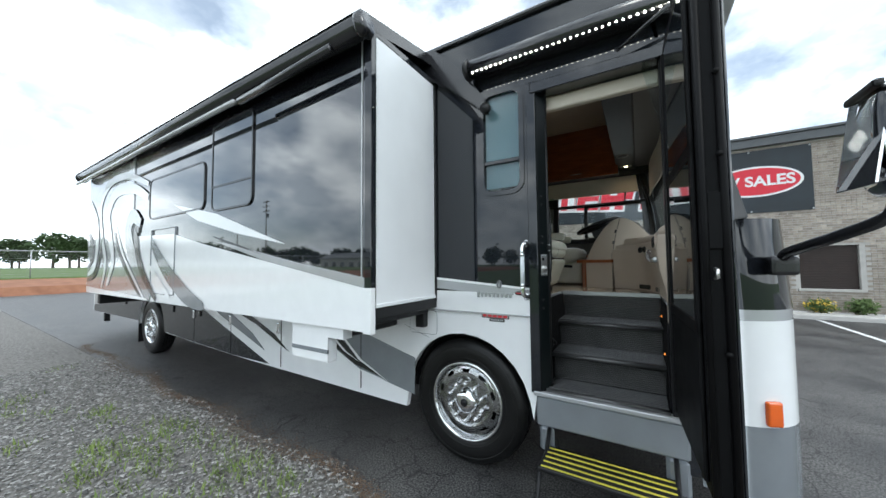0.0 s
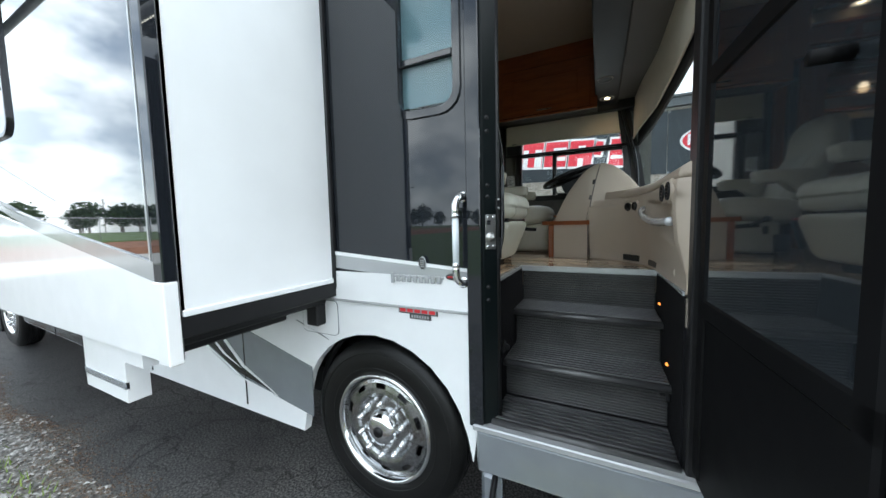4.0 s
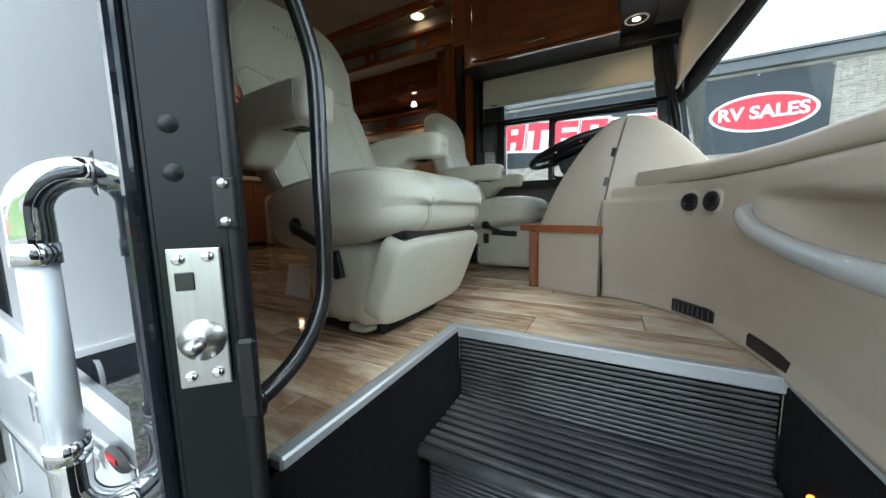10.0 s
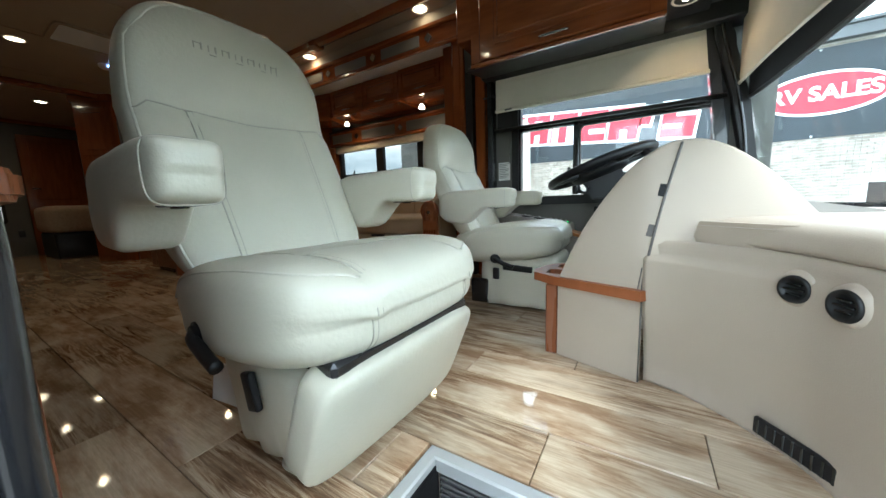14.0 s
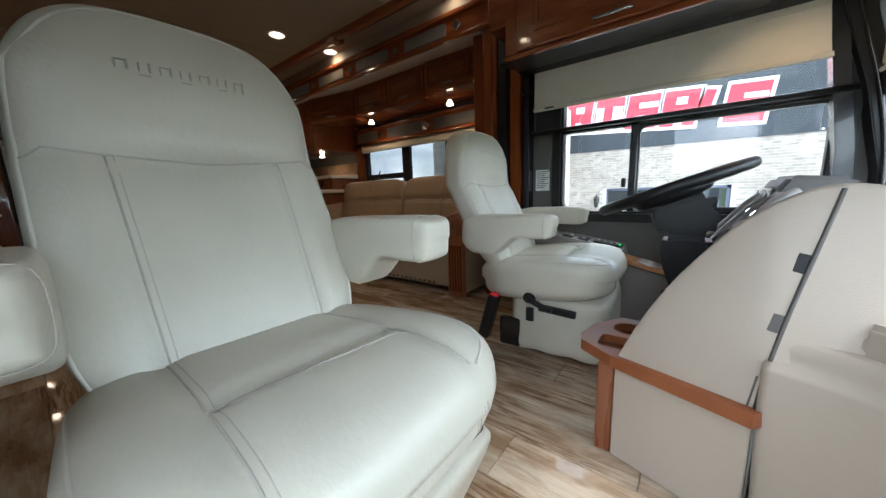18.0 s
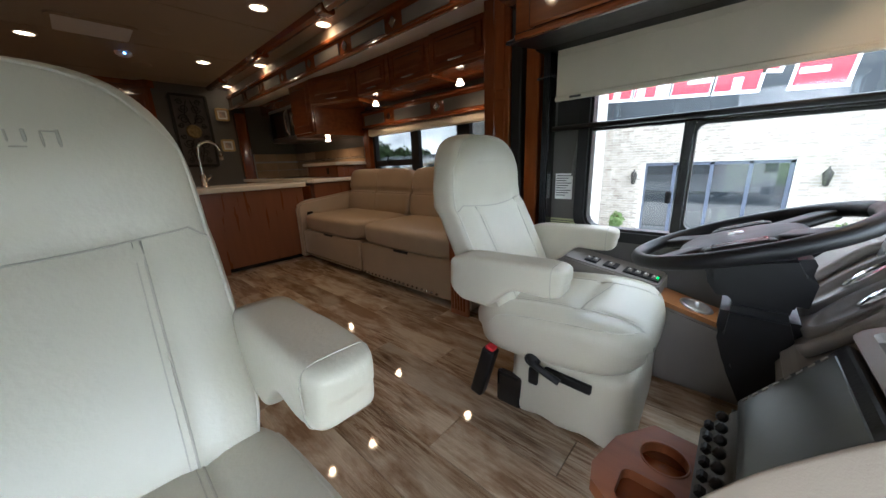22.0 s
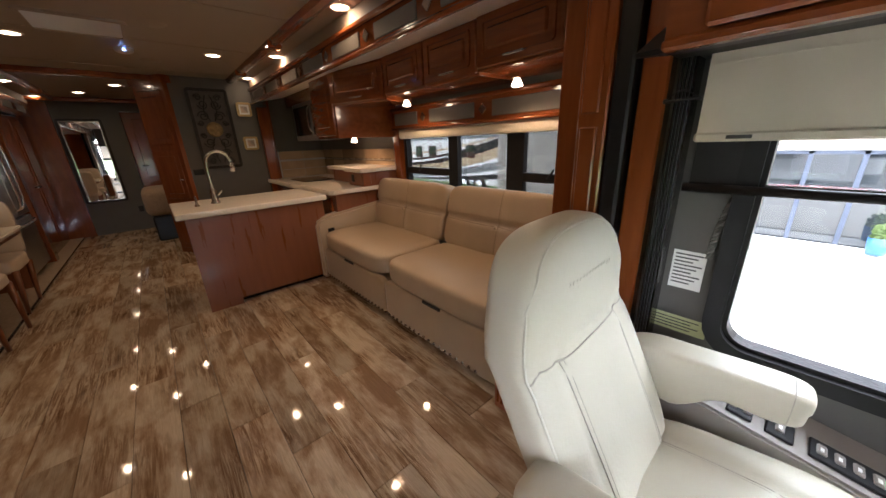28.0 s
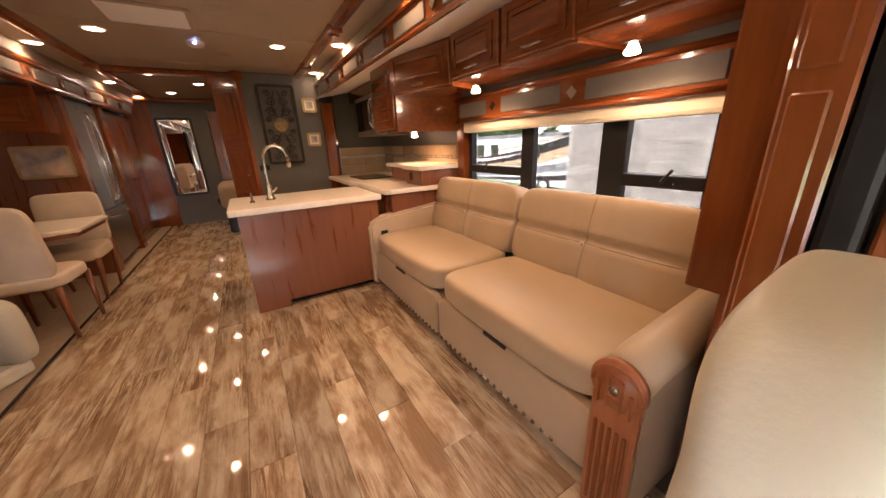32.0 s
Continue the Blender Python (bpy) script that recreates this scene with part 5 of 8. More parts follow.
part("lower_lip", span(-0.42, 0.52, 4.272, 4.30, 2.690, 2.712, 0.006), "wood", oc)
part("under_panel", prism([(4.302, 2.693), (4.588, 2.736), (4.588, 2.836), (4.302, 2.703)], "x", -0.47, 0.519), "blackp", oc, "black underside above the shade")
part("end_post", span(-0.52, -0.42, 4.30, 4.74, 2.86, CEIL, 0.006), "wood", oc)
part("cabinet_valance", span(-0.50, 0.90, 4.592, 4.735, 2.738, 2.845, 0.006), "blackp", oc)
ov = thing("overhead_console", "dark overhead console above the windshield", "console", pose(0, 0, 0))
part("console_body", span(0.52, 1.0, 2.45, 4.74, 2.82, CEIL, 0.02), "dashdk", ov)
part("console_lip", span(0.50, 0.70, 2.45, 4.74, 2.795, 2.825, 0.012, 2), "blackp", ov)
part("speaker_grille", lathe([(0.0, -0.008), (0.03, -0.010), (0.05, -0.006), (0.056, 0.0)], 24, (0.58, 3.95, 2.795)), "blackp", ov)
part("speaker_ring", lathe([(0.050, -0.007), (0.054, -0.010), (0.060, 0.0)], 24, (0.58, 3.95, 2.795)), "dashgray", ov)
for y in (2.9, 3.4):
    part("console_panel", span(0.508, 0.522, y, y + 0.42, 2.88, 3.24, 0.006), "wood", ov)

# windshield


def sheet(plan_pts, z0, z1, thick=0.004, n=6, lean=0.0):
    """An upright cloth or pane along a line in plan."""
    bm = bmesh.new()
    line = curve([(x, y, 0) for x, y in plan_pts], n)
    cols = []
    for p in line:
        cols.append([bm.verts.new((p.x + dx + (lean if z == z1 else 0), p.y, z)) for dx, z in ((0, z0), (thick, z0), (thick, z1), (0, z1))])
    for a, b in zip(cols, cols[1:]):
        for k in range(4):
            bm.faces.new((a[k], a[(k + 1) % 4], b[(k + 1) % 4], b[k]))
    bm.faces.new(cols[0])
    bm.faces.new(cols[-1][::-1])
    bmesh.ops.recalc_face_normals(bm, faces=bm.faces)
    return done(bm, False)


ws = thing("windshield", "large curved windshield in a black frame", "window", kind="structure")
wp = part("pane", sheet([(0.955, 4.74), (1.10, 4.68), (1.24, 4.40), (1.31, 3.9), (1.33, 3.5), (1.31, 3.0), (1.22, 2.60), (1.10, 2.42), (0.99, 2.37)], 1.86, 3.02, 0.006, 4, -0.27), "pane", ws)
wp.visible_shadow = False
part("pillar", prism([(0.885, 1.62), (0.955, 1.62), (0.950, 1.95), (0.925, 2.12), (0.885, 2.38), (0.800, 2.70), (0.780, 2.92), (0.715, 2.92), (0.735, 2.69), (0.815, 2.40), (0.875, 2.10)], "y", 4.645, 4.735, 0.004), "blackp", ws, "black windshield pillar")
part("pillar_rib", tube(curve([(0.895, 4.642, 1.7), (0.885, 4.642, 2.10), (0.845, 4.642, 2.38), (0.765, 4.642, 2.70), (0.745, 4.642, 2.9)], 5), 0.008), "black", ws)
part("sill_rubber", tube([(1.29, 2.95, 1.868), (1.30, 3.5, 1.868), (1.27, 4.2, 1.868)], 0.010), "blackp", ws)
part("wiper_arm", tube([(1.34, 4.3, 1.86), (1.37, 3.6, 1.91)], 0.008), "blackp", ws)
CURT = [(0.838, 4.655), (0.855, 4.24), (0.888, 3.87), (0.903, 3.6), (0.905, 3.0), (0.895, 2.44)]
MESH = [(0.880, 4.675), (0.910, 4.24), (0.922, 3.87), (0.925, 3.6), (0.927, 3.0), (0.918, 2.42)]
wsh = thing("windshield_shade", "cream and dark mesh shades drawn above the windshield", "blind", pose(0, 0, 0), "cab shades")
part("shade_cloth", sheet(CURT, 2.452, 2.82), "shade", wsh)
part("hem_bar", tube(curve([(x, y, 2.447) for x, y in CURT], 5), 0.008), "shade", wsh)
part("hem_tab", box(0.006, 0.03, 0.008, (0.833, 4.63, 2.458), 0.001), "ink", wsh)
part("mesh_cloth", sheet(MESH, 2.38, 2.82, 0.003), "blackfab", wsh)
part("mesh_bar", tube(curve([(x, y, 2.376) for x, y in MESH], 5), 0.008), "blackp", wsh)

# ---- dash ----
DT = 1.86
dash = thing("dashboard", "taupe moulded dashboard curving round the stair well", "dashboard", pose(0, 0, 0))
# side panel swept from the kick cabinet round to the doorway
plan = curve([(0.474, 3.522, 0), (0.56, 3.485, 0), (0.65, 3.41, 0), (0.718, 3.32, 0), (0.755, 3.21, 0), (0.785, 3.06, 0), (0.795, 2.8, 0), (0.80, 2.6, 0), (0.805, 2.36, 0)], 5)


def swept(rows_kz, taper=0.0):
    bm = bmesh.new()
    n = len(plan)
    rows = []
    for i, p in enumerate(plan):
        d = (plan[min(i + 1, n - 1)] - plan[max(i - 1, 0)]).normalized()
        o = Vector((-d.y, d.x, 0))
        o = o if o.x > 0 else -o
        back_off = taper * max(0.0, 1 - i / (0.42 * n)) ** 1.5
        rows.append([bm.verts.new(p + o * (k + back_off * (1 if z > 1.75 else 0)) + Vector((0, 0, z))) for k, z in rows_kz])
    for a, b in zip(rows, rows[1:]):
        for k in range(len(a)):
            bm.faces.new((a[k], a[(k + 1) % len(a)], b[(k + 1) % len(a)], b[k]))
    bm.faces.new(rows[0])
    bm.faces.new(rows[-1][::-1])
    bmesh.ops.recalc_face_normals(bm, faces=bm.faces)
    return done(bm, True)


def smooth(a, b, t):
    t = min(1.0, max(0.0, (t - a) / (b - a)))
    return t * t * (3 - 2 * t)


def moulded_panel():
    """The side panel: leaned base, a scoop behind the grab bar, upright ridges and bosses towards the doorway."""
    bm = bmesh.new()
    n = len(plan)
    line = [plan[0].lerp(plan[1], 0)]
    for a, b in zip(plan, plan[1:]):
        k = max(1, int((b - a).length / 0.011))
        line += [a.lerp(b, (q + 1) / k) for q in range(k)]
    n = len(line)
    lean = [(F, 0.040), (F + 0.05, 0.042), (F + 0.12, 0.030), (F + 0.20, 0.012), (F + 0.29, 0.002), (1.72, 0.0), (1.785, 0.002), (1.797, 0.008)]
    zs = [F + (1.785 - F) * q / 44 for q in range(45)] + [1.793, 1.797]
    rows = []
    for i, p in enumerate(line):
        d = (line[min(i + 2, n - 1)] - line[max(i - 2, 0)]).normalized()
        o = Vector((-d.y, d.x, 0))
        o = o if o.x > 0 else -o
        back = 0.024 * max(0.0, 1 - i / (0.42 * n)) ** 1.5
        col = []
        for z in zs:
            k = next(a[1] + (b[1] - a[1]) * (z - a[0]) / (b[0] - a[0]) for a, b in zip(lean, lean[1:]) if z <= b[0] + 1e-6)
            y = p.y
            u = (y - 2.425) / 0.66
            if i > n * 0.3:
                top, low = 1.700 + 0.045 * u, 1.560 + 0.115 * max(u, 0) ** 1.2
                k += 0.062 * smooth(2.420, 2.445, y) * (1 - smooth(2.90, 3.08, y)) * smooth(low - 0.03, low + 0.06, z) * (1 - smooth(top - 0.006, top + 0.014, z))
                k -= 0.011 * math.exp(-((y - 2.395 - 0.02 * (z - 1.6)) / 0.011) ** 2) * smooth(F + 0.06, F + 0.12, z)
                k -= 0.007 * math.exp(-((y - 2.368) / 0.008) ** 2)
                for vy in (2.535, 2.432):
                    k -= 0.006 * math.exp(-(((y - vy) ** 2 + (z - 1.757) ** 2) / 0.045 ** 2) ** 2)
            col.append(bm.verts.new(p + o * (k + (back if z > 1.75 else 0)) + Vector((0, 0, z))))
        col += [bm.verts.new(p + o * 0.16 + Vector((0, 0, z))) for z in (1.798, F)]
        rows.append(col)
    for a, b in zip(rows, rows[1:]):
        for k in range(len(a)):
            bm.faces.new((a[k], a[(k + 1) % len(a)], b[(k + 1) % len(a)], b[k]))
    bm.faces.new(rows[0])
    bm.faces.new(rows[-1][::-1])
    bmesh.ops.recalc_face_normals(bm, faces=bm.faces)
    return done(bm, True)


part("side_panel", moulded_panel(), "dash", dash, "taupe moulded side panel with a scooped recess")
for z in (1.745, 1.452):
    part("panel_boss", lathe([(0.0, 0.004), (0.004, 0.004), (0.006, 0.001), (0.010, 0.004), (0.014, 0.0)], 16, (0.800, 2.345, z), (0, -90, 0)), "dash", dash)
part("top_panel", swept([(0.008, 1.799), (0.004, 1.808), (0.006, 1.822), (0.014, 1.838), (0.030, 1.850), (0.056, 1.858), (0.10, 1.862), (0.22, 1.862), (0.22, 1.80)], 0.075), "dash", dash)
part("dash_top", prism([(0.58, 3.53), (0.78, 3.3), (0.84, 3.1), (0.88, 2.37), (1.10, 2.40), (1.27, 2.70), (1.30, 3.4), (1.27, 4.2), (1.08, 4.66), (0.78, 4.72), (0.72, 3.9)], "z", 1.78, 1.850, 0.01), "dash", dash)
part("kick_panel", prism([(0.225, 3.61), (0.478, 3.526), (0.478, 3.75), (0.30, 3.86)], "z", F, 1.63, 0.004), "dash", dash, "taupe kick panel")
part("panel_joint", tube([(0.474, 3.520, F + 0.01), (0.474, 3.518, 1.63)], 0.0025), "dashdk", dash)
# rounded side of the instrument pod
pod = bmesh.new()
prof = curve([(0.232, 1.655, 0), (0.262, 1.73, 0), (0.305, 1.82, 0), (0.36, 1.91, 0), (0.44, 2.01, 0), (0.53, 2.065, 0), (0.62, 2.052, 0), (0.71, 1.98, 0), (0.80, 1.865, 0)], 5)


def face_y(x):
    """Where the side face stands at the foot of the pod."""
    if x < 0.474:
        return 3.61 - (x - 0.225) * 0.33
    return 3.528 - (x - 0.474) * 0.12


rows = []
for p in prof:
    col = []
    for q in range(13):
        t = q / 12
        z = 1.62 + (p.y - 1.62) * (1 - (1 - t) ** 1.6)
        h = (z - 1.62) / 0.445
        u = (z - 1.62) / max(p.y - 1.62, 0.02)
        col.append(pod.verts.new((p.x, face_y(p.x) + 0.030 * h + 0.022 * h ** 3 + 0.014 * u ** 6 * max(0.2, h), z)))
    last = col[-1].co
    col.append(pod.verts.new((p.x, last.y + 0.006, last.z - 0.004)))
    col.append(pod.verts.new((p.x, last.y + 0.010, 1.62)))
    rows.append(col)
for a, b in zip(rows, rows[1:]):
    for k in range(14):
        pod.faces.new((a[k], a[k + 1], b[k + 1], b[k]))
bmesh.ops.recalc_face_normals(pod, faces=pod.faces)
tree_p = BVHTree.FromBMesh(pod)


def onpod(x, z):
    hit = tree_p.ray_cast(Vector((x, 2.6, z)), Vector((0, 1, 0)))[0]
    return hit if hit else Vector((x, 3.60, z))


part("pod_side", done(pod, True), "dash", dash, "domed taupe side of the instrument pod")
part("pod_seam", tube([onpod(0.474 + 0.076 * (q / 16) ** 1.4, 1.64 + 0.0262 * q) for q in range(17)], 0.0036, 8), "dashdk", dash)
part("pod_seam", tube([onpod(0.460 + 0.003 * q, 1.63 + 0.022 * q) for q in range(5)], 0.0018, 6), "dashdk", dash)
for q in (7, 11.2):
    p = onpod(0.474 + 0.076 * (q / 16) ** 1.4 - 0.011, 1.64 + 0.0262 * q)
    part("pod_clip", box(0.015, 0.0024, 0.034, p, 0.0008, 1, (-8, 10, -14)), "blackp" if q > 9 else "dashdk", dash)
# instrument panel and binnacle towards the driver
part("instrument_panel", prism([(0.42, 1.60), (0.385, 1.80), (0.40, 1.83), (0.56, 2.03), (0.62, 2.035), (0.84, 1.90), (1.10, 1.85), (1.10, 1.45), (0.50, 1.45)], "y", 3.93, 4.66, 0.014), "dashgray", dash, "gray-brown instrument panel with oval gauges")
part("panel_bolster", tube(curve([(0.41, 4.03, 1.865), (0.47, 4.02, 1.935), (0.53, 4.03, 2.01), (0.58, 4.06, 2.045)], 6), 0.014, 10), "dashgray", dash)
part("panel_bolster", tube(curve([(0.41, 4.40, 1.865), (0.47, 4.42, 1.935), (0.53, 4.42, 2.01), (0.58, 4.40, 2.045)], 6), 0.014, 10), "dashgray", dash)
for y, s_, w_ in ((4.13, 0.098, 0.048), (4.27, 0.105, 0.054), (4.035, 0.055, 0.026)):
    m_ = pose(0.492, y, 1.953, 0, -51, 0) @ Matrix.Diagonal((s_, w_, 1.0, 1.0))
    o = part("gauge", lathe([(1.12, -0.004), (1.06, 0.010), (1.0, 0.013), (0.93, 0.010), (0.88, 0.001), (0.0, 0.001)], 32), "dashgray", dash, "long oval gauge recess", at=m_)
    part("recess_rim", lathe([(1.20, -0.004), (1.13, 0.010), (1.04, 0.0145), (0.96, 0.0125)], 32), "dashgray", o)
    part("gauge_glass", lathe([(0.42, 0.003), (0.25, 0.004), (0.0, 0.004)], 24, (0.36, 0, 0.001)), "screen", o)
    part("gauge_ring", lathe([(0.46, 0.001), (0.47, 0.008), (0.43, 0.008), (0.42, 0.002)], 28, (0.36, 0, 0)), "chrome", o)
dp = part("display_hood", prism([(0.54, 1.985), (0.548, 2.05), (0.575, 2.093), (0.70, 2.083), (0.78, 1.98)], "y", 4.14, 4.41, 0.012), "dashdk", dash, "dark hood round a small display")
part("display_glass", box(0.006, 0.20, 0.050, (0.545, 4.285, 2.030), 0.003, 1, (0, 8, 0)), "grayscreen", dp)
part("display_sticker", box(0.002, 0.075, 0.034, (0.541, 4.29, 2.030), 0, 1, (0, 8, 0)), "paper", dp, "pale protective sticker")
vn = part("air_vent", lathe([(0.045, -0.01), (0.045, 0.008), (0.036, 0.012), (0.032, -0.008), (0.0, -0.01)], 28, (0.575, 4.46, 1.985), (0, -35, 0)), "blackp", dash, "round black air vent")
part("vent_vane", box(0.05, 0.010, 0.012, (0.573, 4.46, 1.987), 0.003, 1, (0, -35, 0)), "screen", vn)
ctr = part("centre_stack", box(0.03, 0.33, 0.36, (0.386, 3.765, 1.808), 0.008, 1, (0, 33, 0)), "dashdk", dash)
mo = part("monitor", box(0.018, 0.285, 0.205, (0.387, 3.755, 1.866), 0.006, 2, (0, 33, 0)), "blackp", ctr)
part("monitor_glass", box(0.004, 0.245, 0.165, (0.3785, 3.75, 1.871), 0.002, 1, (0, 33, 0)), "grayscreen", mo, "switched-off gray screen")
for k in range(8):
    part("button", box(0.006, 0.007, 0.012, (0.335 + 0.0115 * k, 3.885, 1.80 + 0.0177 * k), 0.001, 1, (0, 33, 0)), "dashgray", mo)
for k in range(7):
    part("button", cyl(0.010, 0.016, (0.306, 3.64 + 0.036 * k, 1.765), (0, -57, 0), 12, None, 0.003), "blackp", ctr)
    part("button", box(0.014, 0.020, 0.014, (0.290, 3.64 + 0.036 * k, 1.735), 0.003, 1, (0, 33, 0)), "blackp", ctr)
part("tray_surround", frame_ring(3.60, 3.92, 0.0, 0.16, 0.022, 0.012, "x", -0.02, 0.02), "dashgray", ctr, at=pose(0.47, 0, 1.955, 0, 62, 0))
part("tray_bottom", prism([(0.44, 1.93), (0.62, 1.99), (0.80, 1.86), (0.80, 1.70), (0.50, 1.70)], "y", 3.62, 3.93, 0.004), "dashdk", ctr)
for x, y, z, r, a in ((0.722, 3.325, 1.735, 0.027, 38), (0.752, 3.225, 1.735, 0.027, 24), (0.794, 2.535, 1.757, 0.036, 3), (0.797, 2.432, 1.757, 0.036, 3)):
    v = part("air_vent", lathe([(0.0, 0.010), (r * 0.68, 0.009), (r * 0.74, 0.015), (r * 0.95, 0.015), (r, 0.009), (r, -0.03)], 28, (x, y, z), (0, -90, a)), "blackp", dash, "round black air vent")
    for dz in (-0.5, 0.0, 0.5):
        part("vent_vane", box(0.008, r * (1.2 if dz == 0 else 0.85), 0.004, (x - 0.011 * math.cos(radians(a)), y - 0.011 * math.sin(radians(a)), z + dz * r * 0.7), 0.001, 1, (0, 0, a)), "screen", v)
    part("vent_boss", lathe([(r * 1.35, -0.004), (r * 1.2, 0.008), (r * 1.0, 0.010)], 28, (x, y, z), (0, -90, a)), "dash", dash)
part("panel_rail", tube(curve([(0.790, 3.10, 1.712), (0.768, 3.075, 1.704), (0.760, 2.98, 1.676), (0.766, 2.80, 1.648), (0.776, 2.60, 1.637), (0.795, 2.41, 1.640)], 6), 0.018, 12), "silver", dash, "gray grab bar on the side panel")
fvg = part("floor_vent", box(0.012, 0.21, 0.040, (0.760, 3.315, F + 0.035), 0.004, 1, (0, 0, 35)), "blackp", dash, "black floor vent grille")
for q in range(12):
    part("vent_slat", box(0.016, 0.005, 0.034, (0.760 + 0.0095 * (5.5 - q) * -1, 3.315 + 0.0136 * (5.5 - q), F + 0.035), 0.001, 1, (0, 0, 35)), "screen", fvg)
part("floor_vent", box(0.012, 0.24, 0.034, (0.832, 3.02, F + 0.03), 0.004, 1, (0, 0, 8)), "blackp", dash)
def holed_plate(outer, holes, z0, z1):
    """A flat board with openings cut through it."""
    bm = bmesh.new()
    edges = []
    for loop in [outer] + holes:
        vs = [bm.verts.new((u, v, z1)) for u, v in loop]
        edges += [bm.edges.new((vs[i - 1], vs[i])) for i in range(len(vs))]
    bmesh.ops.triangle_fill(bm, use_beauty=True, edges=edges)
    ex = bmesh.ops.extrude_face_region(bm, geom=bm.faces[:])
    bmesh.ops.translate(bm, vec=(0, 0, z0 - z1), verts=[g for g in ex["geom"] if isinstance(g, bmesh.types.BMVert)])
    bmesh.ops.recalc_face_normals(bm, faces=bm.faces)
    return done(bm)


def ring_points(x, y, r, n=28):
    return [(x + r * math.cos(2 * math.pi * k / n), y + r * math.sin(2 * math.pi * k / n)) for k in range(n)]


# cup-holder shelf
cs = thing("cup_shelf", "cherry wood cup-holder shelf on the kick panel", "shelf", pose(0, 0, 0))
part("shelf_board", holed_plate([(0.12, 3.70), (0.13, 3.66), (0.215, 3.60), (0.47, 3.505), (0.49, 3.53), (0.32, 3.70), (0.31, 3.88), (0.20, 3.89), (0.14, 3.80)], [ring_points(0.232, 3.800, 0.042), [(0.218 + u, 3.690 + v) for u, v in rrect(-0.046, 0.046, -0.040, 0.040, 0.018)]], 1.625, 1.655), "shelfwood", cs)
part("well_floor", cyl(0.044, 0.005, (0.232, 3.800, 1.629)), "wood", cs)
part("well_floor", box(0.096, 0.084, 0.005, (0.218, 3.690, 1.629), 0.002), "wood", cs)
part("well_rim", tube([(u, v, 1.655) for u, v in ring_points(0.232, 3.800, 0.043)], 0.0025, 6, True), "shelfwood", cs)
part("shelf_leg", span(0.185, 0.225, 3.61, 3.63, F, 1.625, 0.004), "oak", cs)

# steering wheel
stw = thing("steering_wheel", "black leather steering wheel on its column", "steering wheel", pose(0.285, 4.19, 2.062, 0, -20, 0))
part("rim", tube([(0.225 * math.cos(2 * math.pi * k / 40), 0.225 * math.sin(2 * math.pi * k / 40), 0) for k in range(42)], 0.0185, 14, True), "blackp", stw)
part("hub", pad(0.25, 0.235, 0.060, (-0.005, 0, -0.018), 2.8, 10), "blackp", stw)
for a in (40, 140, 220, 320):
    part("spoke", box(0.15, 0.058, 0.026, (0.14 * math.cos(radians(a)), 0.14 * math.sin(radians(a)), -0.008), 0.011, 3, (0, 0, a)), "blackp", stw)
part("emblem", lathe([(0.0, 0.004), (0.85, 0.003), (1.0, 0)], 28), "silver", stw, "oval silver emblem", at=pose(-0.005, 0, 0.0115) @ Matrix.Diagonal((0.016, 0.032, 1.0, 1.0)))
for y in (-0.118, 0.118):
    wb_ = part("button_pod", pad(0.125, 0.046, 0.022, (0.0, y, -0.002), 4, 8), "blackp", stw, "switch pod on the steering wheel")
    part("pod_rim", frame_ring(-0.046, 0.046, y - 0.011, y + 0.011, 0.0035, 0.008, "z", 0.004, 0.0105), "silver", wb_)
    for x in (-0.024, 0.024):
        part("button", box(0.036, 0.016, 0.006, (x, y, 0.008), 0.002, 1), "dashdk", wb_)
COLUMN = pose(0.285, 4.19, 2.062, 0, -20, 0).inverted()
part("column", prism([(0.275, 1.90), (0.272, 1.82), (0.30, 1.73), (0.36, 1.60), (0.50, 1.60), (0.45, 1.78), (0.41, 1.90)], "y", 4.115, 4.265, 0.018), "blackp", stw, at=COLUMN)
part("column_shroud", prism([(0.215, 2.015), (0.225, 1.965), (0.275, 1.895), (0.420, 1.895), (0.430, 2.0), (0.400, 2.055)], "y", 4.122, 4.258, 0.024), "blackp", stw, at=COLUMN)
part("column_switch", box(0.02, 0.10, 0.022, (0.252, 4.19, 2.0), 0.004), "dashdk", stw, at=COLUMN)
part("stalk", tube([(0.03, 0.06, -0.06), (-0.02, 0.22, -0.04)], 0.009), "blackp", stw)
# driver's side console
cn = thing("side_console", "gray armrest console with switches beside the driver", "console", pose(0, 0, 0))
part("console_body", prism([(-0.40, F), (0.95, F), (0.95, 1.60), (0.42, 1.615), (0.095, 1.695), (0.088, 1.771), (-0.40, 1.850)], "y", 4.54, 4.74, 0.008), "dashgray", cn)
for x, l_, n_ in ((0.015, 0.135, 4), (-0.105, 0.055, 1), (-0.185, 0.055, 2)):
    z = 1.785 - 0.163 * (x - 0.0)
    sp_ = part("switch_plate", box(l_, 0.075, 0.008, (x, 4.605, z + 0.004), 0.003, 1, (0, 9.3, 0)), "blackp", cn)
    for k in range(n_):
        xk = x + (k - (n_ - 1) / 2) * 0.030
        part("switch", box(0.018, 0.036, 0.010, (xk, 4.605, z + 0.009 - 0.163 * (xk - x)), 0.003, 1, (0, 9.3, 0)), "dashgray", sp_)
        part("switch_mark", box(0.006, 0.012, 0.002, (xk, 4.60, z + 0.0150 - 0.163 * (xk - x)), 0, 1, (0, 9.3, 0)), "paper", sp_)
    if n_ == 4:
        part("indicator", box(0.012, 0.020, 0.002, (x + 0.054, 4.605, z + 0.0098 - 0.163 * 0.054), 0, 1, (0, 9.3, 0)), "green", sp_, "small green indicator light")
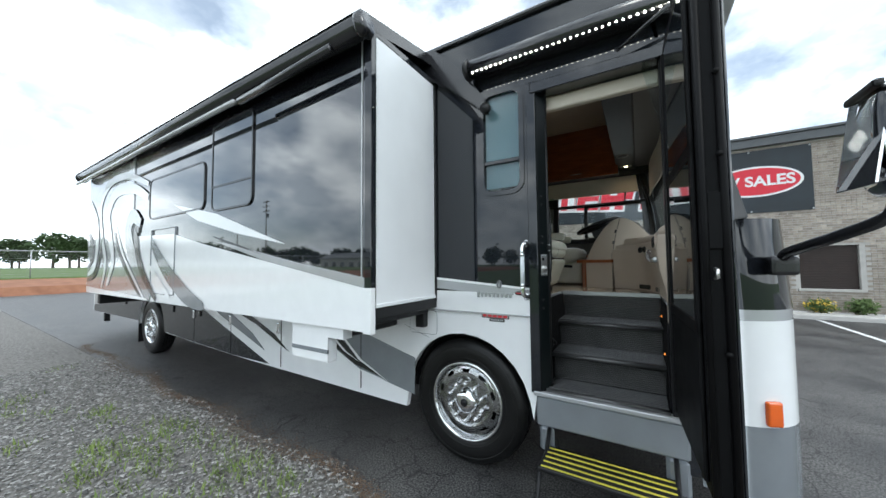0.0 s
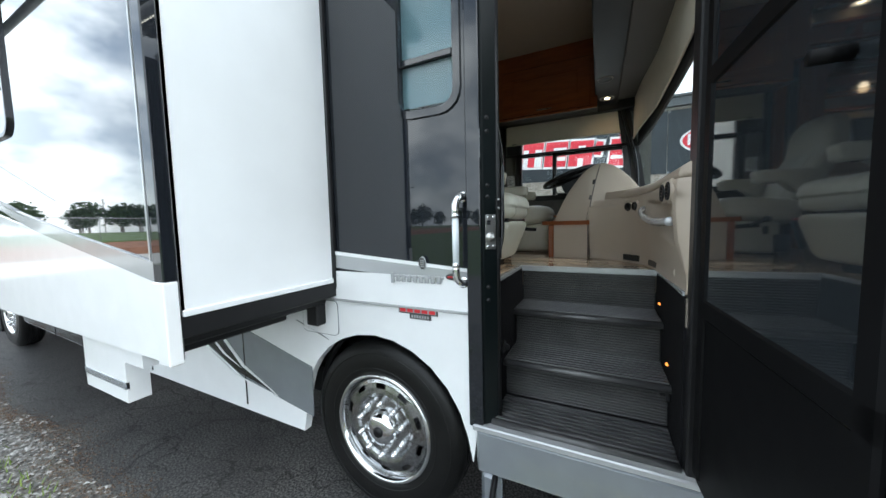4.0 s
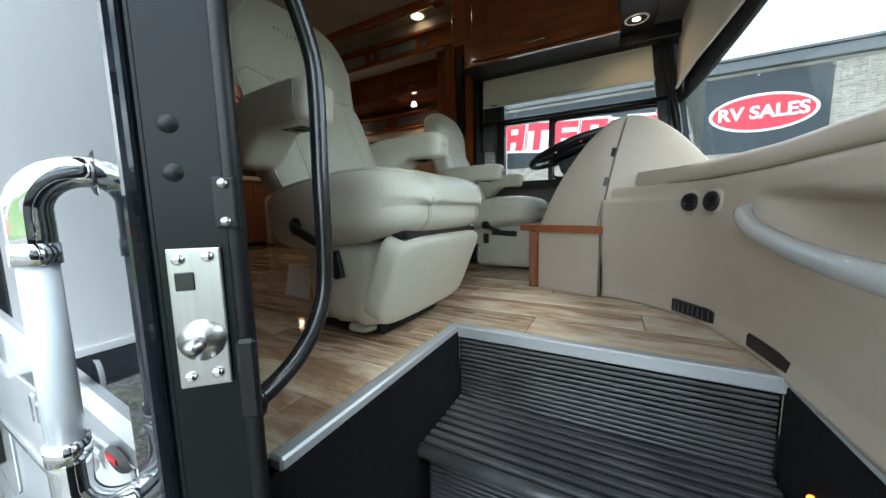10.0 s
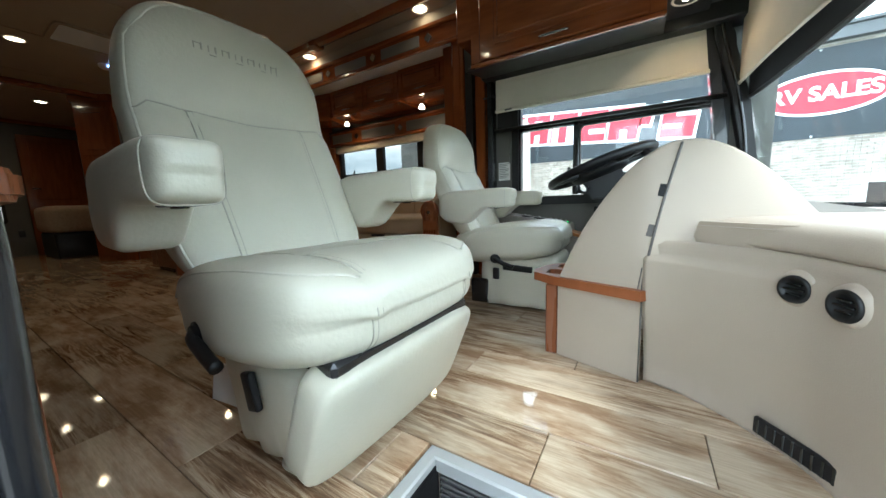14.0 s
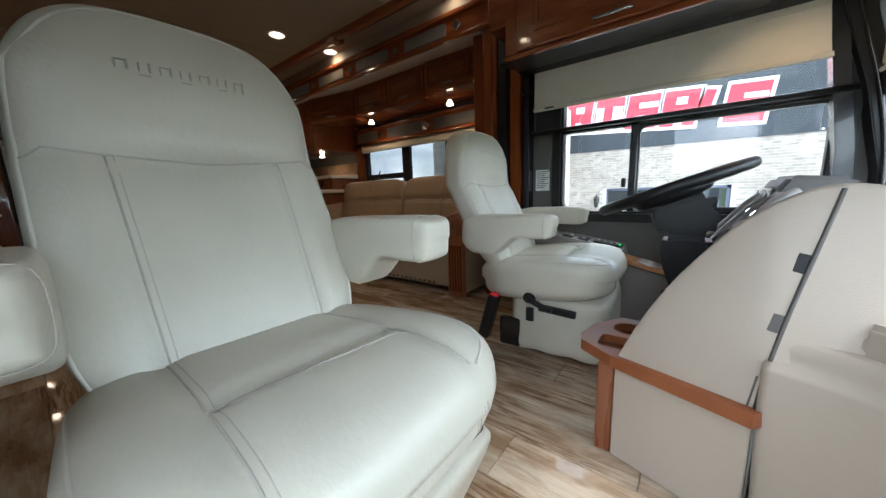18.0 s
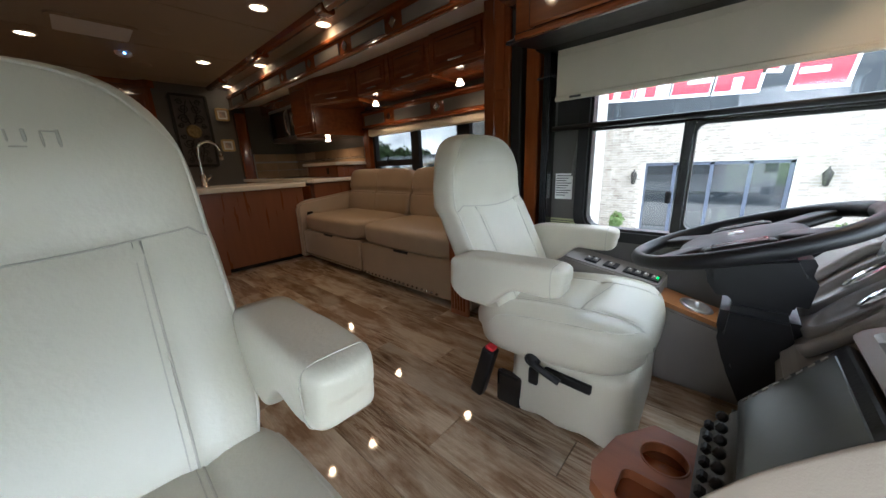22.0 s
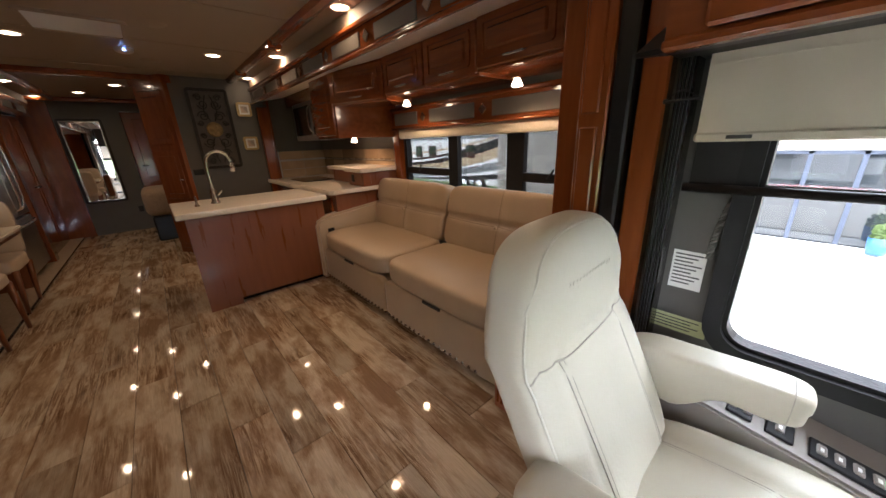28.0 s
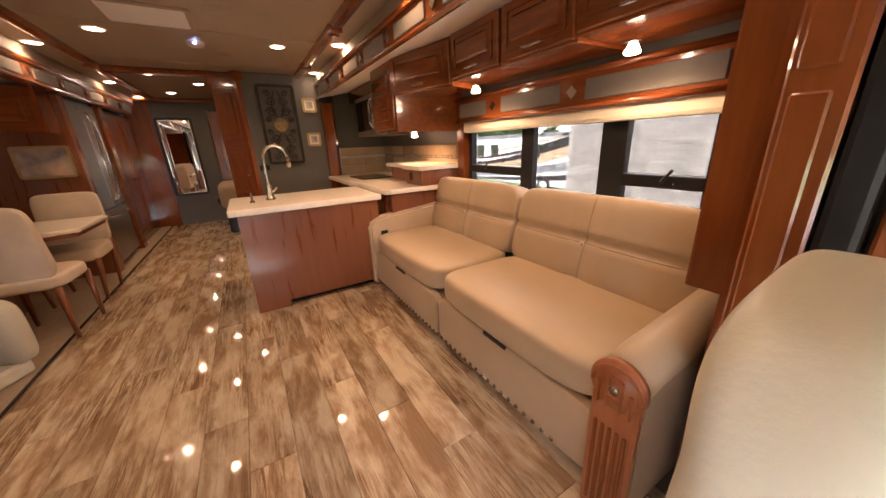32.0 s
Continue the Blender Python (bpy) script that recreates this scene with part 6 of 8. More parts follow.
part("console_shelf", holed_plate(rrect(-0.1175, 0.1175, -0.075, 0.075, 0.008), [ring_points(0, 0, 0.046)], -0.009, 0.009), "tray", cn, "orange wooden tray", at=pose(0.205, 4.595, 1.690, 0, 14, 0))
part("ribbed_block", join(*[box(0.012, 0.11, 0.03, (0.315 + 0.015 * q, 4.585, 1.668 - 0.004 * q), 0.003, 1, (0, 14, 0)) for q in range(6)]), "dashgray", cn)
part("cup_holder", lathe([(0.055, 0.009), (0.055, 0.013), (0.051, 0.016), (0.046, 0.015), (0.044, 0.009), (0.042, -0.018), (0.0, -0.018)], 32, (0.205, 4.595, 1.690), (0, 14, 0)), "steel", cn, "steel cup holder")
part("left_dash", span(0.50, 0.98, 4.60, 4.74, 1.62, 1.93, 0.03), "dashgray", cn)
solo("floor_mat", span(0.36, 0.60, 4.0, 4.5, F + 0.001, F + 0.010, 0.003), "wallgray", "gray carpet mat under the pedals", "mat")


# ---- captain's chairs ----
def captain_seat(name, label, m, footrest):
    s = thing(name, label, "seat", m, "cab seats")
    part("pedestal", box(0.26, 0.30, 0.06, (-0.03, 0, 0.03), 0.01), "blackp", s)

    def flare(v):
        k = 1 - (0.10 if footrest else -0.03) * (1 - v.z) / 2
        w = 0.035 * math.sin(9 * v.x + 2) * max(0, -v.z)
        return Vector((v.x * k, v.y * (k + w), v.z))
    part("base_skirt", pad(0.40 if not footrest else 0.27, 0.46, 0.24 if footrest else 0.285, (0.055 if not footrest else -0.005, 0, 0.155 if footrest else 0.147), 9, 12, (0, 0, 0), flare), "leather", s, "cream leather skirt over the base")
    part("skirt_flap", pad(0.10, 0.40, 0.02, (0.02, 0.01, 0.018), 5, 8, (0, 0, 4), lambda v: Vector((v.x, v.y, v.z + 0.6 * math.sin(6 * v.y)))), "leather", s)

    def cush(v):
        v.y *= 1.0 + 0.04 * v.x
        if v.z > 0:
            v.z += 0.14 * (1 - v.x * v.x) - 0.10 + 0.16 * v.y * v.y - 0.10 * math.exp(-((abs(v.y) - 0.55) / 0.07) ** 2) - 0.12 * math.exp(-((v.x - 0.30) / 0.06) ** 2) * (abs(v.y) < 0.56)
        else:
            v.x *= 0.95
            v.z *= 1.0 - 0.18 * max(0.0, v.x)
        return v
    cbm = pad(0.60, 0.550, 0.205, (-0.02, 0, 0.352), 4.0, 28, (0, -5, 0), cush)
    tree_c = BVHTree.FromBMesh(cbm)

    def ontop(x, y):
        hit = tree_c.ray_cast(Vector((x, y, 1.0)), Vector((0, 0, -1)))[0]
        return hit or Vector((x, y, 0.37))
    c = part("seat_cushion", cbm, "leather", s, "plump cream leather cushion")
    for y in (-0.150, 0.150):
        for e, r in ((0.0, 0.0020), (0.010 if y < 0 else -0.010, 0.0009)):
            front = [tree_c.ray_cast(Vector((0.6, y + e, 0.385 - 0.009 * q)), Vector((-1, 0, 0)))[0] for q in range(10)]
            part("seam", tube([ontop(-0.19 + 0.0225 * q, (y + e) * (0.95 + 0.0025 * q)) for q in range(20)] + [h for h in front if h], r, 6), "seam", c)
    part("cross_seam", tube([ontop(0.085 - 0.02 * math.cos(q * 0.32), -0.145 + 0.029 * q) for q in range(11)], 0.0020, 6), "seam", c)
    for sgn in (-1, 1):
        rim = []
        for q in range(25):
            g = math.pi * 0.5 * (1 - q / 24)
            x, y = 0.275 * abs(math.cos(g)) ** 0.45, sgn * 0.258 * abs(math.sin(g)) ** 0.5
            if abs(y) > 0.15:
                rim.append(ontop(x - 0.02, y))
        part("piping", tube([ontop(-0.21 + 0.03 * q, sgn * 0.258) for q in range(6)] + rim[1:], 0.0026, 6), "piping", c)

    def spine(z):
        """Front of the back at height z: reclined below the headrest, upright above."""
        k = (z - 0.35) / 0.725
        c = -0.115 - 0.338 * min(k, 0.62) - 0.338 * 0.10 * (1 - math.exp(-max(0, k - 0.62) / 0.10))
        return c + 0.018 * math.exp(-((k - 0.80) / 0.12) ** 2) - 0.010 * math.exp(-((k - 0.62) / 0.022) ** 2)

    def back(v):
        k = (v.z + 1) / 2
        v.y *= 1.0 - 0.02 * k - 0.08 * max(0, k - 0.55) - 0.9 * max(0, k - 0.82) ** 1.5
        z = 0.35 + 0.725 * k
        x = v.x
        if x > 0 and k < 0.64:
            x -= 0.14 * max(0, 1 - abs(v.y) / 0.55) + 0.10 * math.exp(-((abs(v.y) - 0.60) / 0.05) ** 2)
        if x < 0:
            x += 0.25 * max(0, 0.30 - k)
        v.x = (spine(z) - 0.075 + 0.345) / 0.075 + x
        return v
    bbm = pad(0.15, 0.525, 0.725, (-0.345, 0, 0.7125), 4.2, 26, (0, 0, 0), back)
    tree_b = BVHTree.FromBMesh(bbm)

    def onback(y, z, d=0.0):
        hit = tree_b.ray_cast(Vector((0.5, y, z)), Vector((-1, 0, 0)))[0]
        return (hit.x if hit and d > -0.02 else spine(z) + d, y, z)
    b = part("backrest", bbm, "leather", s, "cream leather back with a padded headrest")
    for sgn in (-1, 1):
        for e, r in ((0.0, 0.0021), (-0.011, 0.0010)):
            part("seam", tube([onback(sgn * (0.138 + e + 0.0012 * q), 0.43 + 0.036 * q) for q in range(11)], r, 6), "seam", b)
    part("headrest_seam", tube([onback(-0.25, 0.78)] + [onback(-0.24 + 0.02 * q, 0.782 + 0.022 * (abs(q - 12) / 12) ** 1.5 - (0.02 if q in (0, 24) else 0)) for q in range(25)] + [onback(0.25, 0.78)], 0.0022, 6), "seam", b)
    edge = [(0.24 * math.copysign(1, 20 - q), 0.40 + 0.030 * min(q, 40 - q), math.copysign(1, 20 - q), 0.0) for q in range(41) if not 18 < q < 22]
    low, high = [e for e in edge if e[2] > 0], [e for e in edge if e[2] < 0]
    over = [(0.185 * math.cos(math.pi * q / 20), 0.972 + 0.10 * math.sin(math.pi * q / 20), math.cos(math.pi * q / 20), math.sin(math.pi * q / 20)) for q in range(1, 20)]
    rim = []
    for y, z, oy, oz in low + over + high:
        hit = tree_b.ray_cast(Vector((spine(z) + 0.17, y + 0.5 * oy, z + 0.5 * oz)), Vector((-0.40, -oy, -oz)).normalized())[0]
        rim += [hit] if hit else []
    part("piping", tube(rim, 0.0034, 6), "piping", b)
    thread = "embroidery" if footrest else "faint"
    raised = 0.003 if footrest else 0.0012
    for q in range(7):
        h = (0.026 if q else 0.038) * (1.0 if footrest else 0.8)
        y = 0.096 - 0.032 * q
        zc = 0.955 - (0.006 if q == 0 else 0)
        e = part("embroidery", box(raised, 0.0042, h, onback(y, zc), 0.001, 1, (0, 3, 0)), thread, b, "embroidered maker's mark as plain bars")
        part("thread_bar", box(raised, 0.0026, h * 0.9, onback(y - 0.016, zc), 0.0008, 1, (0, 3, 0)), thread, e)
        part("thread_bar", box(raised, 0.017, 0.0024, onback(y - 0.008, zc + (0.5 - q % 2) * h * 0.86), 0.0008, 1, (0, 3, 0)), thread, e)
    for sgn in (-1, 1):
        def armf(v):
            """A padded beam that drops to a deep rounded shoulder at the back."""
            k = (v.x + 1) / 2
            e = min(1.0, max(0.0, (k - 0.36) / 0.30))
            low = 0.475 + 0.087 * e * e * (3 - 2 * e) + 0.03 * max(0, 0.15 - k) / 0.15
            top = 0.644 + 0.022 * k - 0.05 * max(0, 0.2 - k)
            z = (top + low) / 2 + v.z * (top - low) / 2
            swell = 1.0 + 0.05 * math.sin(3 * k + 1) * (1 - v.z * v.z) + 0.02 * math.sin(17 * k) * (v.z < 0)
            return Vector((v.x + 0.03 * (v.z > 0) * (k > 0.5) * (1 - v.y * v.y), v.y * swell, (z - 0.555) / 0.06))
        a = part("armrest", pad(0.385, 0.106, 0.12, (-0.128, sgn * 0.295, 0.555), 6.5, 22, (0, 2, 0), armf), "leather", s, "padded cream leather armrest")
        part("arm_seam", tube([(0.036, sgn * 0.295 + 0.0525 * math.copysign(abs(math.cos(t)) ** 0.4, math.cos(t)), 0.607 + 0.050 * math.copysign(abs(math.sin(t)) ** 0.5, math.sin(t))) for t in (2 * math.pi * q / 28 for q in range(28))], 0.0013, 6, True), "seam", a)
        part("arm_dial", box(0.075, 0.046, 0.012, (-0.022, sgn * 0.29, 0.562), 0.005, 2), "blackp", a)
        part("dial_wheel", cyl(0.016, 0.006, (-0.022, sgn * 0.29, 0.556), (0, 0, 0), 14, None, 0.003), "screen", a)
    if footrest:
        part("footrest", pad(0.085, 0.475, 0.25, (0.165, 0, 0.180), 7, 12, (0, 22, 0), lambda v: Vector((v.x + 0.35 * (1 - v.y * v.y) * 0.4, v.y, v.z))), "leather", s, "folded cream leather footrest")
        part("footrest_bracket", box(0.13, 0.42, 0.030, (0.165, 0, 0.292), 0.008), "black", s)
        for q in range(5):
            part("bolt", cyl(0.010, 0.02, (0.215, -0.17 + 0.085 * q, 0.300), (0, 90, 0), 8), "blackp", s)
        part("tag_sheet", box(0.08, 0.003, 0.10, (-0.20, -0.19, 0.14), 0, 1, (0, 12, 20)), "paper", s, "white care tag hanging under the seat")
    if footrest:
        part("control_plate", box(0.036, 0.014, 0.075, (0.02, -0.236, 0.215), 0.012, 3, (0, -14, 0)), "blackp", s, "black seat control")
    else:
        part("control_plate", box(0.15, 0.016, 0.034, (0.065, -0.240, 0.232), 0.008, 2, (0, 4, 0)), "blackp", s, "black seat controls")
        part("switch_plate", box(0.034, 0.016, 0.065, (-0.047, -0.238, 0.196), 0.008, 2), "blackp", s)
    LX, LZ = (-0.085, 0.318) if footrest else (-0.040, 0.285)
    lv = part("lever", tube(curve([(LX, -0.24, LZ), (LX, -0.278, LZ), (LX + 0.04, -0.282, LZ - 0.020), (LX + 0.095, -0.282, LZ - 0.040)], 5), 0.012, 10), "blackp", s)
    part("lever_knob", cyl(0.025, 0.045, (LX, -0.258, LZ), (90, 0, 0), 18, None, 0.006), "blackp", lv)
    return s


captain_seat("passenger_seat", "cream leather captain's chair with a footrest by the stair well", pose(-0.15, 2.995, F, 0, 0, -1.5), True)
ds = captain_seat("driver_seat", "cream leather driver's chair turned to the wheel", pose(-0.13, 4.245, F, 0, 0, 3) @ Matrix.Diagonal((1.0, 1.0, 0.935, 1.0)), False)
bk = part("belt_buckle", box(0.050, 0.048, 0.225, (-0.222, -0.272, 0.165), 0.012, 3, (0, 15, 0)), "blackp", ds, "black seat-belt buckle")
part("buckle_button", box(0.034, 0.034, 0.016, (-0.193, -0.272, 0.276), 0.004, 1, (0, 15, 0)), "red", bk)
part("base_gap", box(0.10, 0.03, 0.14, (-0.14, -0.225, 0.09), 0.02, 2), "black", ds)

# ---- driver-side slide-out with sofa and kitchen ----
SW = 5.42          # its outer wall
setting("slide_wall", holed(-4.90, -0.80, F, 3.20, [(-2.85, -1.10, 2.02, 2.72)], "y", SW, SW + 0.06), "wallgray", "gray wall behind the sofa and kitchen", "wall")
setting("slide_ceiling", span(-4.90, -0.80, 4.70, SW, 3.16, 3.20, 0), "vinyl", "pale ceiling of the slide-out", "ceiling")
setting("slide_floor_2", span(-4.90, -0.80, 4.62, SW, F - 0.06, F - 0.005, 0), "grout", "slide-out floor", "floor")
setting("slide_side", span(-0.80, -0.764, 4.742, SW, F, 3.2, 0), "woodv", "wood end wall of the slide-out", "wall")
setting("slide_side", span(-4.95, -4.90, 4.74, SW, F, 3.2, 0), "wallgray", "gray end wall of the slide-out", "wall")
hd = thing("slide_fascia", "cherry fascia beam with diamond studs over the slide-out", "beam", kind="structure")
part("beam", span(-4.86, -0.64, 4.62, 4.645, 3.06, 3.20, 0.006), "wood", hd)
part("under_soffit", prism([(4.646, 3.075), (4.648, 3.16), (4.98, 3.16), (4.98, 3.142)], "x", -4.84, -0.81), "soffit", hd, "pale sloped underside of the slide-out edge")
part("moulding", span(-4.86, -0.64, 4.60, 4.63, 3.05, 3.075, 0.008), "wood", hd)
part("moulding", span(-4.86, -0.64, 4.60, 4.63, 3.19, 3.225, 0.008), "wood", hd)
part("soffit", span(-4.86, -0.64, 4.632, 4.78, 3.225, CEIL, 0.004), "vinyl", hd)
for x in (-1.2, -1.75, -2.3, -2.85, -3.4, -3.95, -4.5):
    part("inset", span(x - 0.19, x + 0.19, 4.612, 4.622, 3.09, 3.17, 0.004), "wallpaper", hd)
    part("stud", box(0.05, 0.012, 0.05, (x + 0.275, 4.612, 3.13), 0.003, 1, (0, 45, 0)), "nickel", hd)
cb = thing("ceiling_beam", "dark cherry ceiling beam with collars", "beam", kind="structure", group="ceiling beams")
part("beam", prism([(4.40, CEIL), (4.41, CEIL - 0.035), (4.44, CEIL - 0.045), (4.47, CEIL - 0.035), (4.48, CEIL)], "x", -4.86, 0.5), "wood", cb)
for x in (-0.7, -1.95, -3.1, -4.3):
    part("collar", box(0.10, 0.10, 0.055, (x, 4.44, CEIL - 0.025), 0.015, 2), "wood", cb)
cb2 = thing("ceiling_beam", "dark cherry ceiling beam with collars", "beam", kind="structure", group="ceiling beams")
part("beam", prism([(2.70, CEIL), (2.71, CEIL - 0.035), (2.74, CEIL - 0.045), (2.77, CEIL - 0.035), (2.78, CEIL)], "x", -8.8, 0.3), "wood", cb2)
for x in (-1.6, -3.2, -4.85, -6.4):
    part("collar", box(0.10, 0.10, 0.055, (x, 2.74, CEIL - 0.025), 0.015, 2), "wood", cb2)
part("cross_beam", span(-5.0, -4.92, 2.78, 3.8, CEIL - 0.05, CEIL, 0.01), "wood", cb2)
part("cross_beam", span(-7.2, -7.12, 2.4, 4.7, CEIL - 0.05, CEIL, 0.01), "wood", cb2)
# pillar at the front of the slide
pl = thing("slide_pillar", "panelled cherry pillar between cab and sofa", "pillar", kind="structure")
part("post", span(-0.762, -0.665, 4.655, 4.74, F, CEIL, 0.006), "woodv", pl)
part("panel", span(-0.748, -0.690, 4.647, 4.657, 2.62, 3.24, 0.006), "woodv", pl)
part("panel", span(-0.748, -0.690, 4.647, 4.657, 1.5, 2.58, 0.006), "woodv", pl)
part("gasket", span(-0.66, -0.60, 4.66, 4.76, F, CEIL, 0.012, 2), "blackp", pl)
part("cab_post", span(-0.59, -0.515, 4.68, 4.74, F, CEIL, 0.006), "woodv", pl)
part("hanging_panel", span(-0.888, -0.864, 4.79, 5.40, 2.11, 3.16, 0.006), "woodv", pl)
part("hanging_lip", span(-0.888, -0.765, 4.752, 4.788, 2.10, 3.16, 0.008, 2), "woodv", pl)
# sofa
sf = thing("sofa", "tan leather sofa bed with nail-head trim", "sofa", pose(0, 0, F))
part("sofa_base", span(-3.0, -0.96, 4.56, 5.30, 0.03, 0.28, 0.02, 2), "tan", sf)
for x0, x1 in ((-3.0, -1.985), (-1.975, -0.96)):
    xc, wd = (x0 + x1) / 2, x1 - x0
    part("front_panel", pad(wd - 0.006, 0.05, 0.27, (xc, 4.555, 0.175), 12, 6), "tan", sf)
    part("pull_tab", box(0.16, 0.012, 0.02, (xc, 4.535, 0.30), 0.004), "blackp", sf)
    part("seat_cushion", pad(wd - 0.004, 0.62, 0.17, (xc, 4.83, 0.385), 6, 12), "tan", sf, "tan leather seat cushion")
    bb = pad(wd - 0.006, 0.19, 0.46, (xc, 5.19, 0.64), 7.5, 30, (-14, 0, 0), lambda v: Vector((v.x, v.y + (0.34 * math.exp(-(v.x / 0.06) ** 2) + 0.30 * math.exp(-((v.z - 0.02) / 0.07) ** 2)) * (1 if v.y < 0 else 0), v.z)))
    tree_s = BVHTree.FromBMesh(bb)
    bc = part("back_cushion", bb, "tan", sf, "button-tufted tan back cushion")
    up, across = [], []
    for q in range(21):
        h1 = tree_s.ray_cast(Vector((xc, 4.0, 0.45 + 0.0205 * q)), Vector((0, 1, 0)))[0]
        h2 = tree_s.ray_cast(Vector((xc + wd * 0.47 * (q / 10 - 1), 4.0, 0.645)), Vector((0, 1, 0)))[0]
        up += [h1] if h1 else []
        across += [h2] if h2 else []
    part("stitch", tube(up, 0.0035, 6), "stitch", bc)
    part("stitch", tube(across, 0.0035, 6), "stitch", bc)
    part("tuft", cyl(0.012, 0.012, (xc, 5.085, 0.645), (90, 0, 0), 12), "tan", bc)
arm_pts = [(4.50, 0.02), (4.50, 0.53), (4.54, 0.575), (4.62, 0.59), (5.26, 0.66), (5.30, 0.62), (5.30, 0.02)]
part("arm", prism(arm_pts, "x", -3.10, -2.985, 0.02), "tan", sf)
part("arm", prism(arm_pts, "x", -0.945, -0.825, 0.02), "tan", sf)
part("arm_roll", tube([(-0.885, 4.512, 0.515), (-0.885, 4.62, 0.535), (-0.885, 5.24, 0.60)], 0.070, 20), "tan", sf)
part("outlet", box(0.006, 0.06, 0.035, (-2.98, 4.62, 0.46), 0.002), "blackp", sf)
cv = part("carved_end", span(-0.955, -0.82, 4.475, 4.505, 0.0, 0.50, 0.008), "carve", sf, "carved reddish wood arm front")
part("carved_round", cyl(0.078, 0.036, (-0.8875, 4.488, 0.50), (90, 0, 0), 24, None, 0.008), "carve", cv)
for k in range(5):
    part("flute", span(-0.935 + 0.0215 * k, -0.924 + 0.0215 * k, 4.468, 4.478, 0.04, 0.36, 0.003), "woodv", cv)
part("carved_rim", tube([(-0.8875 + 0.068 * math.cos(math.pi * q / 16), 4.470, 0.492 + 0.072 * math.sin(math.pi * q / 16)) for q in range(17)], 0.005, 8), "carve", cv)
for dx in (-0.046, -0.020, 0.020, 0.046):
    part("carved_bar", span(-0.8875 + dx - 0.005, -0.8875 + dx + 0.005, 4.464, 4.476, 0.425, 0.53 if abs(dx) < 0.03 else 0.505, 0.003), "carve", cv)
for dz in (0.46, 0.53):
    part("carved_bar", span(-0.905, -0.870, 4.464, 4.476, dz - 0.004, dz + 0.004, 0.002), "carve", cv)
part("carved_stud", cyl(0.014, 0.014, (-0.8875, 4.472, 0.49), (90, 0, 0), 12), "nickel", cv)
nail = mesh("nail_head", lathe([(0.0, 0.010), (0.007, 0.007), (0.010, 0)], 8), "nickel")
for k in range(40):
    o = new("nail_head", nail)
    o.parent = sf
    o.matrix_local = pose(-2.97 + 0.0475 * k, 4.527, 0.065, 90, 0, 0)
# window behind the sofa
sw2 = thing("window_2", "black-framed slider window behind the sofa", "window", kind="structure")
part("window_frame", frame_ring(-2.82, -1.13, 2.05, 2.69, 0.03, 0.02, "y", SW - 0.02, SW + 0.03), "blackp", sw2)
for x, hw in ((-2.18, 0.055), (-1.565, 0.07)):
    part("mullion", span(x - hw, x + hw, SW - 0.02, SW + 0.03, 2.05, 2.69, 0.004), "blackp", sw2)
for x0, x1 in ((-2.82, -2.235), (-1.50, -1.13)):
    part("sash_rail", span(x0, x1, SW - 0.02, SW + 0.03, 2.27, 2.33, 0.004), "blackp", sw2)
    part("crank", tube([(x0 + 0.2, SW - 0.03, 2.30), (x0 + 0.25, SW - 0.05, 2.36)], 0.008, 8), "blackp", sw2)
p2 = part("pane", span(-2.84, -1.11, SW + 0.035, SW + 0.04, 2.03, 2.71, 0), "privacy", sw2)
p2.visible_shadow = False
sh2 = thing("roller_shade", "cream roller shade above the sofa window", "blind", pose(0, 0, 0), "cab shades")
part("shade_roll", span(-2.84, -1.08, SW - 0.09, SW - 0.03, 2.585, 2.67, 0.02, 2), "shade", sh2)
vl = thing("window_valance", "cherry valance with patterned insets and diamond studs", "valance", pose(0, 0, 0))
part("board", span(-2.90, -1.06, SW - 0.10, SW, 2.66, 2.84, 0.006), "wood", vl)
part("lower_moulding", tube([(-2.90, SW - 0.11, 2.67), (-1.06, SW - 0.11, 2.67)], 0.012), "wood", vl)
part("upper_moulding", tube([(-2.90, SW - 0.11, 2.835), (-1.06, SW - 0.11, 2.835)], 0.015), "wood", vl)
for x0, x1 in ((-2.86, -2.52), (-2.36, -1.86), (-1.70, -1.10)):
    part("inset", span(x0, x1, SW - 0.108, SW - 0.098, 2.70, 2.80, 0.004), "wallpaper", vl)
for x in (-2.44, -1.78):
    part("stud", box(0.055, 0.012, 0.055, (x, SW - 0.108, 2.75), 0.004, 1, (0, 45, 0)), "nickel", vl)
part("side_post", span(-2.98, -2.88, SW - 0.06, SW, F + 0.6, 2.86, 0.006), "woodv", vl)


def wall_cabinet(x0, x1, y, z0, z1, handle_at=0.5, depth=0.4):
    c = thing("wall_cabinet", "glossy cherry wall cabinet with a raised panel door", "cabinet", pose(0, 0, 0), "wall cabinets")
    part("cabinet_body", span(x0, x1, y + 0.02, y + depth, z0, z1, 0.004), "wood", c)
    d = part("cabinet_door", span(x0 + 0.008, x1 - 0.008, y, y + 0.022, z0 + 0.01, z1 - 0.02, 0.006), "wood", c)
    part("groove", frame_ring(x0 + 0.062, x1 - 0.062, z0 + 0.062, z1 - 0.066, 0.014, 0.006, "y", y - 0.010, y + 0.002), "wood", d)
    part("raised_panel", span(x0 + 0.085, x1 - 0.085, y - 0.016, y + 0.004, z0 + 0.085, z1 - 0.09, 0.015), "wood", d)
    xm = x0 + handle_at * (x1 - x0)
    part("handle", tube(curve([(xm - 0.06, y, z0 + 0.045), (xm - 0.05, y - 0.022, z0 + 0.04), (xm, y - 0.026, z0 + 0.038), (xm + 0.05, y - 0.022, z0 + 0.04), (xm + 0.06, y, z0 + 0.045)], 4), 0.0055, 8), "nickel", d)
    return c


